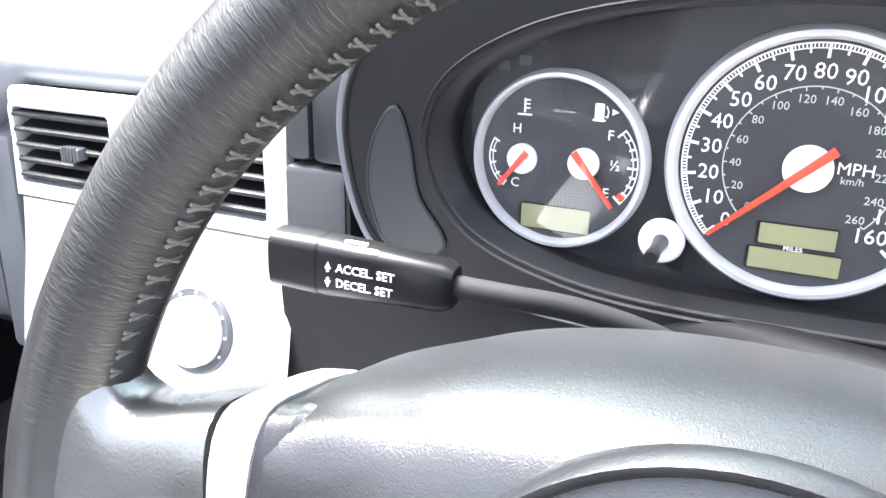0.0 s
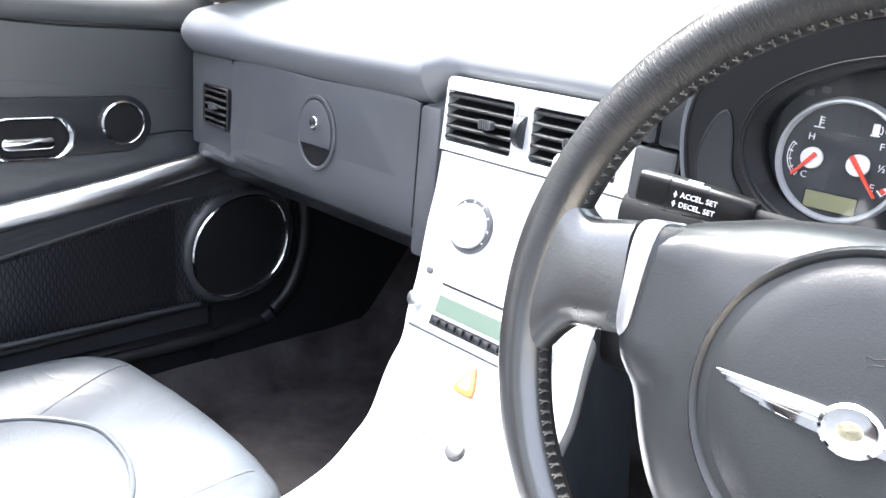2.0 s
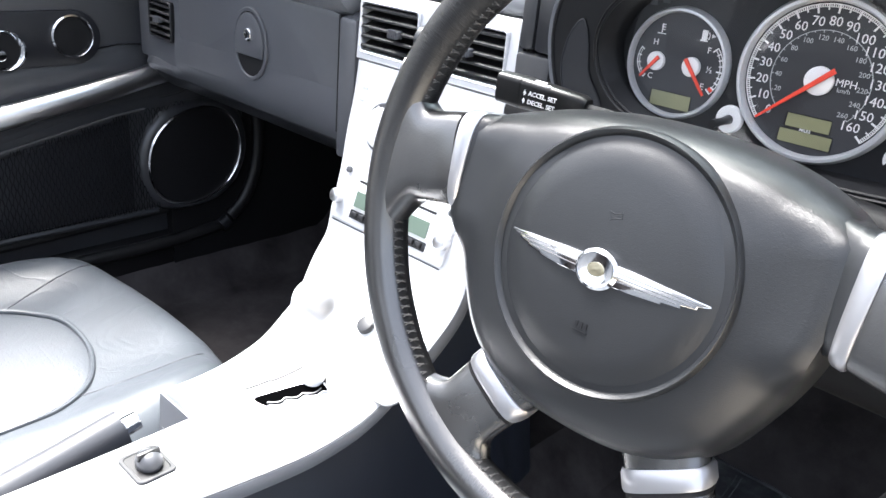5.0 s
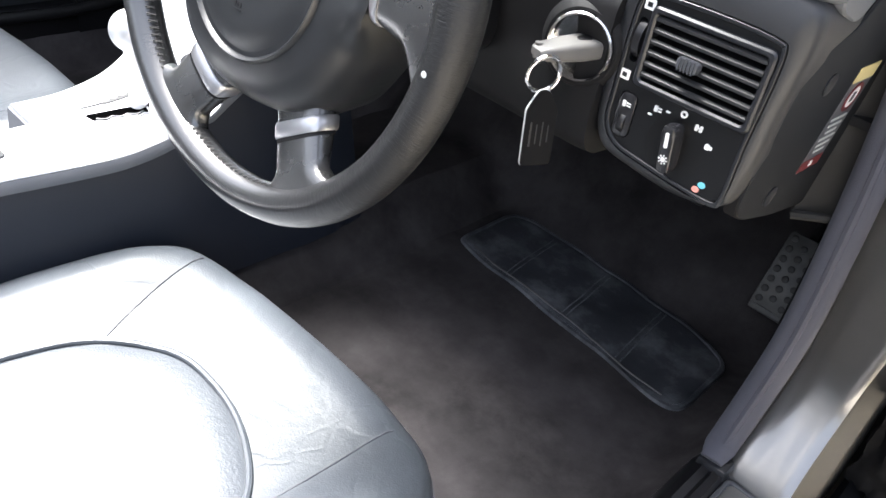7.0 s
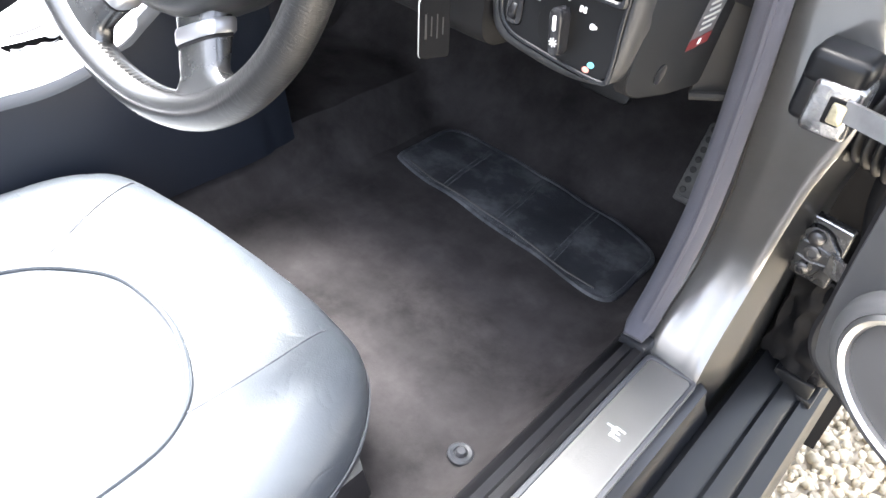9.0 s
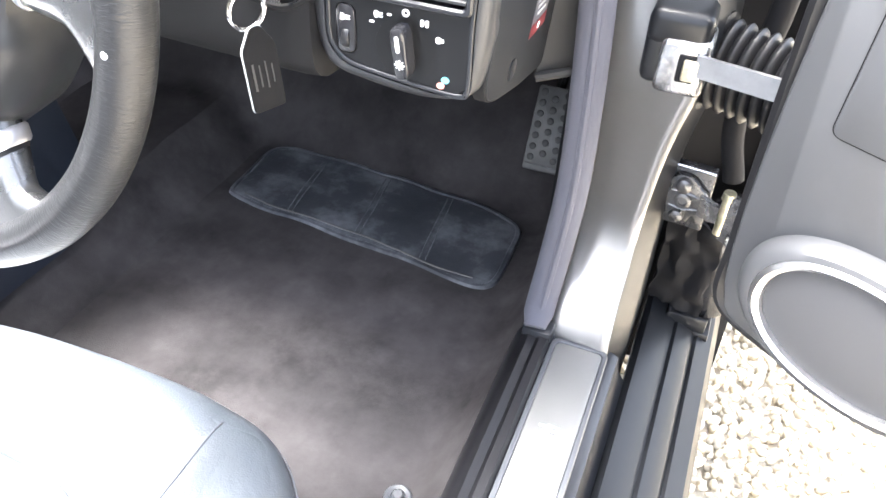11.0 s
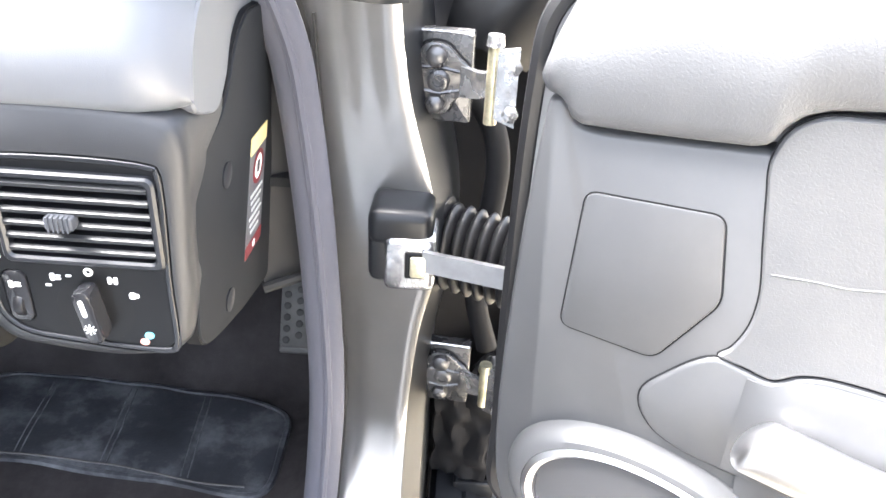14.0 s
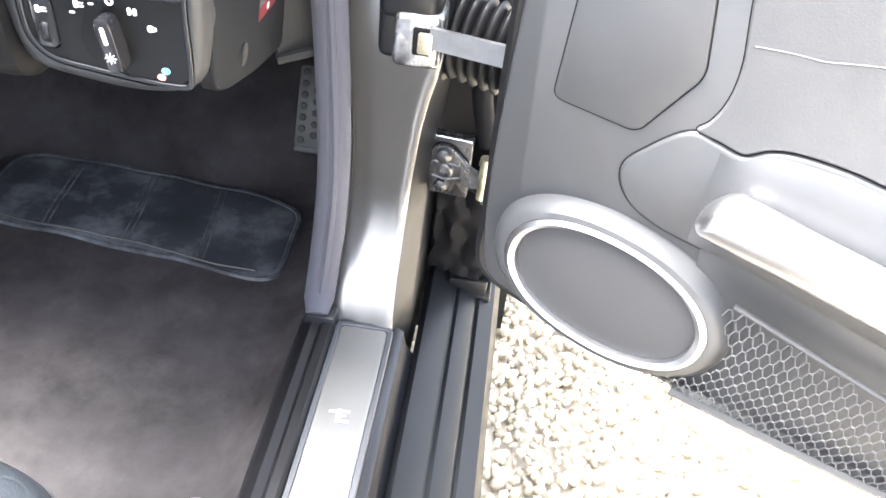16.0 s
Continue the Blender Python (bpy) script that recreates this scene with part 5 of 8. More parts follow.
def steering_wheel():
    root = thing("steering_wheel", None, "worn black leather four-spoke steering wheel with silver trims", "steering wheel", m=WHEEL)

    def p(name, bm, mat, parent=root, label=""):
        return part(name, bm, mat, parent, label, local=True)
    RR, TR, RN = 0.1835, 0.0152, 0.0
    HUB = Matrix.Translation((-0.001, -0.009, 0.0145)) @ pose(0, 0, 0, -5, 0, 0)

    def rim_r(a):
        """The grip swells a little where the spokes join."""
        d = min(abs((a - b + 180) % 360 - 180) for b in (9, 171, 300, 240))
        return TR * (1 + 0.05 * max(0.0, 1 - d / 22))
    rings = []
    for i in range(144):
        a = 360 * i / 144
        c, s = math.cos(radians(a)), math.sin(radians(a))
        r = rim_r(a)
        ring = []
        for q in range(20):
            t = 2 * math.pi * q / 20
            w = 1.0 + 0.02 * noise.noise((c * 6, s * 6, q * 0.3))
            ring.append(Vector((c * (RR + r * w * math.cos(t)), s * (RR + r * w * math.cos(t)), RN + r * 1.05 * w * math.sin(t))))
        rings.append(ring)
    p("rim", loft(rings, wrap=True), M_WHEEL, label="cracked, polished black leather rim")

    def section(pts, widths, thick, deep, f, grow=0.0, slide=None):
        """Cross-section of a spoke at f along its centre line, from 0 at the hub to 1 at the rim."""
        line = crom(pts, 31)
        i = min(int(f * 30), 29)
        q = line[i].lerp(line[i + 1], f * 30 - i)
        d = (line[min(i + 2, 30)] - line[max(i - 1, 0)]).normalized()
        side = Vector((-d.y, d.x, 0)).normalized()
        w = interp(f, [(0, widths[0]), (0.35, widths[1]), (0.68, widths[2]), (1.0, widths[3])])[0] + grow
        th = thick * (1 - 0.12 * f) + grow
        out = []
        for k in range(28):
            t = 2 * math.pi * k / 28
            cy, sz = math.copysign(abs(math.cos(t)) ** 0.60, math.cos(t)), math.copysign(abs(math.sin(t)) ** 0.66, math.sin(t))
            sz *= 1.0 if sz > 0 else 1.0 + deep * interp(f, [(0, 1.0), (0.42, 1.0), (0.85, 0.0), (1.0, 0.0)])[0]
            out.append(q + side * w * cy + Vector((0, 0, th * sz)) + (d * slide(cy) if slide else Vector()))
        return out

    def spoke(args, label, f0=0.0):
        return p("spoke", loft([section(*args, f0 + (1 - f0) * i / 18) for i in range(19)]), M_SPOKE, label=label)

    def trim(args, f0, f1, slide=None):
        rows = [(f0, -0.001), (f0, 0.0010), (f0 + 0.02, 0.0019), (f1 - 0.02, 0.0019), (f1, 0.0010), (f1, -0.001)]
        return p("trim", loft([section(*args, f, g, slide) for f, g in rows]), M_TRIM, label="satin silver spoke trim")
    for s in (1, -1):
        args = ([(s * 0.088, 0.020, -0.026), (s * 0.120, 0.0195, -0.005), (s * 0.150, 0.0145, -0.001), (s * 0.182, 0.012, 0.0)], (0.034, 0.0305, 0.0300, 0.062), 0.0150, 2.4)
        spoke(args, "leather side spoke", 0.38)
        bend = (lambda c: -0.0045 * (c + 1)) if s > 0 else (lambda c: -0.0030 * (1 - c))
        # silver collars where the spokes leave the hub
        trim(args, *((0.37, 0.475) if s > 0 else (0.322, 0.415)), lambda c: bend(c) - 0.001)
        f1 = 0.345 if s > 0 else 0.30
        p("hub_wing", loft([section(*args, i / 12 * (f1 + 0.02), 0.0, bend if i > 8 else None) for i in range(13)]), M_PAD, label="grained grey side of the airbag cover")
        e = radians(-61 if s > 0 else -119)
        c, q = math.cos(e), math.sin(e)
        h = Vector((0, -0.006, 0))
        args = ([Vector((c * 0.085, q * 0.085, -0.020)) + h, Vector((c * 0.118, q * 0.118, -0.013)) + h * 0.8, Vector((c * 0.152, q * 0.152, -0.005)) + h * 0.3, (c * 0.182, q * 0.182, 0.0)], (0.026, 0.0245, 0.0240, 0.054), 0.0115, 0.6)
        spoke(args, "leather lower spoke")
        trim(args, 0.31, 0.435)
        part_band = [(0.432, -0.0012), (0.432, 0.0004), (0.465, 0.0004), (0.465, -0.0012)]
        p("shadow_gap", loft([section(*args, f, g) for f, g in part_band]), M_MATTBLACK)
    # hub and airbag cover
    def p0(name, bm, mat, parent=root, label=""):
        if isinstance(bm, bmesh.types.BMesh):
            moved(bm, HUB)
        return p(name, bm, mat, parent, label)
    half = [(0.0, 0.0885), (0.045, 0.0855), (0.085, 0.076), (0.112, 0.060), (0.1175, 0.030), (0.1130, -0.010), (0.100, -0.045), (0.078, -0.078), (0.045, -0.096), (0.0, -0.101)]
    ol = crom([(x * 0.985, y, 0) for x, y in half] + [(-x * 1.03, y, 0) for x, y in half[-2:0:-1]], 96, True)

    def level(k, n, top=1.0):
        return [Vector((q.x * k, q.y * k * (1 + (top - 1) * min(1.0, max(0.0, q.y / 0.04))), n(q))) for q in ol]
    def rise(q, low, k):
        """The cover runs out level to the silver collars of the side spokes."""
        a = max(0.0, 1 - ((q.y - 0.024) / 0.052) ** 2) * max(0.0, min(1.0, (abs(q.x) - 0.06) / 0.035))
        return low + (max(low, k) - low) * min(1.0, a * 1.6)
    dome = [level(0.93, lambda q: -0.085, 1.08), level(1.0, lambda q: -0.058, 1.0), level(1.012, lambda q: rise(q, -0.042, -0.018), 0.965), level(1.003, lambda q: rise(q, -0.030 - 0.004 * (q.y < -0.05), -0.0085), 0.94), level(0.965, lambda q: rise(q, -0.0195, -0.0060), 0.93), level(0.90, lambda q: rise(q, -0.0125, -0.0052), 0.94), level(0.80, lambda q: -0.0080, 0.97), level(0.70, lambda q: -0.0055), level(0.45, lambda q: -0.0022), level(0.2, lambda q: -0.0008), level(0.02, lambda q: -0.0005)]
    hub = p0("hub", loft(dome), M_PAD, label="grained dark grey airbag cover")
    # raised round pad with a soft groove
    pad = [(0.0752, -0.010), (0.0748, -0.0035), (0.0730, -0.0012), (0.0712, -0.0026), (0.0698, -0.0052), (0.0676, -0.0050), (0.0635, -0.0020), (0.050, 0.0000), (0.03, 0.0012), (0.0001, 0.0016)]
    p0("centre_pad", lathe(pad, lambda u, v, w: Vector((u, v + 0.0035, w)), 72), M_PAD, hub)
    # winged badge as plain silver shapes
    wing = [(0.009, 0.0062), (0.022, 0.0060), (0.040, 0.0050), (0.0630, 0.0040), (0.0640, 0.0024), (0.0570, 0.0008), (0.0572, -0.0008), (0.0490, -0.0016), (0.0492, -0.0030), (0.0390, -0.0038), (0.0392, -0.0048), (0.022, -0.0060), (0.009, -0.0062)]
    for s in (1, -1):
        pts = [(s * a, b) for a, b in wing]
        w = p0("badge_wing", slab(pts if s > 0 else pts[::-1], lambda u, v, d: Vector((u, v, d - 0.006 * (abs(u) / 0.063) ** 2)), 0.0, 0.0042, 0.0008), M_CHROME, hub, "polished silver badge wing")
        for k, (a, b, c) in enumerate(((0.012, 0.0595, 0.0026), (0.012, 0.0540, 0.0003), (0.012, 0.0465, -0.0020))):
            p0("feather_line", tube([Vector((s * (a + (b - a) * t), c * (1 - 0.25 * t), 0.0043 - 0.006 * ((a + (b - a) * t) / 0.063) ** 2)) for t in (0, 0.25, 0.5, 0.75, 1)], 0.0003, 5), M_PANEL, w)
    boss = p0("badge_boss", lathe([(0.0118, -0.001), (0.0118, 0.0042), (0.0100, 0.0056), (0.0085, 0.0050), (0.0001, 0.0052)], lambda u, v, w: Vector((u * 1.12, v * 0.95, w)), 36), M_CHROME, hub, "round silver badge boss")
    p0("badge_disc", lathe([(0.0040, 0.004), (0.0038, 0.0058), (0.0001, 0.0061)], lambda u, v, w: Vector((u * 1.3, v, w)), 24), M_GALV, boss)
    # horn sign and pressed bars
    sign = [(-0.0045, 0.0318), (-0.0010, 0.0310), (0.0030, 0.0326), (0.0036, 0.0296), (-0.0002, 0.0290), (-0.0030, 0.0272), (-0.0045, 0.0318)]
    p0("horn_sign", tube([Vector((a, b, 0.0012)) for a, b in sign], 0.0003, 5), M_BLACK, hub)
    p0("airbag_sign", join(*[slab(rrect(w, h, 0.0003), lambda u, v, d: Vector((u + du, v + dv, d)), 0.0005, 0.0013) for w, h, du, dv in ((0.0018, 0.0034, -0.0030, -0.0325), (0.0018, 0.0034, 0.0, -0.0325), (0.0018, 0.0034, 0.0030, -0.0325), (0.0092, 0.0007, 0.0, -0.0362))]), M_BLACK, hub)
    # cross stitching along the inner side of the rim
    st = []
    for i in range(150):
        a = radians(360 * i / 180)
        for k in (1, -1):
            b = a + radians(0.62)
            r0, r1 = RR - TR * 0.965, RR - TR * 0.965
            z0, z1 = RN + 0.0040 * k + 0.0025, RN - 0.0040 * k + 0.0025
            st.append(tube([Vector((r0 * math.cos(a), r0 * math.sin(a), z0)), Vector((r1 * math.cos(b) * 0.9985, r1 * math.sin(b) * 0.9985, z1))], 0.00060, 4))
    big = join(*st)
    tagged(p("stitching", big, M_STITCH, label="grey thread stitching inside the rim"), kind="stuff")
    # worn marks
    p("scuff", lathe([(0.0028, -0.0012), (0.0021, 0.0002), (0.0001, 0.0004)], plane_fn((0.1830 * math.cos(-0.12), 0.1830 * math.sin(-0.12), RN + TR * 1.05), (1, 0, 0), (0, 1.4, 0)), 9), M_GREYMARK, label="pale chip in the leather")
    # crease over the seam at upper left
    return root


M_STITCH = material("stitching_thread", (0.075, 0.074, 0.073), 0.9, mottle=0.2)
steering_wheel()


def column():
    root = thing("steering_column", (0.027, 0.27, 0.82), "black plastic steering column shroud with stalks", "steering column")
    ax = (WHEEL.to_3x3() @ Z).normalized()
    c = WHEEL.translation

    def ring(d, w, h, dz=0.0):
        f = plane_fn(c - ax * d + Z * dz, (1, 0, 0), WHEEL.to_3x3() @ Y)
        return [f(u, v, 0) for u, v in oval(w, h, 40, power=3.2)]
    part("shroud", loft([ring(0.075, 0.052, 0.040, -0.016), ring(0.085, 0.060, 0.044, -0.016), ring(0.15, 0.062, 0.044, -0.016), ring(0.28, 0.060, 0.044, -0.016)]), M_BLACK, root)
    # cruise control stalk
    tip, knee = Vector((-0.168, 0.240, 0.9035)), Vector((-0.092, 0.2465, 0.9005))
    d = (knee - tip).normalized()
    side = d.cross(Z).normalized()
    upv = side.cross(d)

    def sec(q, a, b):
        return [q + side * x + upv * y for x, y in rrect(2 * a, 2 * b, min(a, b) * 0.55, 5)]
    st = part("cruise_stalk", loft([sec(tip - d * 0.0035, 0.006, 0.0085), sec(tip - d * 0.001, 0.0080, 0.0115), sec(tip + d * 0.020, 0.0088, 0.0120), sec(tip + d * 0.0205, 0.0086, 0.0118), sec(tip + d * 0.0215, 0.0088, 0.0120), sec(knee - d * 0.004, 0.0078, 0.0098), sec(knee, 0.0060, 0.0078)]), M_BOWL, root, "black cruise control stalk with white lettering")
    part("end_cap", loft([sec(tip - d * 0.0042, 0.0040, 0.0065), sec(tip - d * 0.0018, 0.0081, 0.0116), sec(tip + d * 0.0195, 0.0089, 0.0121), sec(tip + d * 0.0197, 0.0080, 0.0110)]), M_BOWL, st)
    part("arm", tube(crom([knee - d * 0.003, knee + d * 0.022, Vector((-0.045, 0.256, 0.8960)), Vector((-0.012, 0.268, 0.884)), Vector((0.010, 0.275, 0.868))], 20), 0.0048, 10), M_MATTBLACK, st)
    fr = side if side.y < 0 else -side
    o = tip + fr * 0.0090

    def lab(text, a, b, size):
        part("lettering", lettering(text, size, o + d * a + upv * b, d, d.cross(-fr) if d.cross(-fr).z > 0 else -d.cross(-fr), 0.00025, align="LEFT", bold=0.00003), M_WHITE, st)
    lab("ACCEL. SET", 0.0290, 0.0022, 0.0049)
    lab("DECEL. SET", 0.0290, -0.0042, 0.0049)
    f2 = lambda u, v, w: o + d * u + upv * v + fr * w
    for v, s in ((0.0022, 1), (-0.0042, -1)):
        part("arrow", join(slab([(0.0242, v - 0.0006), (0.0268, v - 0.0006), (0.0255, v + 0.0022 * s)] if s > 0 else [(0.0268, v + 0.0006), (0.0242, v + 0.0006), (0.0255, v - 0.0022)], f2, -0.0004, 0.0003), slab(rrect(0.0010, 0.0022, 0.0002), lambda a, b, w: f2(a + 0.0255, b + v - 0.0009 * s, w), -0.0004, 0.0003)), M_WHITE, st)
    for k, (a, w) in enumerate(((0.0345, 0.0100), (0.0375, 0.0165))):
        part("print_bar", slab(rrect(w, 0.0026, 0.0005), lambda u, v, q: tip + d * (a + u) + upv * (0.0100 - 0.0001 * k + q) + fr * (0.0018 + 0.0040 * k + v), 0.0, 0.0018 - 0.0006 * k), M_WHITE, st)
    # indicator stalk seen past the right of the shroud
    part("wiper_stalk", tube(crom([(0.075, 0.270, 0.868), (0.125, 0.262, 0.868), (0.165, 0.250, 0.870)], 12), [0.0045] * 6 + [0.006] * 6, 10), M_BLACK, root)
    return root


column()

# ---- centre stack and console ----
PROF = [(0.360, 0.934), (0.3535, 0.880), (0.345, 0.820), (0.333, 0.770), (0.318, 0.722), (0.292, 0.662), (0.240, 0.620), (0.190, 0.585), (0.130, 0.566), (0.060, 0.562), (-0.10, 0.562), (-0.30, 0.570), (-0.45, 0.575)]
NP = 110
PLINE = crom([(0, y, z) for y, z in PROF], NP)


def edge_l(y, z):
    if z > 0.66:
        return interp(-z, [(-0.94, -0.4765), (-0.80, -0.474), (-0.70, -0.464), (-0.66, -0.455)])[0]
    return interp(-y, [(-0.292, -0.455), (-0.22, -0.425), (-0.17, -0.420), (0.6, -0.420)])[0]


def edge_r(y, z):
    if z > 0.66:
        return interp(-z, [(-0.94, -0.2475), (-0.74, -0.243), (-0.66, -0.236)])[0]
    tab = [(-0.292, -0.236), (-0.25, -0.2345), (-0.17, -0.239), (-0.06, -0.2525), (0.0, -0.262), (0.1, -0.270), (0.6, -0.278)]
    return next((a[1] + (b[1] - a[1]) * max(0.0, (-y - a[0]) / (b[0] - a[0])) for a, b in zip(tab, tab[1:]) if -y <= b[0]), -0.278)


def stack_at(x, y=None, z=None):
    """A plane that lies on the console at (x, and y or z): u to the right, v up or forwards, w out of it."""
    best = min(range(NP), key=lambda i: abs(PLINE[i].z - z) if z is not None else abs(PLINE[i].y - y))
    d = (PLINE[max(best - 2, 0)] - PLINE[min(best + 2, NP - 1)]).normalized()
    p = PLINE[best]
    t = (z - p.z) / d.z if z is not None else (y - p.y) / d.y
    p = p + d * t
    return plane_fn((x, p.y, p.z), (1, 0, 0), d)


def console():
    root = thing("centre_console", (-0.34, 0.1, 0.30), "silver centre stack and console over a dark base", "console")
    i_cut = min(range(NP), key=lambda i: abs(PLINE[i].y - 0.062) + (PLINE[i].z > 0.6) * 9)
    front, rear = PLINE[:i_cut + 1], PLINE[i_cut:]

    def skin(line, le, re, thick=0.010, n=12):
        k = len(line) - 1

        def f(u, v):
            p = line[round(u * k)]
            l, r = le(p.y, p.z), re(p.y, p.z)
            e = min(v, 1 - v)
            drop = 0.004 * max(0.0, 1 - e / 0.04) ** 2
            d = (line[min(round(u * k) + 1, k)] - line[max(round(u * k) - 1, 0)]).normalized()
            return Vector((l + (r - l) * v, p.y, p.z)) + Vector((0, -d.z, d.y)) * drop
        vs = [0, 0.01, 0.025, 0.045, 0.1, 0.25, 0.4, 0.5, 0.6, 0.75, 0.9, 0.955, 0.975, 0.99, 1]
        return sheet(lambda u, v: f(u, vs[round(v * 14)]), k, 14, thick)
    # openings for the vents are left out of the skin by starting it below them
    i_v = min(range(NP), key=lambda i: abs(PLINE[i].z - 0.8625))
    part("stack_face", skin(PLINE[i_v:i_cut + 1], edge_l, edge_r), M_SILVER, root, "satin silver centre stack panel")
    vf = plane_fn((0, 0.3565, 0), (1, 0, 0), (0, 0.10, 1))
    hole = lambda a, b: [(p[0] + (a + b) / 2, p[1] + 0.8980) for p in rrect(b - a, 0.0540, 0.003)]
    outl = [(-0.4760, 0.8625), (-0.2470, 0.8625), (-0.2475, 0.934), (-0.251, 0.9375), (-0.4725, 0.9375), (-0.4760, 0.934)]
    part("vent_panel", plate_holes(outl, [hole(-0.4707, -0.3813), hole(-0.3587, -0.2613)], lambda u, v, w: Vector((u, 0.3555 + 0.06 * (v - 0.894) - w, v)), -0.006, 0.0015), M_SILVER, root, "silver surround of the centre vents")
    part("vent_wheel", tube([(-0.3735, 0.3560, 0.8980), (-0.3667, 0.3560, 0.8980)], 0.016, 24), M_SMOOTH, root, "ribbed thumbwheel")
    part("console_top", skin(rear, lambda y, z: interp(-y, [(-0.07, -0.362), (0.1, -0.362), (0.5, -0.372)])[0], edge_r), M_SILVER, root, "satin silver console top")
    # dark sides
    for s, ef in ((1, edge_r), (-1, edge_l)):
        k = NP - 1

        def side(u, v):
            p = PLINE[round(u * k)]
            x = ef(p.y, p.z)
            if s < 0 and p.y < 0.06 and p.z < 0.6:
                x = -0.362
            low = 0.36
            z = p.z - 0.0165 - (p.z - 0.0165 - low) * v
            back = 0.012 + 0.10 * v * (1 if p.y > 0.25 else max(0.0, (p.y + 0.1) / 0.35))
            out = -0.002
            return (x + s * (out - 0.002 + 0.018 * v), p.y + (back if p.y > 0.2 else 0.012 * max(0, p.y / 0.2)), z)
        part("side_panel", sheet(side, k, 16, 0.006 * s), M_SIDE, root, "dark slate console side")
        line = [q for q in PLINE if q.z < 0.75]
        part("edge_lip", sheet(lambda u, v: (ef(line[round(u * (len(line) - 1))].y, line[round(u * (len(line) - 1))].z) + s * (0.0008 + 0.0018 * math.sin(math.pi * v)), line[round(u * (len(line) - 1))].y + 0.010 * v * (line[round(u * (len(line) - 1))].z > 0.6), line[round(u * (len(line) - 1))].z - 0.0048 - 0.0155 * v), len(line) - 1, 6, 0.003 * s), M_LIP, root, "slate edge strip below the silver top") if s > 0 else None
    # well beside the handbrake
    part("brake_well", box(-0.447, -0.362, -0.45, 0.062, 0.44, 0.470, 0.006), M_SMOOTH, root)
    part("brake_well_wall", sheet(lambda u, v: (-0.362 - 0.060 * u, 0.064 - 0.008 * v, 0.556 - 0.10 * v), 6, 6, 0.008), M_LIP, root)
    part("tunnel_carpet", sheet(lambda u, v: (-0.470 + 0.24 * u, -0.45 + 0.80 * v, 0.36 + 0.05 * math.sin(math.pi * u)), 12, 8, 0.01), M_CARPET, root)
    # seams
    f = stack_at(-0.31, y=0.034)
    part("seam", box(-0.361, -0.258, 0.0335, 0.0345, 0.5615, 0.5628), M_PANEL, root)
    return root


console()


def knob(fn, r, h, mat, parent, label="", name="knob"):
    return part(name, lathe([(r * 1.0, -0.002), (r, h * 0.75), (r * 0.92, h * 0.95), (r * 0.80, h), (0.0001, h)], fn, 36), mat, parent, label)


def heater_dials():
    root = thing("heater_controls", (-0.36, 0.34, 0.795), "two round silver heater dials on the centre stack", "heater controls")
    for x in (-0.410, -0.312):
        fn = stack_at(x, z=0.796)
        d = part("dial_ring", lathe([(0.0285, -0.002), (0.0285, 0.002), (0.0272, 0.0036), (0.0232, 0.0030), (0.0228, -0.001)], fn, 56), M_PANEL, root, "dark grey dial scale ring")
        knob(fn, 0.0226, 0.012, M_SILVER, d, "round silver dial")
        for a in range(-120, 121, 30):
            c, s = ray_at(90 - a, 0.0252)
            part("scale_mark", lathe([(0.0011, 0.002), (0.0009, 0.0042), (0.0001, 0.0044)], lambda u, v, w: fn(u + c, v + s, w), 8), M_WHITE, d)
        if x > -0.35:
            word("20", 0.0060, fn, 0.012, 0.0235, d, M_WHITE, 0.0040)
    for x, z in ((-0.452, 0.832), (-0.455, 0.818), (-0.4575, 0.782)):
        fn = stack_at(x, z=z)
        part("print_bar", slab(rrect(0.006, 0.0016, 0.0004), fn, 0.0, 0.0011), M_GREYMARK, root)
    for x, z in ((-0.446, 0.7405), (-0.282, 0.7395)):
        knob(stack_at(x, z=z), 0.0036, 0.004, M_PANEL, root, "small dark sensor button", "button")


heater_dials()


def radio():
    root = thing("car_radio", (-0.36, 0.318, 0.71), "silver car radio with a pale green display and dark keys", "car radio")
    fn = stack_at(-0.3635, z=0.7080)
    part("fascia", slab(rrect(0.182, 0.048, 0.004), fn, -0.004, 0.0035, 0.0012), M_SILVER, root)
    part("slot", slab(rrect(0.122, 0.0025, 0.001), lambda u, v, w: fn(u, v + 0.0265, w), -0.003, 0.0012), M_BLACK, root, "disc slot")
    part("display_frame", slab(rrect(0.122, 0.023, 0.002), lambda u, v, w: fn(u + 0.002, v + 0.0065, w), 0.0, 0.0042), M_GREYMARK, root)
    part("display", slab(rrect(0.116, 0.018, 0.001), lambda u, v, w: fn(u + 0.002, v + 0.0065, w), 0.003, 0.0050), M_RADIOLCD, root, "pale green display")
    for i in range(10):
        part("key", slab(rrect(0.0088, 0.0068, 0.0018), lambda u, v, w: fn(u - 0.050 + 0.0115 * i, v - 0.0115, w), 0.0, 0.0072, 0.0015), M_BLACK, root)
    part("key_strip", slab(rrect(0.122, 0.010, 0.001), lambda u, v, w: fn(u + 0.002, v - 0.0115, w), 0.0, 0.0042), M_SMOOTH, root)
    for x in (-0.084, 0.084):
        k = knob(lambda u, v, w: fn(u + x, v + 0.002, w), 0.0082, 0.013, M_SATIN, root, "satin silver rotary knob")
    part("base_line", slab(rrect(0.176, 0.0016, 0.0006), lambda u, v, w: fn(u, v - 0.0265, w), -0.002, 0.0012), M_PANEL, root)


radio()


def grown_line(pts):
    return [Vector((a, b)) for a, b in grown([(p.x, p.y) for p in pts], 0.0008)]


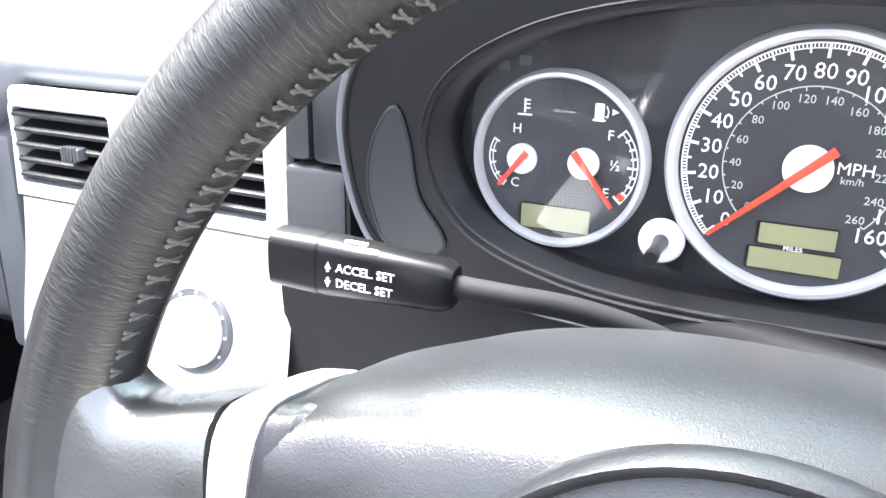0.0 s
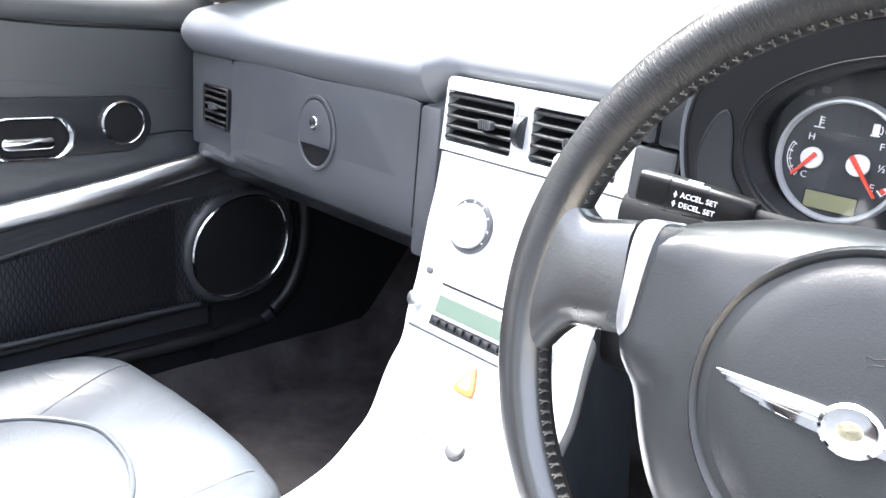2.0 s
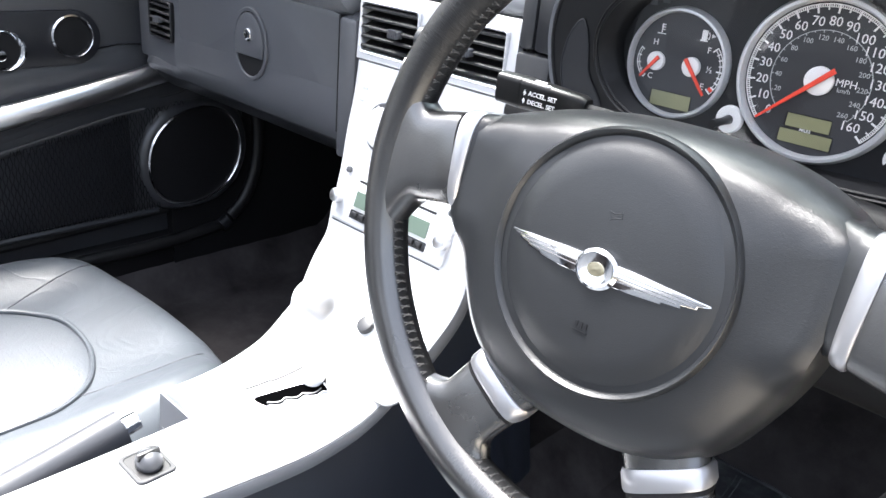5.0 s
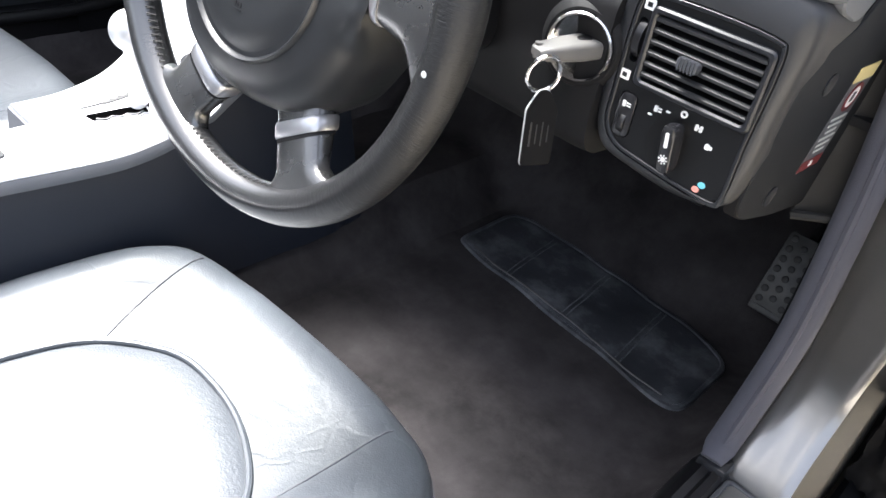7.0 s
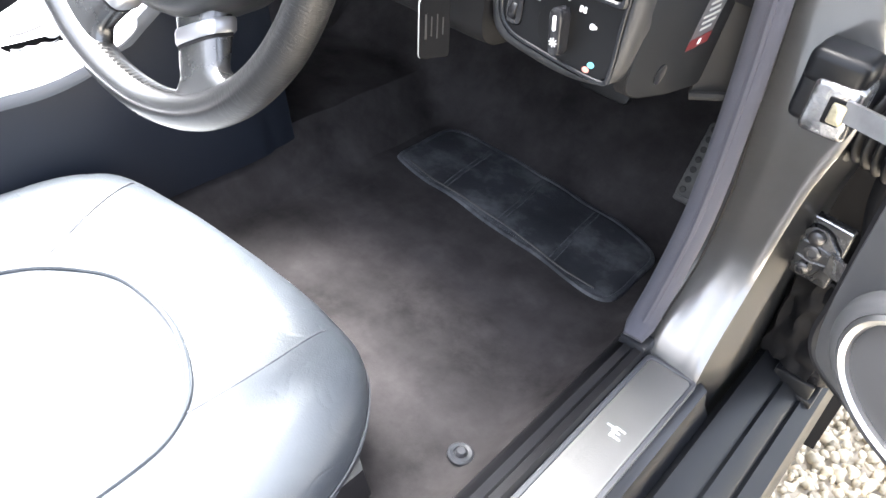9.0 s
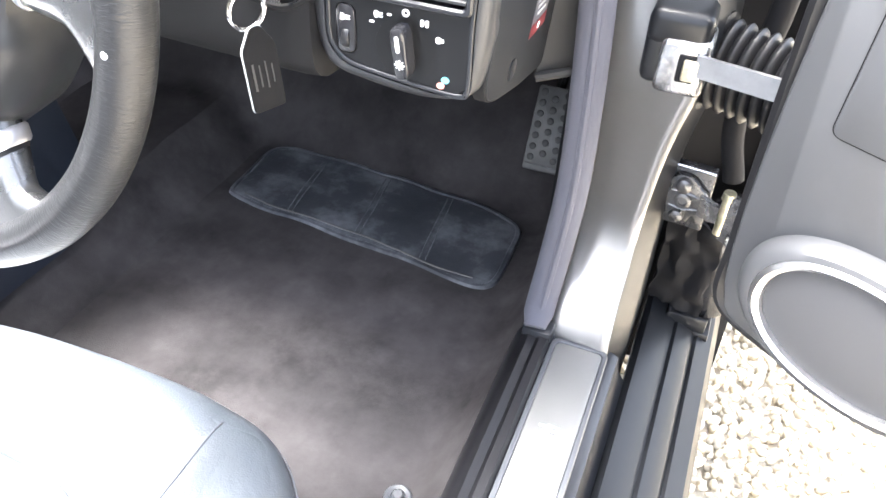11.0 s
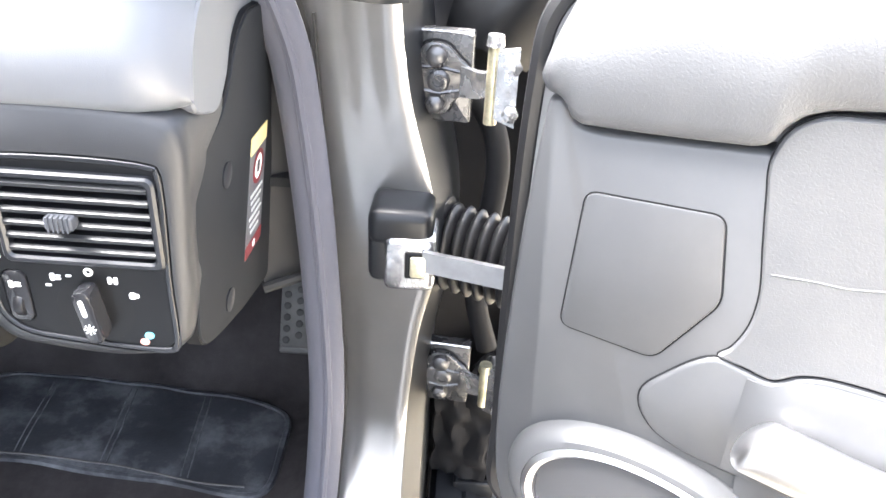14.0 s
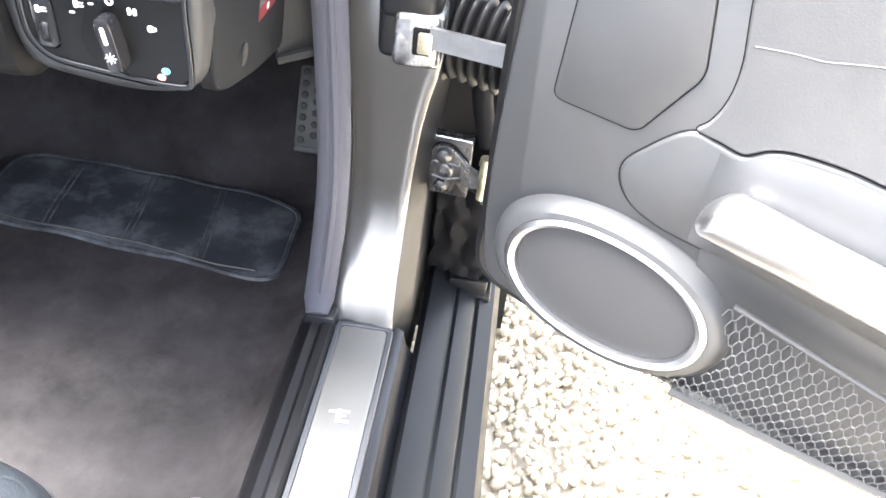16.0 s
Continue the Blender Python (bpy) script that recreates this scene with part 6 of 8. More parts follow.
def switches():
    fn = stack_at(-0.348, z=0.660)
    root = thing("hazard_switch", (-0.348, 0.292, 0.655), "orange-red triangular hazard switch", "switch")
    tri = crom([(0, 0.0165, 0), (0.003, 0.0125, 0), (0.0125, -0.0090, 0), (0.0115, -0.0120, 0), (0, -0.0125, 0), (-0.0115, -0.0120, 0), (-0.0125, -0.0090, 0), (-0.003, 0.0125, 0)], 48, True)
    tri = [(p.x, p.y) for p in tri]
    part("button", slab(tri, fn, -0.002, 0.005, 0.0015), M_ORANGE, root)
    part("triangle", slab([(a * 0.5, b * 0.5 - 0.001) for a, b in tri], fn, 0.003, 0.0056, 0.0004), M_WHITE, root, "white triangle")
    for k, (x, y, r, mt, lb) in enumerate(((-0.3125, 0.241, 0.0098, M_SMOOTH, "round dark grey switch"), (-0.4010, 0.240, 0.0092, M_SILVER, "round silver switch"))):
        fn = stack_at(x, y=y)
        t = thing("round_switch", fn(0, 0, 0), lb + " on the silver stack", "switch", "round switches")
        knob(fn, r, 0.007, mt, t, name="button")
        part("collar", lathe([(r * 1.25, -0.001), (r * 1.2, 0.0012), (r * 1.03, 0.0012), (r * 1.03, -0.001)], fn, 28), M_SILVER, t)
    # ashtray lid
    fn = stack_at(-0.262, y=0.206)
    t = thing("ashtray", fn(0, 0, 0), "silver ashtray lid with a round lock", "ashtray")
    lid = crom([(-0.052, 0.018, 0), (-0.045, 0.004, 0), (-0.022, -0.006, 0), (-0.012, -0.012, 0), (0.030, -0.014, 0), (0.040, -0.006, 0), (0.043, 0.020, 0), (0.030, 0.034, 0), (-0.04, 0.034, 0)], 50, True)
    part("lid", slab([(p.x, p.y) for p in lid], fn, -0.001, 0.0022, 0.001), M_SILVER, t)
    part("lid_gap", tube([fn(p.x, p.y, 0.0008) for p in grown_line(lid)], 0.0008, 5, closed=True), M_PANEL, t)
    part("lock", lathe([(0.0085, 0.001), (0.0085, 0.0042), (0.0068, 0.0048), (0.0062, 0.0036), (0.0001, 0.0036)], lambda u, v, w: fn(u + 0.020, v + 0.012, w), 28), M_SATIN, t)
    # window switch in its square well
    t = thing("window_switch", (-0.322, 0.0, 0.562), "dark rounded switch in a square console well", "switch")
    g = plane_fn((-0.322, -0.001, 0.5622), (1, 0.0, 0), (0, 1, 0))
    part("well", frame_ring(rrect(0.044, 0.036, 0.006), rrect(0.036, 0.028, 0.005), g, -0.004, 0.0012, 0.0006), M_SMOOTH, t)
    part("floor", slab(rrect(0.036, 0.028, 0.005), g, -0.004, 0.0006), M_BLACK, t)
    b = bmesh.new()
    bmesh.ops.create_uvsphere(b, u_segments=20, v_segments=12, radius=1)
    part("rocker", moved(b, Matrix.Translation(g(0.002, 0.001, 0.004)) @ Matrix.Diagonal((0.0135, 0.0115, 0.0105, 1))), M_PANEL, t)
    part("ridge", moved(box(-0.0022, 0.0022, -0.0105, 0.0105, -0.004, 0.0040, 0.0014), Matrix.Translation(g(0.002, 0.001, 0.0118))), M_SMOOTH, t)


switches()


def shifter():
    root = thing("gear_lever", (-0.325, 0.165, 0.575), "round silver gear knob over a notched selector gate", "gear lever")
    ys = sorted((q.y, q.z) for q in PLINE if 0.05 < q.y < 0.30 and q.z < 0.68)

    def on_top(x, y, w):
        a, b = next(((p, q) for p, q in zip(ys, ys[1:]) if y <= q[0]), ys[-2:])
        return Vector((x, y, a[1] + (b[1] - a[1]) * (y - a[0]) / (b[0] - a[0]) + w))
    # gate: a slot with scalloped finger notches, and a comb-edged indicator slot beside it
    k = [i / 60 for i in range(61)]
    far = lambda t: -0.3440 + 0.0355 * t - 0.003 * math.sin(math.pi * t)
    near = lambda t: far(t) + (0.0160 + 0.0045 * abs(math.cos(4 * math.pi * t))) * min(1.0, (0.02 + 14 * t)) ** 0.5 * min(1.0, (0.02 + 14 * (1 - t))) ** 0.5
    strip = lambda l, r, y0, y1, w: loft([[on_top(l(t), y0(t), -0.003), on_top(l(t), y0(t), w), on_top(r(t), y1(t), w), on_top(r(t), y1(t), -0.003)] for t in k])
    yf, yn = (lambda t: 0.1245 + 0.0600 * t), (lambda t: 0.1205 + 0.0585 * t)
    # Gate and indicator are flat dark strips that paint the slots' inner shade.
    part("gate", strip(far, near, yf, yn, 0.0012), M_HOLE, root, "notched selector gate, black for its inner shade")
    part("gate_lip", tube([on_top(near(t) + 0.0012, yn(t) - 0.0006, 0.0010) for t in k], 0.0011, 6), M_SILVER, root)
    part("gate_wall", tube([on_top(near(t) - 0.0035, yn(t) + 0.001, 0.0006) for t in k[6:54]], 0.0014, 6), M_PANEL, root, "grey wall of the gate with shade in its colour")
    ya = lambda t: 0.1255 + 0.0560 * t
    al = lambda t: -0.3635 + 0.0175 * t - 0.0030 * (t > 0.42) * (math.sin(11 * math.pi * t) > 0.2)
    ar = lambda t: -0.3615 + 0.0195 * t + 0.0022 * (t > 0.42)
    part("indicator", strip(al, ar, ya, ya, 0.0012), M_RUBBER, root, "dark gear indicator strip")
    part("lever", tube([(-0.3170, 0.176, 0.580), (-0.3125, 0.172, 0.620), (-0.3085, 0.1685, 0.660)], [0.0115, 0.0080, 0.0105], 18), M_LEVER, root, "silver lever, paled to look brightly lit")
    b = bmesh.new()
    bmesh.ops.create_uvsphere(b, u_segments=32, v_segments=20, radius=0.0225)
    part("knob", moved(b, Matrix.Translation((-0.3077, 0.1677, 0.6743)) @ Matrix.Diagonal((1, 1, 1.04, 1))), M_SILVER, root, "round satin silver knob")


shifter()


def handbrake():
    root = thing("handbrake", (-0.415, -0.1, 0.47), "dark handbrake lever with a chrome release button", "handbrake")
    path = crom([(-0.425, -0.36, 0.475), (-0.424, -0.20, 0.492), (-0.422, -0.06, 0.515), (-0.420, 0.022, 0.533)], 20)
    part("lever", tube(path, [0.012 + 0.006 * (i > 8) for i in range(20)], 14, flat=1.15), M_PANEL, root)
    part("button", tube([path[-1], path[-1] + Vector((0.001, 0.016, 0.004))], [0.0100, 0.0092], 16), M_CHROME, root, "chrome release button")


handbrake()

# ---- seats ----
def seat():
    root = thing("driver_seat", (0.015, -0.15, 0.30), "slate grey leather driver's seat with stitched seams", "car seat", "front seats")
    SX = 0.012

    def outline(t):
        """Edge of the cushion, seen from above, for an angle t; 90 degrees is the front."""
        c, s = math.cos(t), math.sin(t)
        a = 0.282
        x = SX + a * math.copysign(abs(c) ** 0.62, c)
        y = -0.12 + (0.332 if s > 0 else 0.36) * math.copysign(abs(s) ** 0.55, s)
        return x, y

    def crown(x, y):
        """Height of the top of the cushion."""
        u, v = (x - SX) / 0.282, (y + 0.12) / 0.332
        z = 0.432 + 0.016 * abs(u) ** 3 + 0.018 * max(0.0, v) ** 2 - 0.030 * max(0.0, -v)
        bol = math.exp(-((abs(u) - 0.74) / 0.16) ** 2) * 0.026
        return z + bol * (1 - 0.3 * max(0, v)) + 0.0018 * noise.noise((x * 11, y * 11, 2)) + 0.0012 * noise.noise((x * 31, y * 19, 5))
    n, rings = 96, []
    cx, cy = SX, -0.12
    levels = [(0.02, 0), (0.15, 0), (0.3, 0), (0.45, 0), (0.58, 0), (0.68, 0), (0.76, 0), (0.83, 0), (0.88, 0.002), (0.92, 0.007), (0.955, 0.015), (0.98, 0.027), (0.995, 0.045), (1.0, 0.068), (0.992, 0.085), (0.970, 0.110), (0.955, 0.125)]
    for k, drop in levels:
        ring = []
        for i in range(n):
            t = 2 * math.pi * i / n
            x, y = outline(t)
            x, y = cx + (x - cx) * k, cy + (y - cy) * k
            ring.append((x, y, crown(x, y) - drop))
        rings.append(ring)
    part("cushion", loft(rings), M_SEAT, root, "slate leather cushion with raised side bolsters")
    # centre panel inside the piping
    ctl = [(-0.150, -0.40), (-0.150, -0.18), (-0.143, -0.05), (-0.120, 0.015), (-0.06, 0.064), (0.0, 0.072), (0.06, 0.062), (0.125, 0.028), (0.158, -0.02), (0.170, -0.10), (0.168, -0.40)]
    line = crom([(x + 0.006, y, 0) for x, y in ctl], 80)

    def lift(x, y, d):
        return (x, y, crown(x, y) + d)
    part("piping", tube([lift(p.x, p.y, 0.0022) for p in line], 0.0036, 8), M_SEAT, root, "raised leather piping")
    mid = Vector((0.014, -0.2, 0))
    rr = []
    for k, d in ((0.985, 0.0005), (0.95, 0.0040), (0.88, 0.0065), (0.7, 0.0080), (0.4, 0.0085), (0.05, 0.0085)):
        rr.append([lift(mid.x + (p.x - mid.x) * k, mid.y + (p.y - mid.y) * k, d + 0.0014 * noise.noise((p.x * k * 25, p.y * k * 25, 3))) for p in line])
    part("seat_panel", loft(rr, closed=False), M_SEATMID, root, "soft creased leather centre panel")

    def seam(pts, name="seam"):
        l = crom([(x, y, 0) for x, y in pts], 30)
        path = []
        for p in l:
            # follow the cushion over its front edge
            u = Vector((p.x, p.y))
            z = crown(p.x, p.y)
            e = max(abs((p.x - SX) / 0.282) ** 3.2 + max(0, (p.y + 0.12) / 0.332) ** 3.6, 0)
            k = e ** (1 / 3.4)
            dr = interp(k, [(0.0, 0.0), (0.83, 0.0), (0.88, 0.002), (0.92, 0.007), (0.955, 0.016), (0.98, 0.030), (1.0, 0.05)])[0]
            path.append((p.x, p.y, z - dr + 0.0004))
        part(name, tube(path, 0.0011, 6), M_STITCH2, root)
    seam([(-0.114, 0.015), (-0.135, 0.06), (-0.152, 0.11), (-0.166, 0.165)])
    seam([(0.150, 0.01), (0.156, 0.06), (0.160, 0.12), (0.162, 0.168)])
    for k, dz in ((0.996, 0.056), (0.997, 0.063)):
        pts = []
        for q in range(40):
            a = radians(58 - 96 * q / 39)
            x, y = outline(a)
            x, y = cx + (x - cx) * 1.0015, cy + (y - cy) * 1.0015
            pts.append((x, y, crown(cx + (x - cx) * k, cy + (y - cy) * k) - dz))
        part("flank_seam", tube(pts, 0.0011, 6), M_STITCH2, root, "twin stitched seam along the flank")
    # plastic seat base and front skirt
    part("base", box(-0.235, 0.258, -0.42, 0.13, 0.306, 0.352, 0.014, 3), M_MATTBLACK, root, "black plastic seat base")
    part("side_cover", loft([[(0.255, y, z) for y, z in ((-0.42, 0.31), (0.10, 0.31), (0.135, 0.34), (0.12, 0.40), (-0.42, 0.42))], [(0.282, y, z) for y, z in ((-0.42, 0.315), (0.09, 0.315), (0.12, 0.34), (0.105, 0.395), (-0.42, 0.41))]]), M_SMOOTH, root, "dark side cover")
    # backrest, leaning back
    bo = crom([(-0.24, 0.0, 0), (-0.27, 0.15, 0), (-0.265, 0.35, 0), (-0.20, 0.56, 0), (-0.13, 0.66, 0), (-0.11, 0.80, 0), (0.11, 0.80, 0), (0.13, 0.66, 0), (0.20, 0.56, 0), (0.265, 0.35, 0), (0.27, 0.15, 0), (0.24, 0.0, 0)], 72, True)
    bf = plane_fn((SX, -0.47, 0.42), (1, 0, 0), (0, -0.36, 0.93))
    part("backrest", slab([(p.x, p.y) for p in bo], lambda u, v, w: bf(u, v, w + 0.03 * (abs(u) / 0.27) ** 2), -0.07, 0.035, 0.03), M_SEAT, root, "slate leather backrest")
    return root


M_STITCH2 = material("dark_seam", (0.1, 0.104, 0.116), 0.8, mottle=0.2)
ds = seat()
ps = copy_thing(ds, Matrix.Translation((-0.745, -0.105, 0.315)))
ps.name = "passenger_seat"
tagged(ps, "slate grey leather passenger seat, empty", "car seat", "front seats")

# ---- doors ----
def door(m, name, label, driver):
    """A car door with its trim. m(u, n, z): u backwards along the door, n into the cabin, z up."""
    root = thing(name, m(0.3, 0, 0.55), label, "car door", "doors")
    L = 1.05
    LOW = 0.0 if driver else 0.075
    base_m = m
    m = lambda u, n, z: base_m(u, n, z - LOW * max(0.0, min(1.0, (0.66 - z) / 0.11)))

    F = lambda u, v, w: Vector(m(u, w, v))
    # shell: outer skin and edge
    edge = [(0.005, 0.56), (0.000, 0.62), (0.000, 0.90), (0.006, 0.945), (0.030, 0.975), (0.085, 1.008), (0.20, 1.016), (L, 1.02), (L + 0.02, 0.95), (L, 0.60), (L - 0.1, 0.545), (0.20, 0.535), (0.05, 0.545)]
    el = crom([(a, b, 0) for a, b in edge], 120, True)
    DROP = 0.0 if driver else 0.033
    eo = [(p.x, p.y - DROP * max(0.0, min(1.0, (p.y - 0.93) / 0.05))) for p in el]
    part("outer_skin", loft([[F(u, v, -0.115 - 0.02 * (v - 0.5)) for u, v in grown(eo, -0.02)], [F(u, v, -0.11) for u, v in eo], [F(u, v, -0.018) for u, v in eo], [F(u, v, -0.012) for u, v in grown(eo, -0.004)]]), M_PAINT, root, "graphite painted door shell")
    # rubber round the door's edge
    rub = [F(u, v, -0.016) for u, v in grown(eo, 0.002)]
    part("edge_seal", tube(rub, 0.0075, 8, closed=True), M_RUBBER, root, "black rubber edge seal")
    # lower trim with rounded front edge
    tr = [(0.010, 0.57), (0.010, 0.892), (0.013, 0.902), (0.021, 0.904), (0.0265, 0.899), (0.031, 0.892), (0.040, 0.889), (0.095, 0.8935), (0.15, 0.899), (L - 0.03, 0.905), (L - 0.02, 0.62), (L - 0.12, 0.556), (0.30, 0.548), (0.205, 0.545), (0.10, 0.550), (0.035, 0.556)]
    tl = crom([(a, b, 0) for a, b in tr], 140, True)
    to = [(p.x, p.y) for p in tl]
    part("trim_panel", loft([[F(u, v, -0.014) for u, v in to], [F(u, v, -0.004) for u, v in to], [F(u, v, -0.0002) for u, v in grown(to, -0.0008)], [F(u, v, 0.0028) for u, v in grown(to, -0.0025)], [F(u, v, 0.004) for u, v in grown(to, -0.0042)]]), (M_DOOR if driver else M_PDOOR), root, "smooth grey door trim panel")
    # upper pad, with its step over the insert
    bot = [(0.007, 0.9075), (0.020, 0.9055), (0.0255, 0.902), (0.029, 0.8935), (0.036, 0.8905), (0.060, 0.892), (0.0945, 0.895), (0.130, 0.8990), (0.1380, 0.902), (0.1425, 0.912), (0.150, 0.9205), (0.162, 0.9260), (0.185, 0.9300), (L, 0.945)]
    top = [(0.007, 0.930), (0.0105, 0.944), (0.0205, 0.966), (0.0346, 0.985), (0.0457, 0.994), (0.062, 1.005), (0.076, 1.0135), (0.090, 1.0165), (0.145, 1.018), (L, 1.024)]
    us = [0.007 + 0.193 * (i / 60) for i in range(61)] + [0.25, 0.4, 0.6, 0.8, L]
    lin = lambda x, tab: next((a[1] + (b[1] - a[1]) * (x - a[0]) / (b[0] - a[0]) for a, b in zip(tab, tab[1:]) if x <= b[0]), tab[-1][1])
    prof = [(0.0, -0.012), (0.0, 0.002), (0.012, 0.0075), (0.035, 0.0105), (0.10, 0.0125), (0.22, 0.0150), (0.38, 0.0160), (0.52, 0.0130), (0.66, 0.0075), (0.80, 0.0000), (0.91, -0.009), (0.98, -0.019), (1.0, -0.032)]
    rows = []
    for u in us:
        b, t = lin(u, bot), lin(u, top) - DROP
        edge = max(0.0, 1 - (u - 0.007) / 0.012)
        rows.append([F(u, b + (t - b) * k, w - 0.012 * edge * edge) for k, w in prof])
    part("upper_pad", loft(rows, closed=False), (M_SEATDOOR if driver else M_PDOOR), root, "grained grey upper door pad")
    part("window_seal", tube([F(0.09 + (L - 0.09) * t, 1.012 + 0.004 * t - DROP, -0.036) for t in [i / 12 for i in range(13)]], 0.008, 8), M_RUBBER, root, "black rubber window seal")
    # five-sided cover
    po = rounded([(0.0435, 0.8500), (0.1255, 0.8560), (0.1350, 0.8000), (0.1035, 0.7470), (0.0390, 0.7500)], 0.0085, 7)
    part("cover_gap", frame_ring(grown(po, 0.0006), grown(po, -0.0012), F, 0.0, 0.0043, 0.0001), M_MATTBLACK, root)
    part("cover", slab(grown(po, -0.0004), F, 0.0, 0.0056, 0.0014), (M_DOOR if driver else M_PDOOR), root, "flat five-sided blanking cover")
    # leather insert behind the trim's front part
    edge_line = [(0.80, 0.735), (0.60, 0.745), (0.40, 0.7585), (0.255, 0.7715), (0.234, 0.7735), (0.2005, 0.7720), (0.187, 0.7678), (0.1736, 0.7592), (0.1575, 0.7614)]
    ins = crom([(0.1430, 0.872, 0), (0.1400, 0.893, 0), (0.1445, 0.910, 0), (0.152, 0.9180, 0), (0.164, 0.9235, 0), (0.40, 0.930, 0), (L - 0.04, 0.940, 0), (L - 0.04, 0.735, 0)] + [(u, v + 0.0006, 0) for u, v in edge_line] + [(0.1405, 0.7648, 0), (0.1465, 0.7730, 0), (0.1525, 0.790, 0), (0.1535, 0.8125, 0), (0.1478, 0.8450, 0)], 190, True)
    io = [(p.x, p.y) for p in ins]
    part("insert_joint", tube([F(u, v, 0.0036) for u, v in grown(io, 0.0003)], 0.0009, 6, closed=True), M_MATTBLACK, root)
    part("insert", loft([[F(u, v, 0.0) for u, v in io], [F(u, v, 0.0045) for u, v in io], [F(u, v, 0.0061) for u, v in grown(io, -0.0008)], [F(u, v, 0.0069) for u, v in grown(io, -0.0018)]]), (M_SEATDOOR if driver else M_PDOOR), root, "grey leather door insert")
    sm = crom([(0.1565, 0.8290, 0), (0.1774, 0.8316, 0), (0.1954, 0.8329, 0), (0.2248, 0.8396, 0), (0.30, 0.846, 0), (0.6, 0.86, 0)], 40)
    part("insert_seam", tube([F(p.x, p.y, 0.0065) for p in sm], 0.0008, 6), (M_SEATDOOR if driver else M_PDOOR), root)
    # armrest: a flat front lobe that swells out behind the handle
    lobe = crom([(0.1388, 0.7628, 0), (0.112, 0.7380, 0), (0.1005, 0.7205, 0), (0.1020, 0.7065, 0), (0.113, 0.6925, 0), (0.132, 0.6840, 0), (0.158, 0.6800, 0), (0.185, 0.6780, 0), (0.45, 0.640, 0), (0.80, 0.600, 0)] + [(u, v - 0.0006, 0) for u, v in edge_line], 150, True)
    lo = [(p.x, p.y) for p in lobe]
    part("armrest_joint", tube([F(u, v, 0.0038) for u, v in grown(lo, 0.0003)], 0.0010, 6, closed=True), M_MATTBLACK, root)
    part("armrest", loft([[F(u, v, 0.0) for u, v in lo], [F(u, v, 0.0048) for u, v in lo], [F(u, v, 0.0066) for u, v in grown(lo, -0.0012)], [F(u, v, 0.0074) for u, v in grown(lo, -0.003)]]), (M_DOOR if driver else M_PDOOR), root, "grey moulded armrest")

    def swell(a, b):
        u = 0.160 + 0.60 * a ** 1.6
        rise = max(0.0, min(1.0, (u - 0.160) / 0.036))
        rise = rise * rise * (3 - 2 * rise)
        t, f = lin(u, edge_line[::-1]) - 0.0040, 0.679 - 0.145 * max(0.0, u - 0.185) + 0.004
        return F(u, f + (t - f) * b, 0.0060 + 0.009 * rise * (1 - abs(2 * b - 1) ** 3))
    part("armrest_swell", sheet(swell, 40, 20, -0.002), (M_DOOR if driver else M_PDOOR), root, "swelling of the armrest behind the handle")
    # silver grab handle with an obliquely rounded end
    hp = [Vector((0.171 + 0.55 * t, 0.7345 - 0.094 * t, 0.040 + 0.020 * math.sin(math.pi * min(1, t * 1.4)))) if not driver else Vector((0.178 + 0.55 * t, 0.7285 - 0.0525 * t, 0.031 + 0.006 * math.sin(math.pi * min(1, t * 1.4)))) for t in [i / 24 for i in range(25)]]
    section = [(0.0165 * math.cos(a), 0.0180 * math.sin(a)) for a in (2 * math.pi * j / 22 for j in range(22))]
    rings = []
    for q in (1.5, 1.3, 1.1, 0.9, 0.7, 0.5, 0.3, 0.15):
        rings.append([F(hp[0].x - 0.0125 * math.sin(q) + 0.42 * b * math.cos(q), hp[0].y + b * math.cos(q), hp[0].z + a * math.cos(q)) for a, b in section])
    for i, q in enumerate(hp):
        rings.append([F(q.x + (0.42 * b if i < 2 else 0.0), q.y + b, q.z + a) for a, b in section])
    part("grab_handle", loft(rings), M_SATIN, root, "satin silver grab handle")
    part("handle_grip", loft([[F(q.x + 0.004, q.y - 0.0085 + b, q.z - 0.009 + a) for a, b in [(0.0165 * math.cos(2 * math.pi * j / 12), 0.015 * math.sin(2 * math.pi * j / 12)) for j in range(12)]] for q in hp[1:]]), (M_DOOR if driver else M_PDOOR), root)
    # speaker
    tilt = radians(-7) if driver else radians(-5)
    su, sv = 0.1165, 0.613
    if not driver:
        su, sv = 0.112, 0.605
    A, B = (0.0815, 0.0535) if driver else (0.092, 0.052)
    ring = lambda k, w: [F(u, v, w) for u, v in oval(A * k + 0.0, B * k, 64, tilt, su, sv, 2.15)]
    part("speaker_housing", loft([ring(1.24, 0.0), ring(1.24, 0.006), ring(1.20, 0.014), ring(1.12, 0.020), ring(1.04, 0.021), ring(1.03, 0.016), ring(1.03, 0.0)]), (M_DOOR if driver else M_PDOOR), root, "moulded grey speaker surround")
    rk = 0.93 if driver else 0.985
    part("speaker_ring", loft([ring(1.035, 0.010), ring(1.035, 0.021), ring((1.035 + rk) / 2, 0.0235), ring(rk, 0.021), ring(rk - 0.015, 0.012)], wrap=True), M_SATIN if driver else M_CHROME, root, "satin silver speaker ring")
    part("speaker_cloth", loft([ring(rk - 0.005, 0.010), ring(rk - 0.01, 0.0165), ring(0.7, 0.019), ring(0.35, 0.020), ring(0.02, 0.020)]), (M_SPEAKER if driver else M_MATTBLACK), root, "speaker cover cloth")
    # net pocket: strands with a welted edge
    def net_w(u, v):
        return 0.016 + 0.010 * math.sin(math.pi * max(0.0, min(1.0, (v - 0.55) / 0.12)))
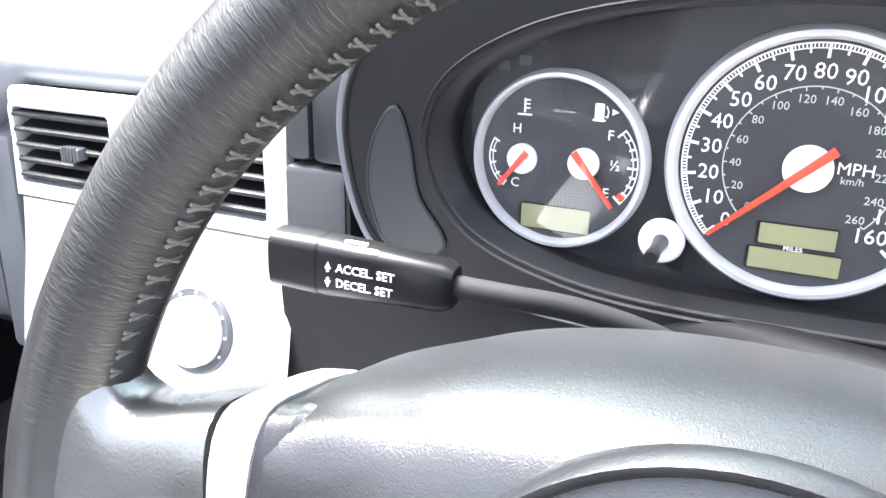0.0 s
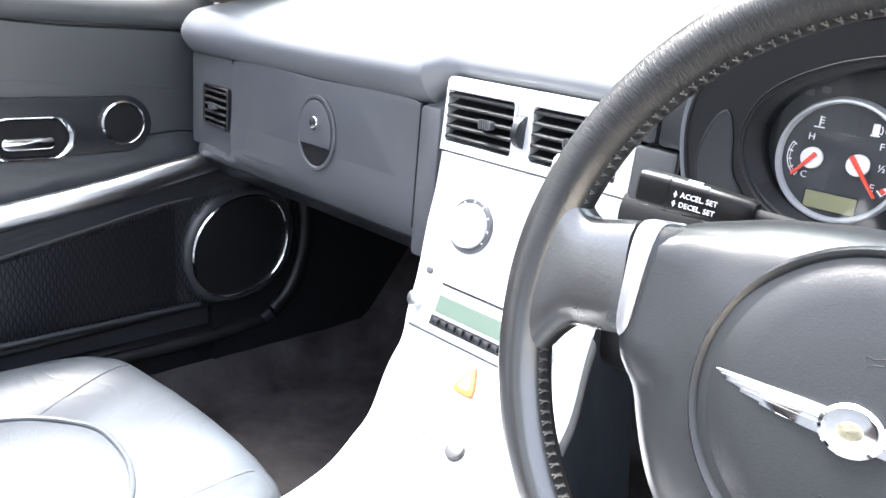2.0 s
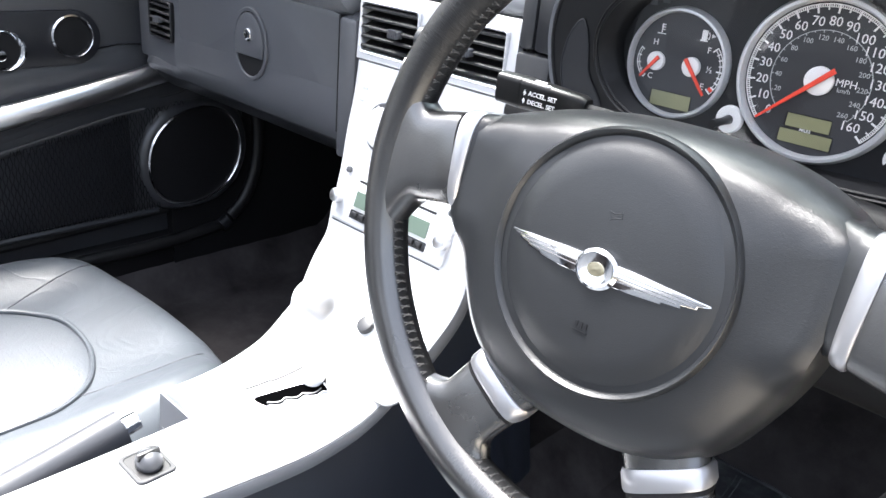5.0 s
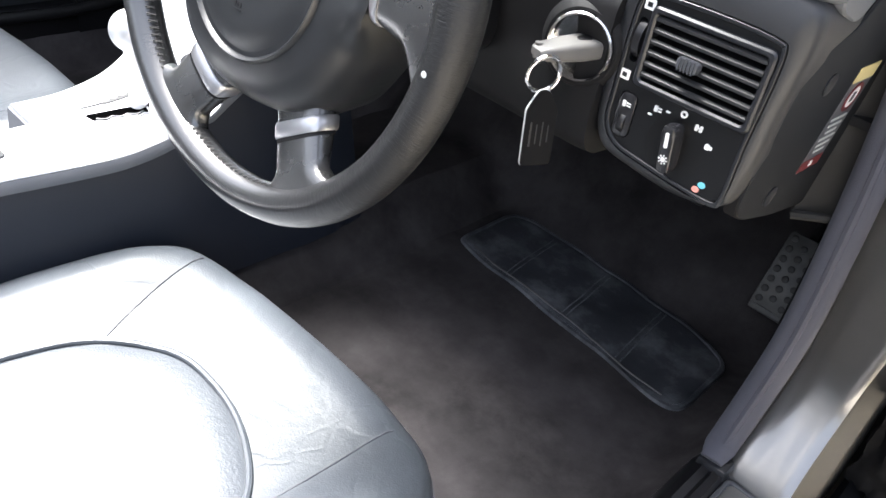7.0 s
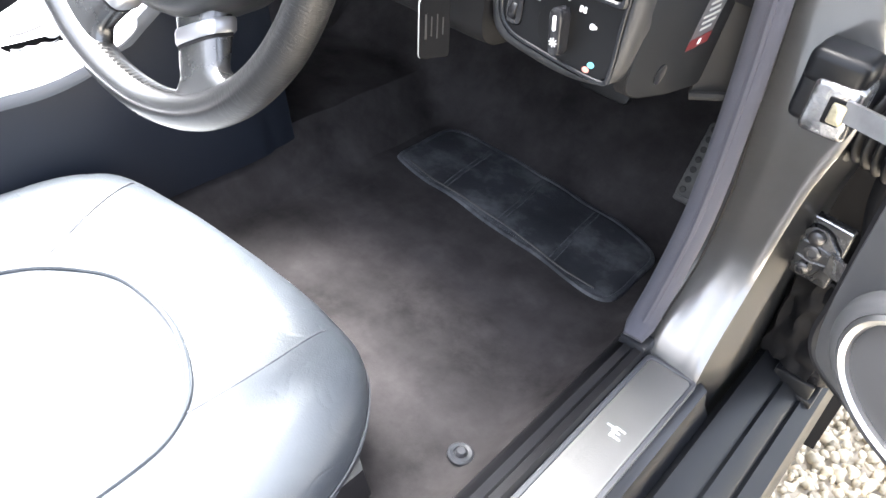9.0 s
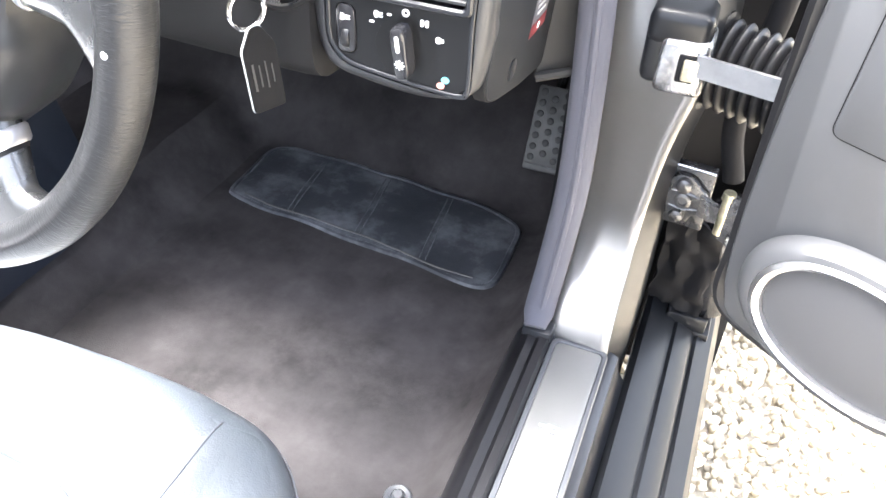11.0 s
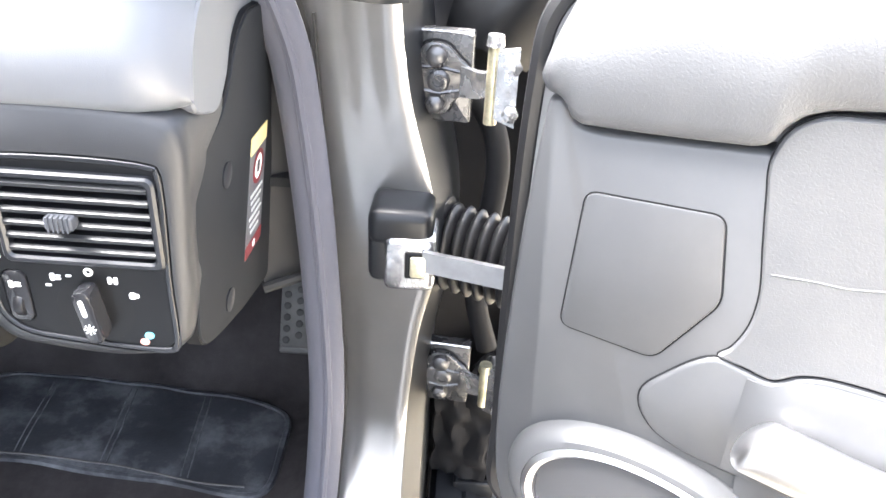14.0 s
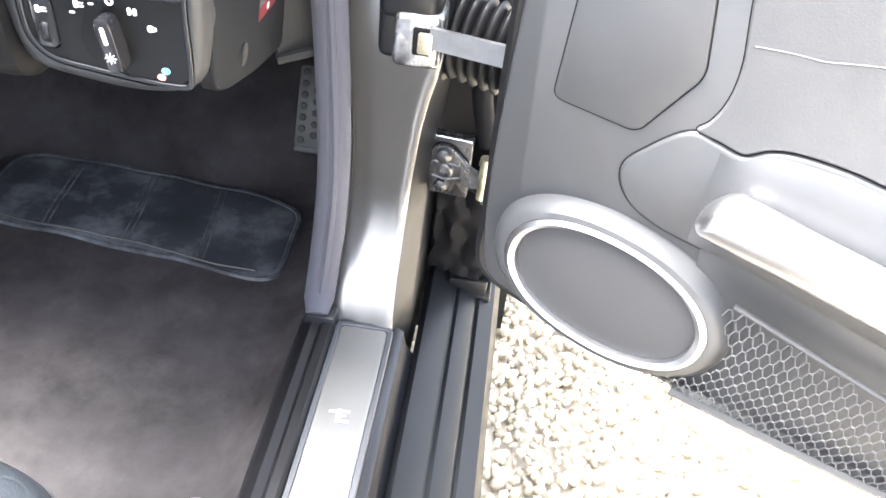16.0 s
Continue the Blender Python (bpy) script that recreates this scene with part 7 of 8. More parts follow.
    top_v = lambda u: max(0.585, 0.6600 - 0.19 * (u - 0.19)) if driver else 0.668 - 0.12 * (u - 0.19)
    strands = []
    wave = ((0.0, 0.5), (0.26, 0.5), (0.5, -0.5), (0.76, -0.5))
    for k in range(22):
        pts = []
        for j in range(4 * 70):
            a, b = wave[j % 4]
            u = su + 0.0098 * (j // 4 + a + 0.5 * (k % 2))
            v = 0.557 + 0.0066 * (k + 0.46 * b * 2)
            if ((u - su) / (A * 1.2)) ** 2 + ((v - sv) / (B * 1.2)) ** 2 > 1 and v < top_v(u):
                pts.append(F(u, v, (net_w(u, v) if driver else 0.0204) + 0.0002 * (k % 2)))
            else:
                if len(pts) > 6:
                    strands.append(tube(pts, 0.0007, 4))
                pts = []
        if len(pts) > 6:
            strands.append(tube(pts, 0.0007, 4))
    if not driver:
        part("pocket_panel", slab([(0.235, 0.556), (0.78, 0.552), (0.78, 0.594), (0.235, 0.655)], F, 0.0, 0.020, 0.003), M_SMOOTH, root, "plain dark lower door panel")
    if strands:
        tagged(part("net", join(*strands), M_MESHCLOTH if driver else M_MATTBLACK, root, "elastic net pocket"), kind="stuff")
    # Pocket back takes the darkened trim to paint the recess's shade.
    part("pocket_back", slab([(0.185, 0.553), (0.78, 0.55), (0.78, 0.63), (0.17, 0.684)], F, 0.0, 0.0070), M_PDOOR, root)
    part("net_hem", tube([F(0.207 + 0.55 * t, top_v(0.207 + 0.55 * t), net_w(0.2, 0.66) + 0.002) for t in [i / 20 for i in range(21)]], 0.0022, 6), M_MESHCLOTH, root)
    part("lower_rail", tube([F(0.19 + 0.6 * t, 0.549 + 0.002 * t, 0.012) for t in [i / 16 for i in range(17)]], 0.0065, 8), (M_DOOR if driver else M_PDOOR), root, "grey lower pocket rail")
    if not driver:
        cap = [(a + 0.49, b + 0.790) for a, b in rrect(0.44, 0.084, 0.0415, 12)]
        part("recess_plate", slab(cap, F, 0.008, 0.0145, 0.002), M_SMOOTH, root, "dark plate behind the handle")
        f = lambda u, v, w: F(u + 0.315, v + 0.793, w)
        part("tweeter_ring", loft([[f(a * k, b * k, w) for a, b in oval(0.033, 0.033, 48)] for k, w in ((1.0, 0.012), (1.0, 0.019), (0.93, 0.0215), (0.85, 0.018), (0.85, 0.012))]), M_CHROME, root, "chrome tweeter ring")
        part("tweeter", loft([[f(a * k, b * k, w) for a, b in oval(0.033, 0.033, 48)] for k, w in ((0.85, 0.012), (0.84, 0.0165), (0.4, 0.0185), (0.02, 0.019))]), M_MATTBLACK, root)
        g = lambda u, v, w: F(u + 0.445, v + 0.776, w)
        part("handle_cup", loft([[g(a, b, w) for a, b in rrect(0.118 * k, 0.060 * k, 0.0299 * k, 10)] for k, w in ((1.0, 0.013), (1.0, 0.0185), (0.95, 0.0195), (0.88, 0.0165), (0.86, 0.0145))]), M_CHROME, root, "chrome ring round the door pull")
        part("cup", slab(rrect(0.100, 0.050, 0.0245, 10), g, 0.010, 0.0152), M_MATTBLACK, root)
        part("door_pull", slab(rrect(0.070, 0.018, 0.008, 8), lambda u, v, w: g(u + 0.005, v - 0.006, w), 0.013, 0.022, 0.003), M_CHROME, root, "chrome door pull")
    return root


M_SEATDOOR = material("grey_door_leather", (0.071, 0.0722, 0.076), 0.44, grain=0.45, grain_size=700, kind="leather", mottle=0.06, dust=0.08)
DA = radians(25)
DU, DN = Vector((math.cos(DA), -math.sin(DA), 0)), Vector((-math.sin(DA), -math.cos(DA), 0))
D0 = Vector((0.535, 0.3585, 0.007)) - DN * 0.006
door(lambda u, n, z: D0 + DU * u + DN * n + Vector((0, 0, z)), "driver_door", "open driver's door with grey trim, speaker and net pocket", True)
door(lambda u, n, z: Vector((-1.078 + n, 0.588 - u, z)), "passenger_door", "closed passenger door with shade-darkened trim and chrome tweeter", False)

# ---- driver's end fittings ----
def switch_panel():
    fn = plane_fn((0, 0.2958, 0), (1, 0, 0), (0, 0, 1))
    root = thing("switch_panel", (0.277, 0.30, 0.75), "black switch panel with a rotary light switch", "switch panel")
    sp = crom([(0.2255, 0.8765, 0), (0.331, 0.8765, 0), (0.3338, 0.873, 0), (0.3325, 0.80, 0), (0.331, 0.752, 0), (0.327, 0.7478, 0), (0.262, 0.751, 0), (0.232, 0.757, 0), (0.2205, 0.770, 0), (0.2185, 0.80, 0), (0.2215, 0.873, 0)], 90, True)
    so = [(p.x, p.y) for p in sp]
    vent = [(a + 0.2825, b + 0.8395) for a, b in rrect(0.089, 0.053, 0.003)]
    hole = oval(0.0238, 0.0238, 40, 0, 0.2815, 0.7765)
    sl = [(a + 0.2350, b + 0.7830) for a, b in rrect(0.0165, 0.0375, 0.006)]
    wh = [(a + 0.2285, b + 0.8405) for a, b in rrect(0.0068, 0.034, 0.003)]
    part("plate", plate_holes(grown(so, -0.0009), [vent, hole, sl, wh], fn, -0.010, -0.0005), M_FASCIA, root, "smooth black plate")
    rim = frame_ring(grown(so, -0.0012), grown(so, -0.0042), fn, -0.004, 0.0008, 0.0005)
    part("rim", rim, M_SMOOTH, root)
    # rotary light switch
    kf = lambda u, v, w: fn(u + 0.2815, v + 0.7765, w)
    k = part("light_switch", lathe([(0.0238, -0.0006), (0.0228, -0.003), (0.0200, -0.010), (0.0001, -0.013)], kf, 40), M_BOWL, root, "round black light switch")
    a = radians(98)
    rot = lambda u, v: (u * math.cos(a) - v * math.sin(a), u * math.sin(a) + v * math.cos(a))
    lev = crom([(-0.0175, -0.0040, 0), (-0.0175, 0.0040, 0), (0.0, 0.0060, 0), (0.0185, 0.0046, 0), (0.0185, -0.0046, 0), (0.0, -0.0060, 0)], 40, True)
    part("lever", slab([rot(p.x, p.y) for p in lev], kf, -0.018, 0.0120, 0.003), M_GLOSS, k, "raised finger grip")
    part("pointer", slab([rot(u + 0.0085, v) for u, v in rrect(0.012, 0.0030, 0.0014)], kf, 0.0095, 0.0124), M_WHITE, k)
    part("sun_mark", join(lathe([(0.0020, 0.0105), (0.0018, 0.0124), (0.0001, 0.0125)], lambda u, v, w: kf(u + 0.0008, v - 0.0065, w), 14), *[slab([(0.0008 + (u * math.cos(b) - v * math.sin(b)), -0.0065 + (u * math.sin(b) + v * math.cos(b))) for u, v in ((0.0024, -0.0004), (0.0038, -0.0004), (0.0038, 0.0004), (0.0024, 0.0004))], kf, 0.0105, 0.0123) for b in [math.pi / 4 * q for q in range(8)]]), M_WHITE, k)
    # white symbols round it, as plain shapes
    def mark(x, z, *shapes, mat=M_WHITE):
        part("symbol", join(*[slab([(u + x + du, v + z + dv) for u, v in rrect(w, h, min(w, h) * 0.3, 3)], fn, -0.0008, 0.0004) for du, dv, w, h in shapes]), mat, root)
    mark(0.2610, 0.7985, (-0.002, 0, 0.0030, 0.0050), (0.0015, 0.001, 0.003, 0.0012), (0.0015, -0.0012, 0.003, 0.0012))
    mark(0.2555, 0.7925, (0, 0, 0.0034, 0.0014))
    mark(0.2690, 0.8000, (0, 0, 0.0034, 0.0014))
    part("symbol", frame_ring(oval(0.0028, 0.0028, 20, 0, 0.2815, 0.8035), oval(0.0014, 0.0014, 20, 0, 0.2815, 0.8035), fn, -0.0008, 0.0004), M_WHITE, root)
    mark(0.2955, 0.7985, (-0.0018, 0, 0.0024, 0.0048), (0.0018, 0, 0.0024, 0.0048), (0, 0, 0.004, 0.001))
    mark(0.3070, 0.7885, (-0.0008, 0, 0.0040, 0.0044), (0.0020, 0, 0.0022, 0.0026))
    part("symbol", slab([(u + 0.3090, v + 0.7545) for u, v in oval(0.0030, 0.0024, 16)], fn, -0.0008, 0.0004), M_PINK, root)
    part("symbol", slab([(u + 0.3125, v + 0.7595) for u, v in oval(0.0030, 0.0024, 16)], fn, -0.0008, 0.0005), M_BLUE, root)
    for x, z in ((0.2300, 0.8675), (0.2258, 0.8128)):
        part("symbol", slab([(u + x, v + z) for u, v in rrect(0.0085, 0.0075, 0.0006)], fn, -0.0008, 0.0004), M_WHITE, root)
        part("symbol_core", slab([(u + x, v + z) for u, v in rrect(0.0040, 0.0034, 0.0004)], fn, -0.0004, 0.0006), M_BLACK, root)
    # headlamp level switch and vent wheel
    sw = part("level_switch", slab(grown(sl, -0.0008), fn, -0.010, 0.0010, 0.0015), M_GLOSS, root, "small black rocker with white symbols")
    mk = lambda du, dv, w, h: slab([(u + 0.2350 + du, v + 0.7830 + dv) for u, v in rrect(w, h, min(w, h) * 0.3, 3)], fn, 0.0004, 0.0014)
    part("symbol", join(mk(-0.002, 0.009, 0.003, 0.005), mk(0.002, 0.010, 0.004, 0.0011), mk(0.002, 0.008, 0.004, 0.0011)), M_WHITE, sw)
    part("thumbwheel", lathe([(0.0001, -0.0028), (0.0085, -0.0028), (0.0090, -0.002), (0.0090, 0.002), (0.0085, 0.0028), (0.0001, 0.0028)], plane_fn((0.2350, 0.3005, 0.7760), (0, 1, 0), (0, 0, 1)), 24), M_BLACK, sw)
    part("vent_wheel", lathe([(0.0001, -0.003), (0.0185, -0.003), (0.0185, 0.003), (0.0001, 0.003)], plane_fn((0.2285, 0.3105, 0.8405), (0, 1, 0), (0, 0, 1)), 18), M_BLACK, root, "ribbed vent thumbwheel")


switch_panel()


def ignition():
    fn = plane_fn((0.1870, 0.2865, 0.8215), (0.97, 0.20, 0), (0.0, 0.0, 1))
    root = thing("ignition_lock", fn(0, 0, -0.02), "round ignition lock with a bright ring", "ignition lock")
    # Housing uses the dash plastic with shade in its colour.
    part("housing", lathe([(0.040, -0.018), (0.0370, -0.009), (0.0335, -0.003), (0.030, 0.0005), (0.0275, 0.000), (0.0260, -0.004)], fn, 40), M_DASHSHADE, root)
    part("ring", lathe([(0.0272, -0.004), (0.0272, 0.0028), (0.0262, 0.0040), (0.0248, 0.0030), (0.0245, -0.006)], fn, 40), M_CHROME, root, "bright metal ring")
    part("barrel", lathe([(0.0246, -0.004), (0.0240, -0.0085), (0.012, -0.0075), (0.0001, -0.0075)], fn, 32), M_MATTBLACK, root)
    # key
    a, b = Vector((0.1965, 0.3020, 0.8235)), Vector((0.1790, 0.2420, 0.8215))
    d = (b - a).normalized()
    side = d.cross(Z).normalized()
    up = side.cross(d)
    kroot = thing("car_key", a, "grey plastic car key in the ignition", "key")

    def sec(t, w, h):
        q = a.lerp(b, t)
        return [q + side * x + up * y for x, y in rrect(2 * w, 2 * h, min(w, h) * 0.6, 5)]
    part("head", loft([sec(0.0, 0.0100, 0.0060), sec(0.06, 0.0120, 0.0072), sec(0.35, 0.0125, 0.0075), sec(0.60, 0.0115, 0.0068), sec(0.88, 0.0095, 0.0055), sec(0.97, 0.0080, 0.0042), sec(1.0, 0.0060, 0.0028)]), M_KEY, kroot, "worn grey key head")
    part("button", lathe([(0.0045, 0.0060), (0.0044, 0.0078), (0.0001, 0.0080)], lambda u, v, w: a.lerp(b, 0.30) + side * u + d * v * 1.6 + up * w, 20), M_BLACK, kroot)
    part("shank", tube([a + Vector((0.003, 0.012, 0)), a], 0.006, 12), M_SATIN, kroot)
    part("loop", tube([a.lerp(b, 0.93) + side * 0.004 + up * q for q in (-0.006, 0.006)], 0.003, 8), M_KEY, kroot)
    rc = Vector((0.1890, 0.2435, 0.8085))
    r1, r2 = Vector((0.55, 0.83, 0)).normalized(), Vector((0.1, 0, 1)).normalized()
    kr = thing("key_ring", rc, "steel split key ring", "key ring")
    part("ring", tube([rc + r1 * 0.0125 * math.cos(t) + r2 * 0.0145 * math.sin(t) for t in [2 * math.pi * i / 36 for i in range(36)]], 0.0014, 8, closed=True), M_CHROME, kr)
    part("ring", tube([rc + r1 * 0.0125 * math.cos(t) + r2 * 0.0145 * math.sin(t) + r1.cross(r2) * 0.0022 for t in [2 * math.pi * i / 36 for i in range(36)]], 0.0012, 8, closed=True), M_CHROME, kr)
    fb = thing("key_fob", (0.190, 0.246, 0.735), "dark leather key fob with pale worn print", "key fob")
    wdir = Vector((0.42, 0.91, 0)).normalized()
    f = plane_fn((0.1955, 0.2440, 0.7660), -wdir, (-0.10, 0.0, 1))
    ol = [Vector((a, b, 0)) for a, b in rounded([(-0.0130, -0.030), (-0.0130, 0.016), (-0.004, 0.031), (0.004, 0.031), (0.0130, 0.016), (0.0130, -0.030)], 0.003, 4)]
    part("leather", slab([(p.x, p.y) for p in ol], f, -0.0022, 0.0022, 0.0008), M_FOB, fb)
    part("edge", loft([[f(u, v, w) for u, v in grown([(p.x, p.y) for p in ol], g)] for g, w in ((0.0002, -0.0012), (0.0006, 0.0), (0.0002, 0.0012))], caps=False), M_GREYMARK, fb, "pale cut edge")
    for i, (w, v) in enumerate(((0.020, 0.010), (0.016, 0.004), (0.020, -0.002), (0.014, -0.008))):
        part("print_bar", slab(rrect(0.0010 if i else 0.0016, w, 0.0003), lambda a_, b_, c_: f(a_ + 0.008 - 0.005 * i, b_ - 0.004, c_), -0.0025, 0.0025), M_SMOOTH, fb)


ignition()


# ---- footwell ----
def heel_mat():
    root = thing("heel_pad", (0.06, 0.68, 0.304), "worn dark rubber heel pad with pressed lines", "mat")
    ol = crom([(-0.158, 0.630, 0), (-0.135, 0.618, 0), (-0.04, 0.610, 0), (0.07, 0.598, 0), (0.18, 0.589, 0), (0.262, 0.577, 0), (0.285, 0.590, 0), (0.290, 0.66, 0), (0.285, 0.722, 0), (0.264, 0.745, 0), (0.05, 0.776, 0), (-0.13, 0.778, 0), (-0.158, 0.764, 0), (-0.163, 0.70, 0)], 110, True)
    o2 = [(p.x, p.y) for p in ol]

    def f(u, v, w):
        return Vector((u, v, carpet_z(u, v) + 0.0012 + w + 0.0012 * noise.noise((u * 30, v * 30, 7))))
    rings = [[f(u, v, q) for u, v in grown(o2, g)] for g, q in ((0.0, -0.001), (-0.002, 0.003), (-0.007, 0.0035), (-0.009, 0.0018), (-0.012, 0.0028))]
    inner = grown(o2, -0.012)
    for k in (0.92, 0.8, 0.65, 0.5, 0.35, 0.2, 0.05):
        rings.append([f(0.065 + (u - 0.065) * k, 0.692 + (v - 0.692) * k, 0.0028) for u, v in inner])
    part("pad", loft(rings), M_MAT, root)
    for x0 in (-0.0505, -0.0425, 0.0640, 0.0725, 0.1720, 0.1810):
        ln = [(x0 - 0.015 * t, 0.6235 - 0.09 * (x0 + 0.04) + (0.140 + 0.05 * x0) * t) for t in [i / 12 for i in range(13)]]
        part("pressed_line", tube([f(a, b, 0.0030) for a, b in ln], 0.0011, 6), M_GREYMARK2, root)
    bl = [(-0.13 + 0.385 * t, 0.6320 - 0.038 * t - 0.003 * math.sin(3 * math.pi * t)) for t in [i / 24 for i in range(25)]]
    part("worn_edge", tube([f(a, b, 0.0034) for a, b in bl], 0.0013, 6), M_KEY, root, "pale worn front edge")


M_GREYMARK2 = material("worn_rubber_edge", (0.13, 0.137, 0.147), 0.5, mottle=0.6, mottle_size=45)
heel_mat()

fn = plane_fn((0.301, 0.243, 0.3035), (1, 0, 0), (0, 1, 0))
clip = thing("carpet_clip", (0.301, 0.243, 0.30), "round grey carpet clip on the mat", "carpet clip")
part("washer", lathe([(0.0150, -0.002), (0.0148, 0.002), (0.0125, 0.0038), (0.0085, 0.0030), (0.0080, 0.0010), (0.0001, 0.001)], fn, 32), M_PANEL, clip)
part("stud", lathe([(0.0062, 0.0), (0.0060, 0.0060), (0.0048, 0.0075), (0.0001, 0.0078)], fn, 24), M_LABELGREY, clip)


def pedal():
    fn = plane_fn((0.2930, 0.778, 0.452), (1, 0, 0), (0, 0.46, 0.888))
    root = thing("accelerator_pedal", (0.293, 0.75, 0.40), "drilled aluminium accelerator pedal with rubber studs", "pedal")
    part("plate", slab(rrect(0.052, 0.112, 0.006), fn, -0.008, 0.0, 0.0015), M_PEDAL, root)
    part("toe", slab(rrect(0.052, 0.014, 0.003), lambda u, v, w: fn(u, v - 0.0575, w - 0.004), -0.010, 0.0015, 0.002), M_PEDAL, root)
    for j in range(7):
        for i in range(3):
            u, v = -0.017 + 0.017 * i, -0.046 + 0.0155 * j + (0.0075 if i == 1 else 0)
            if abs(v) < 0.052:
                part("stud", lathe([(0.0050, -0.0005), (0.0048, 0.0012), (0.0038, 0.0016), (0.0001, 0.0014)], lambda a, b, c: fn(a + u, b + v, c), 14), M_RUBBER, root)
    part("arm", tube([fn(0, 0.02, -0.012), fn(0, 0.09, -0.03), (0.29, 0.90, 0.64)], 0.007, 8), M_MATTBLACK, root)
    fn2 = plane_fn((0.10, 0.80, 0.50), (1, 0, 0), (0, 0.46, 0.888))
    r2 = thing("brake_pedal", (0.10, 0.80, 0.45), "dark brake pedal deep in the footwell", "pedal")
    part("plate", slab(rrect(0.085, 0.055, 0.008), fn2, -0.010, 0.0, 0.002), M_RUBBER, r2)
    part("arm", tube([fn2(0, 0.02, -0.012), fn2(0, 0.10, -0.03), (0.10, 0.93, 0.70)], 0.008, 8), M_MATTBLACK, r2)


pedal()


# ---- hinges, check strap and wing ----
def hinge(o, s, label):
    """A door hinge: body plate with bolt heads, arm and knuckle pin. o: middle of the plate; s: 1 for the upper."""
    fn = plane_fn(o, (0.99, -0.1, 0), (0, 0, 1))
    root = part("hinge", slab([(u, v) for u, v in rrect(0.052, 0.072, 0.002)], fn, -0.012, 0.0, 0.001), M_HINGE, door_post, label)
    boss = crom([(-0.012, -0.027, 0), (-0.017, -0.015, 0), (-0.017, 0.016, 0), (-0.010, 0.027, 0), (0.006, 0.027, 0), (0.016, 0.018, 0), (0.024, 0.010, 0), (0.024, -0.008, 0), (0.014, -0.016, 0), (0.008, -0.027, 0)], 50, True)
    part("leaf", slab([(p.x, p.y) for p in boss], fn, 0.0, 0.007, 0.002), M_HINGE, root, "forged hinge leaf")
    part("plate_lip", tube([fn(-0.0255, 0.0352, 0.0005), fn(0.0, 0.0356, 0.0008), fn(0.0255, 0.0352, 0.0005)], 0.0016, 6), M_ZINC, root)
    part("leaf_groove", tube([fn(p.x, p.y, 0.0006) for p in boss], 0.0013, 5, closed=True), M_MATTBLACK, root)
    for v in (-0.0095, 0.0090):
        part("forging_rib", tube([fn(-0.012, v, 0.0070), fn(0.002, v * 1.1, 0.0078), fn(0.017, v * 0.8, 0.0066)], 0.0016, 6), M_HINGE, root)
    for v, r in ((0.0185, 0.0078), (-0.0190, 0.0075)):
        part("bolt", lathe([(r * 1.1, 0.005), (r * 1.1, 0.009), (r, 0.0125), (r * 0.6, 0.0145), (0.0001, 0.0148)], lambda a, b, c: fn(a - 0.001, b + v, c), 6 if v < 0 else 20), M_HINGE, root)
    part("bolt", lathe([(0.0090, 0.005), (0.0090, 0.0085), (0.0070, 0.0100), (0.0045, 0.0100), (0.0040, 0.0085), (0.0001, 0.0085)], lambda a, b, c: fn(a + 0.001, b - 0.001, c), 24), M_HINGE, root)
    c = fn(0.044, 0.004, 0.022)
    part("arm", loft([[fn(0.018, z, 0.002) for z in (-0.012, 0.012)] + [fn(0.018, z, 0.009) for z in (0.012, -0.012)], [fn(0.032, z, 0.010) for z in (-0.009, 0.011)] + [fn(0.032, z, 0.018) for z in (0.011, -0.009)], [c + Vector((0, 0, z)) + Vector((0, 0.003, 0)) for z in (-0.008, 0.010)] + [c + Vector((0, -0.003, z)) for z in (0.010, -0.008)]]), M_ZINC, root, "greased hinge arm")
    part("pin", tube([c + Vector((0, 0, -0.030 if s else -0.020)), c + Vector((0, 0, 0.034 if s else 0.026))], 0.0052, 14), M_GALV, root, "greased brass-coloured hinge pin")
    part("pin_head", tube([c + Vector((0, 0, 0.030 if s else 0.022)), c + Vector((0, 0, 0.038 if s else 0.030))], [0.0070, 0.0060], 14), (M_ZINC if s else M_GALV), root)
    d = c + DU * 0.020 + Vector((0, 0.004, 0))
    part("door_leaf", loft([[c + Vector((0, 0.004, z)) for z in (-0.024, 0.026)] + [c + Vector((0, -0.004, z)) for z in (0.026, -0.024)], [d + Vector((0, 0.004, z)) for z in (-0.030, 0.030)] + [d + Vector((0, -0.004, z)) for z in (0.030, -0.030)]]), (M_ZINC if s else M_HINGE), root, "greasy metal leaf on the door side")
    for z in (-0.018, 0.018):
        part("bolt", lathe([(0.0065, 0), (0.0065, 0.005), (0.004, 0.0065), (0.0001, 0.0065)], plane_fn(d + Vector((-0.004, -0.004, z)), (1, 0, 0), (0, 0, 1)), 6), M_ZINC, root)
    return root


hinge((0.4760, 0.5060, 0.8690), 1, "upper door hinge with greasy yellowish pin")
hinge((0.4925, 0.5330, 0.5560), 0, "lower door hinge with brass-coloured pin")


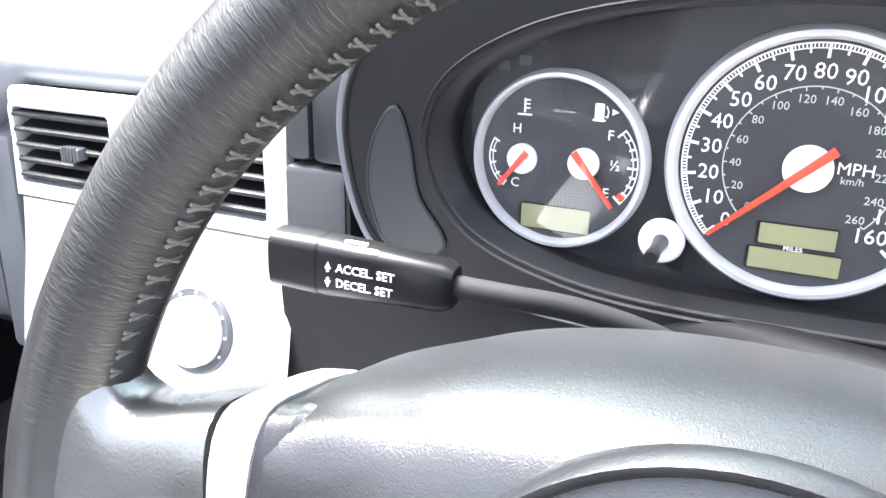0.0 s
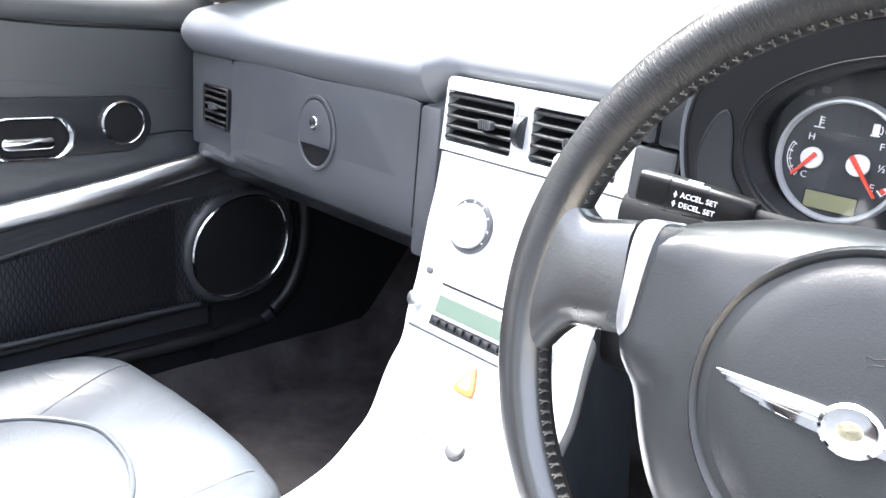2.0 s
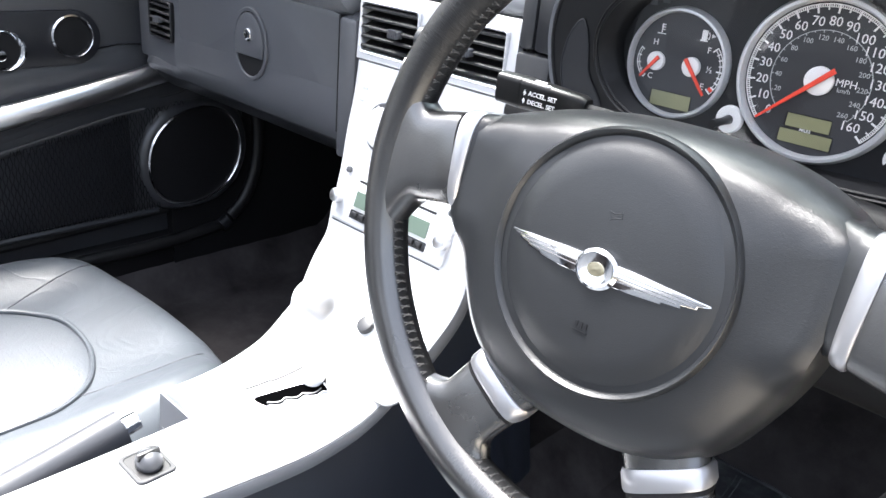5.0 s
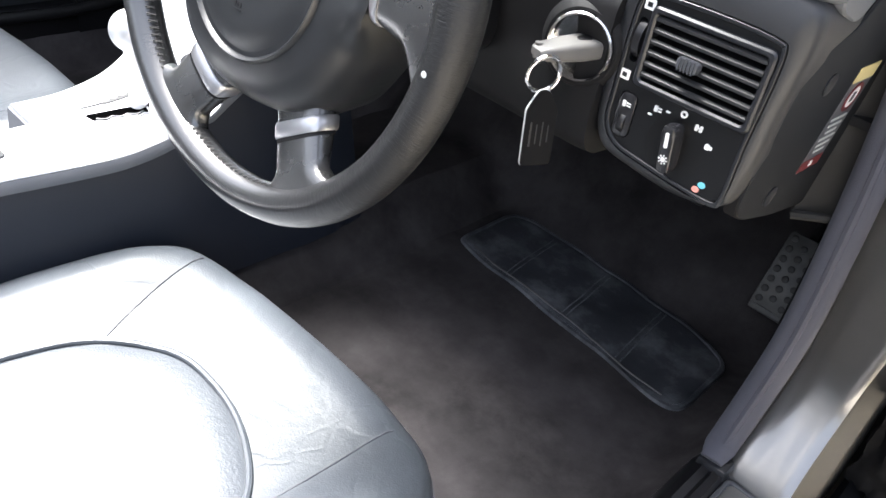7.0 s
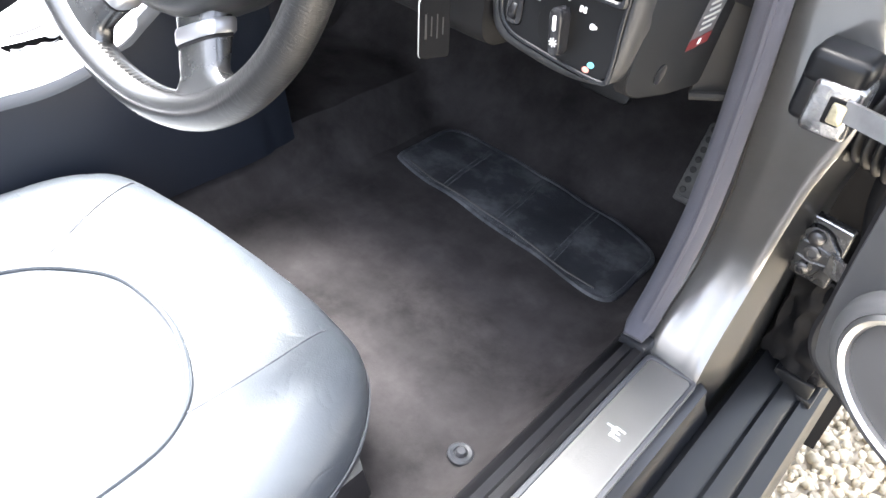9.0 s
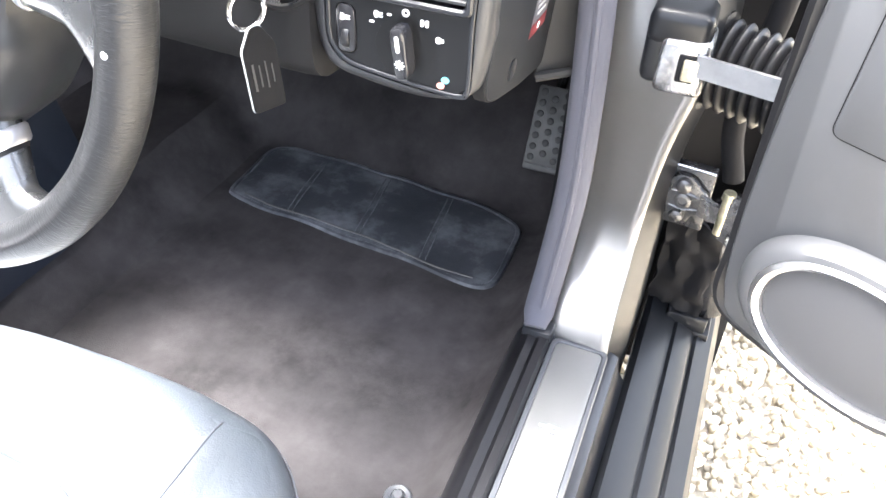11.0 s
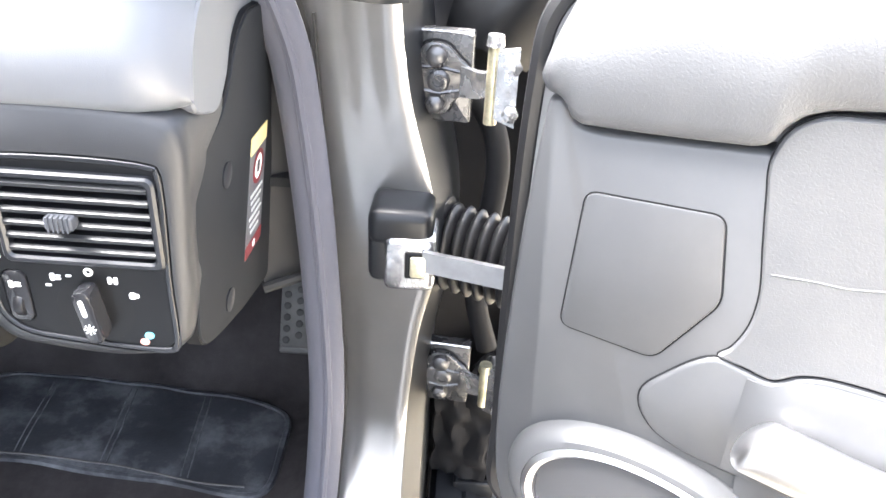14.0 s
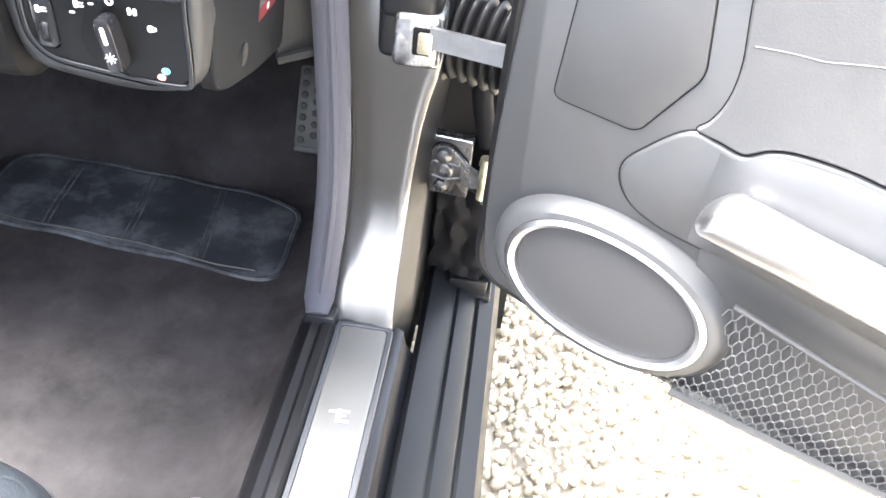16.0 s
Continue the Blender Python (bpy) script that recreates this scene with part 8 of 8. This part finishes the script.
def check_strap():
    root = thing("door_check", (0.46, 0.462, 0.73), "door check strap in a bright worn bracket", "door check")
    part("cover", join(box(0.4290, 0.4800, 0.4360, 0.4860, 0.7520, 0.7830, 0.009, 3), box(0.4290, 0.4520, 0.4380, 0.4860, 0.7180, 0.7770, 0.008, 3)), M_UNDER, root, "dark rounded bracket cover")
    part("bracket", box(0.4420, 0.4830, 0.4330, 0.4840, 0.7140, 0.7630, 0.007, 3), M_ZINC, root, "bright worn metal bracket")
    part("slot", box(0.4590, 0.4740, 0.4310, 0.4360, 0.7280, 0.7520, 0.002), M_MATTBLACK, root)
    part("roller", box(0.4635, 0.4760, 0.4275, 0.4400, 0.7310, 0.7490, 0.002), M_GALV, root, "greased roller")
    a, b = Vector((0.474, 0.432, 0.7450)), Vector((0.560, 0.392, 0.7550))
    d = (b - a).normalized()
    n = d.cross(Z).normalized()
    part("strap", loft([[a + n * x + Z * z for x, z in ((-0.0022, -0.0090), (0.0022, -0.0090), (0.0022, 0.0090), (-0.0022, 0.0090))], [b + n * x + Z * z for x, z in ((-0.0022, -0.0090), (0.0022, -0.0090), (0.0022, 0.0090), (-0.0022, 0.0090))]]), M_ZINCDARK, root, "dull grey steel strap")
    # rubber bellows for the wiring, behind the strap
    r2 = thing("cable_bellows", (0.52, 0.50, 0.72), "black ribbed rubber cable bellows", "cable bellows")
    p0, p1 = Vector((0.484, 0.512, 0.716)), Vector((0.556, 0.486, 0.712))
    ax = (p1 - p0).normalized()
    s1 = ax.cross(Z).normalized()
    s2 = s1.cross(ax)
    rings = []
    for i in range(57):
        t = i / 56
        r = 0.0270 + 0.0075 * abs(math.cos(math.pi * t * 7)) ** 0.8
        rings.append([p0.lerp(p1, t) + (s1 * math.cos(q) * 0.8 + s2 * math.sin(q) * 1.25) * r for q in [2 * math.pi * k / 24 for k in range(24)]])
    for k in range(7):
        part("fold", loft(rings[8 * k:8 * k + 9]), M_RUBBER, r2)
    for q in (p0, p1):
        part("collar", loft([[q + ax * w + (s1 * math.cos(a) * 0.8 + s2 * math.sin(a) * 1.25) * r for a in [2 * math.pi * k / 24 for k in range(24)]] for w, r in ((-0.006, 0.033), (-0.004, 0.0375), (0.004, 0.0375), (0.006, 0.033))]), M_RUBBER, r2)


M_ZINCDARK = material("dull_steel", (0.3, 0.3, 0.3075), 0.38, 0.8, mottle=0.2, mottle_size=30)
check_strap()


def front_wing():
    root = thing("front_wing", (0.55, 0.8, 0.35), "graphite front wing seen through the open door's gap", "car body")
    # closing panel behind the hinges
    part("closing_panel", sheet(lambda u, v: (0.470 + 0.125 * u, 0.640 + 0.03 * math.sin(5 * v) * u + 0.02 * u, 0.20 + 0.70 * v), 10, 24, 0.008), M_MATTBLACK, root, "dark inner wing panel")
    boot = [[(0.548 + r * math.cos(a) * 1.0 + 0.004 * noise.noise((a, z * 30, 1)), 0.600 + 0.8 * r * math.sin(a) + dy, z) for a in [2 * math.pi * k / 28 for k in range(28)]] for z, r, dy in ((0.365, 0.030, 0.0), (0.39, 0.034, -0.002), (0.42, 0.036, 0.0), (0.455, 0.035, 0.002), (0.485, 0.030, 0.004), (0.51, 0.020, 0.010), (0.522, 0.006, 0.014))]
    part("wing_bulge", loft(boot), M_GLOSS, root, "glossy black inner wing bulge below the hinge")
    crumple = sheet(lambda u, v: (0.486 + 0.062 * u + 0.006 * noise.noise((u * 5, v * 5, 2)), 0.580 - 0.014 * u + 0.010 * noise.noise((u * 4, v * 6, 5)), 0.372 + 0.125 * v + 0.006 * noise.noise((u * 6, v * 3, 8))), 14, 18, 0.004)
    part("seam_sealer", crumple, M_MATTBLACK, root, "crumpled dark seam sealer")
    part("end_bracket", join(box(0.514, 0.560, 0.562, 0.570, 0.335, 0.372, 0.003), box(0.512, 0.518, 0.562, 0.640, 0.340, 0.372, 0.002), box(0.512, 0.566, 0.560, 0.640, 0.340, 0.352, 0.003)), M_UNDER, root, "dark bracket at the front end of the step")
    part("cable_guide", tube(crom([(0.49, 0.545, 0.86), (0.52, 0.55, 0.82), (0.53, 0.55, 0.78), (0.52, 0.55, 0.64), (0.535, 0.548, 0.58)], 24), 0.011, 10), M_MATTBLACK, root)
    # wing's outer skin with its rounded top
    def skin(u, v):
        y = 0.600 + 1.15 * u
        k = [(0.560, 0.30), (0.580, 0.50), (0.590, 0.72), (0.588, 0.88), (0.575, 0.945), (0.545, 0.968), (0.50, 0.972), (0.40, 0.985)]
        f = v * (len(k) - 1)
        i = min(int(f), len(k) - 2)
        x = k[i][0] + (k[i + 1][0] - k[i][0]) * (f - i)
        z = k[i][1] + (k[i + 1][1] - k[i][1]) * (f - i)
        return (x, y, z - 0.16 * u * u - 0.02 * u)
    part("outer_skin", sheet(skin, 14, 28, 0.004), M_PAINT, root, "graphite painted outer skin")
    # curled rear edge of the wing, standing above the hinge
    blade = [crom([(0.478, 0.600, 0.880), (0.488, 0.600, 0.915), (0.512, 0.604, 0.944), (0.550, 0.610, 0.966), (0.592, 0.612, 0.974)], 24), crom([(0.548, 0.600, 0.850), (0.562, 0.598, 0.868), (0.580, 0.598, 0.890), (0.602, 0.602, 0.918), (0.622, 0.608, 0.945)], 24)]
    part("rear_edge", sheet(lambda u, v: blade[0][round(u * 23)].lerp(blade[1][round(u * 23)], v) + Vector((0, -0.022 * math.sin(math.pi * v), 0.006 * math.sin(math.pi * v))), 23, 10, 0.004), M_WINGEDGE, root, "glossy black curled wing edge")
    part("scuttle", sheet(lambda u, v: (0.440 + 0.06 * u, 0.60 + 0.05 * v, 0.86 + 0.125 * v - 0.03 * u), 6, 6, 0.006), M_MATTBLACK, root)
    # bonnet beyond the windscreen
    bn = thing("bonnet", (XC, 1.4, 0.95), "graphite bonnet beyond the windscreen", "car body")
    part("panel", sheet(lambda u, v: (XC - 0.78 + 1.56 * u, 1.06 + 0.95 * v - 0.28 * (2 * u - 1) ** 2, 1.020 - 0.16 * v * v - 0.05 * (2 * u - 1) ** 4 + 0.012 * math.cos(6 * math.pi * (u - 0.5))), 40, 16, 0.006), M_PAINT, bn)
    for x0, x1 in ((XC - 0.55, XC + 0.02), (XC - 0.05, XC + 0.52)):
        w = thing("wiper", (x0, 1.0, 1.04), "black windscreen wiper at rest", "wiper", "wipers")
        part("arm", tube(crom([(x1, 1.03, 1.045), ((x0 + x1) / 2, 1.02, 1.062), (x0, 0.985, 1.062)], 16), 0.006, 8), M_BLACK, w)
        part("blade", tube(crom([(x0 - 0.12, 0.93, 1.066), (x0 + 0.1, 1.0, 1.072), (x0 + 0.38, 1.005, 1.07)], 16), 0.005, 8), M_BLACK, w)


front_wing()


# ---- outside mirrors and oddments ----
def door_mirror(m, label, cu, cn, cz, du, dz, plate):
    root = thing("door_mirror", m(0.16, -0.06, 1.0), label, "door mirror", "door mirrors")
    F = lambda u, v, w: Vector(m(u, w, v))
    foot = rounded([(0.079, 1.012), (0.112, 1.040), (0.160, 1.080), (0.184, 1.096), (0.176, 1.066), (0.155, 1.022), (0.148, 1.012)], 0.004, 4)
    part("corner_plate", slab([(a + du, b + dz) for a, b in foot], F, -0.045, -0.014, 0.0025), plate, root, "grey triangular mirror plate")
    rings = []
    for q, k in ((-0.075, 0.35), (-0.060, 0.72), (-0.030, 0.95), (0.0, 1.0), (0.010, 0.98)):
        rings.append([F(cu + q, v + cz, cn + u * 1.55) for u, v in oval(0.062 * k, 0.058 * k, 40, 0, 0, 0, 2.8)])
    part("shell", loft(rings), M_PAINT, root, "graphite painted mirror shell")
    part("glass", loft([[F(cu + q, v + cz, cn + u * 1.55) for u, v in oval(0.062 * k, 0.058 * k, 40, 0, 0, 0, 2.8)] for q, k in ((0.010, 0.90), (0.0125, 0.90))]), M_MIRROR, root, "mirror glass")
    part("arm", tube([F(0.15 + du, 1.015 + dz, -0.03), F(cu - 0.02, cz - 0.03, cn + 0.06)], 0.018, 12), M_PAINT, root)


door_mirror(lambda u, n, z: D0 + DU * u + DN * n + Vector((0, 0, z)), "driver's door mirror folded out on the open door", 0.165, -0.165, 1.055, 0.0, 0.0, M_DOOR)
door_mirror(lambda u, n, z: Vector((-1.078 + n, 0.588 - u, z)), "passenger door mirror reflecting the garden", 0.235, -0.235, 1.035, 0.055, -0.033, M_BLACK)


def white_cloth():
    """A crumpled cloth in the far corner of the dash top."""
    bm = bmesh.new()
    bmesh.ops.create_icosphere(bm, subdivisions=4, radius=1)
    for v in bm.verts:
        n = noise.noise(v.co * 1.8) * 0.28 + abs(noise.noise(v.co * 4.5)) * 0.22
        v.co = v.co * (0.9 + n)
        v.co = Vector((v.co.x * 0.058, v.co.y * 0.050, max(v.co.z, -0.5) * 0.034))
    moved(bm, Matrix.Translation((-0.985, 0.640, 1.047)))
    solo("cloth", bm, M_CLOTH, "crumpled white cloth on the dash corner", "cloth", angle=180)


white_cloth()
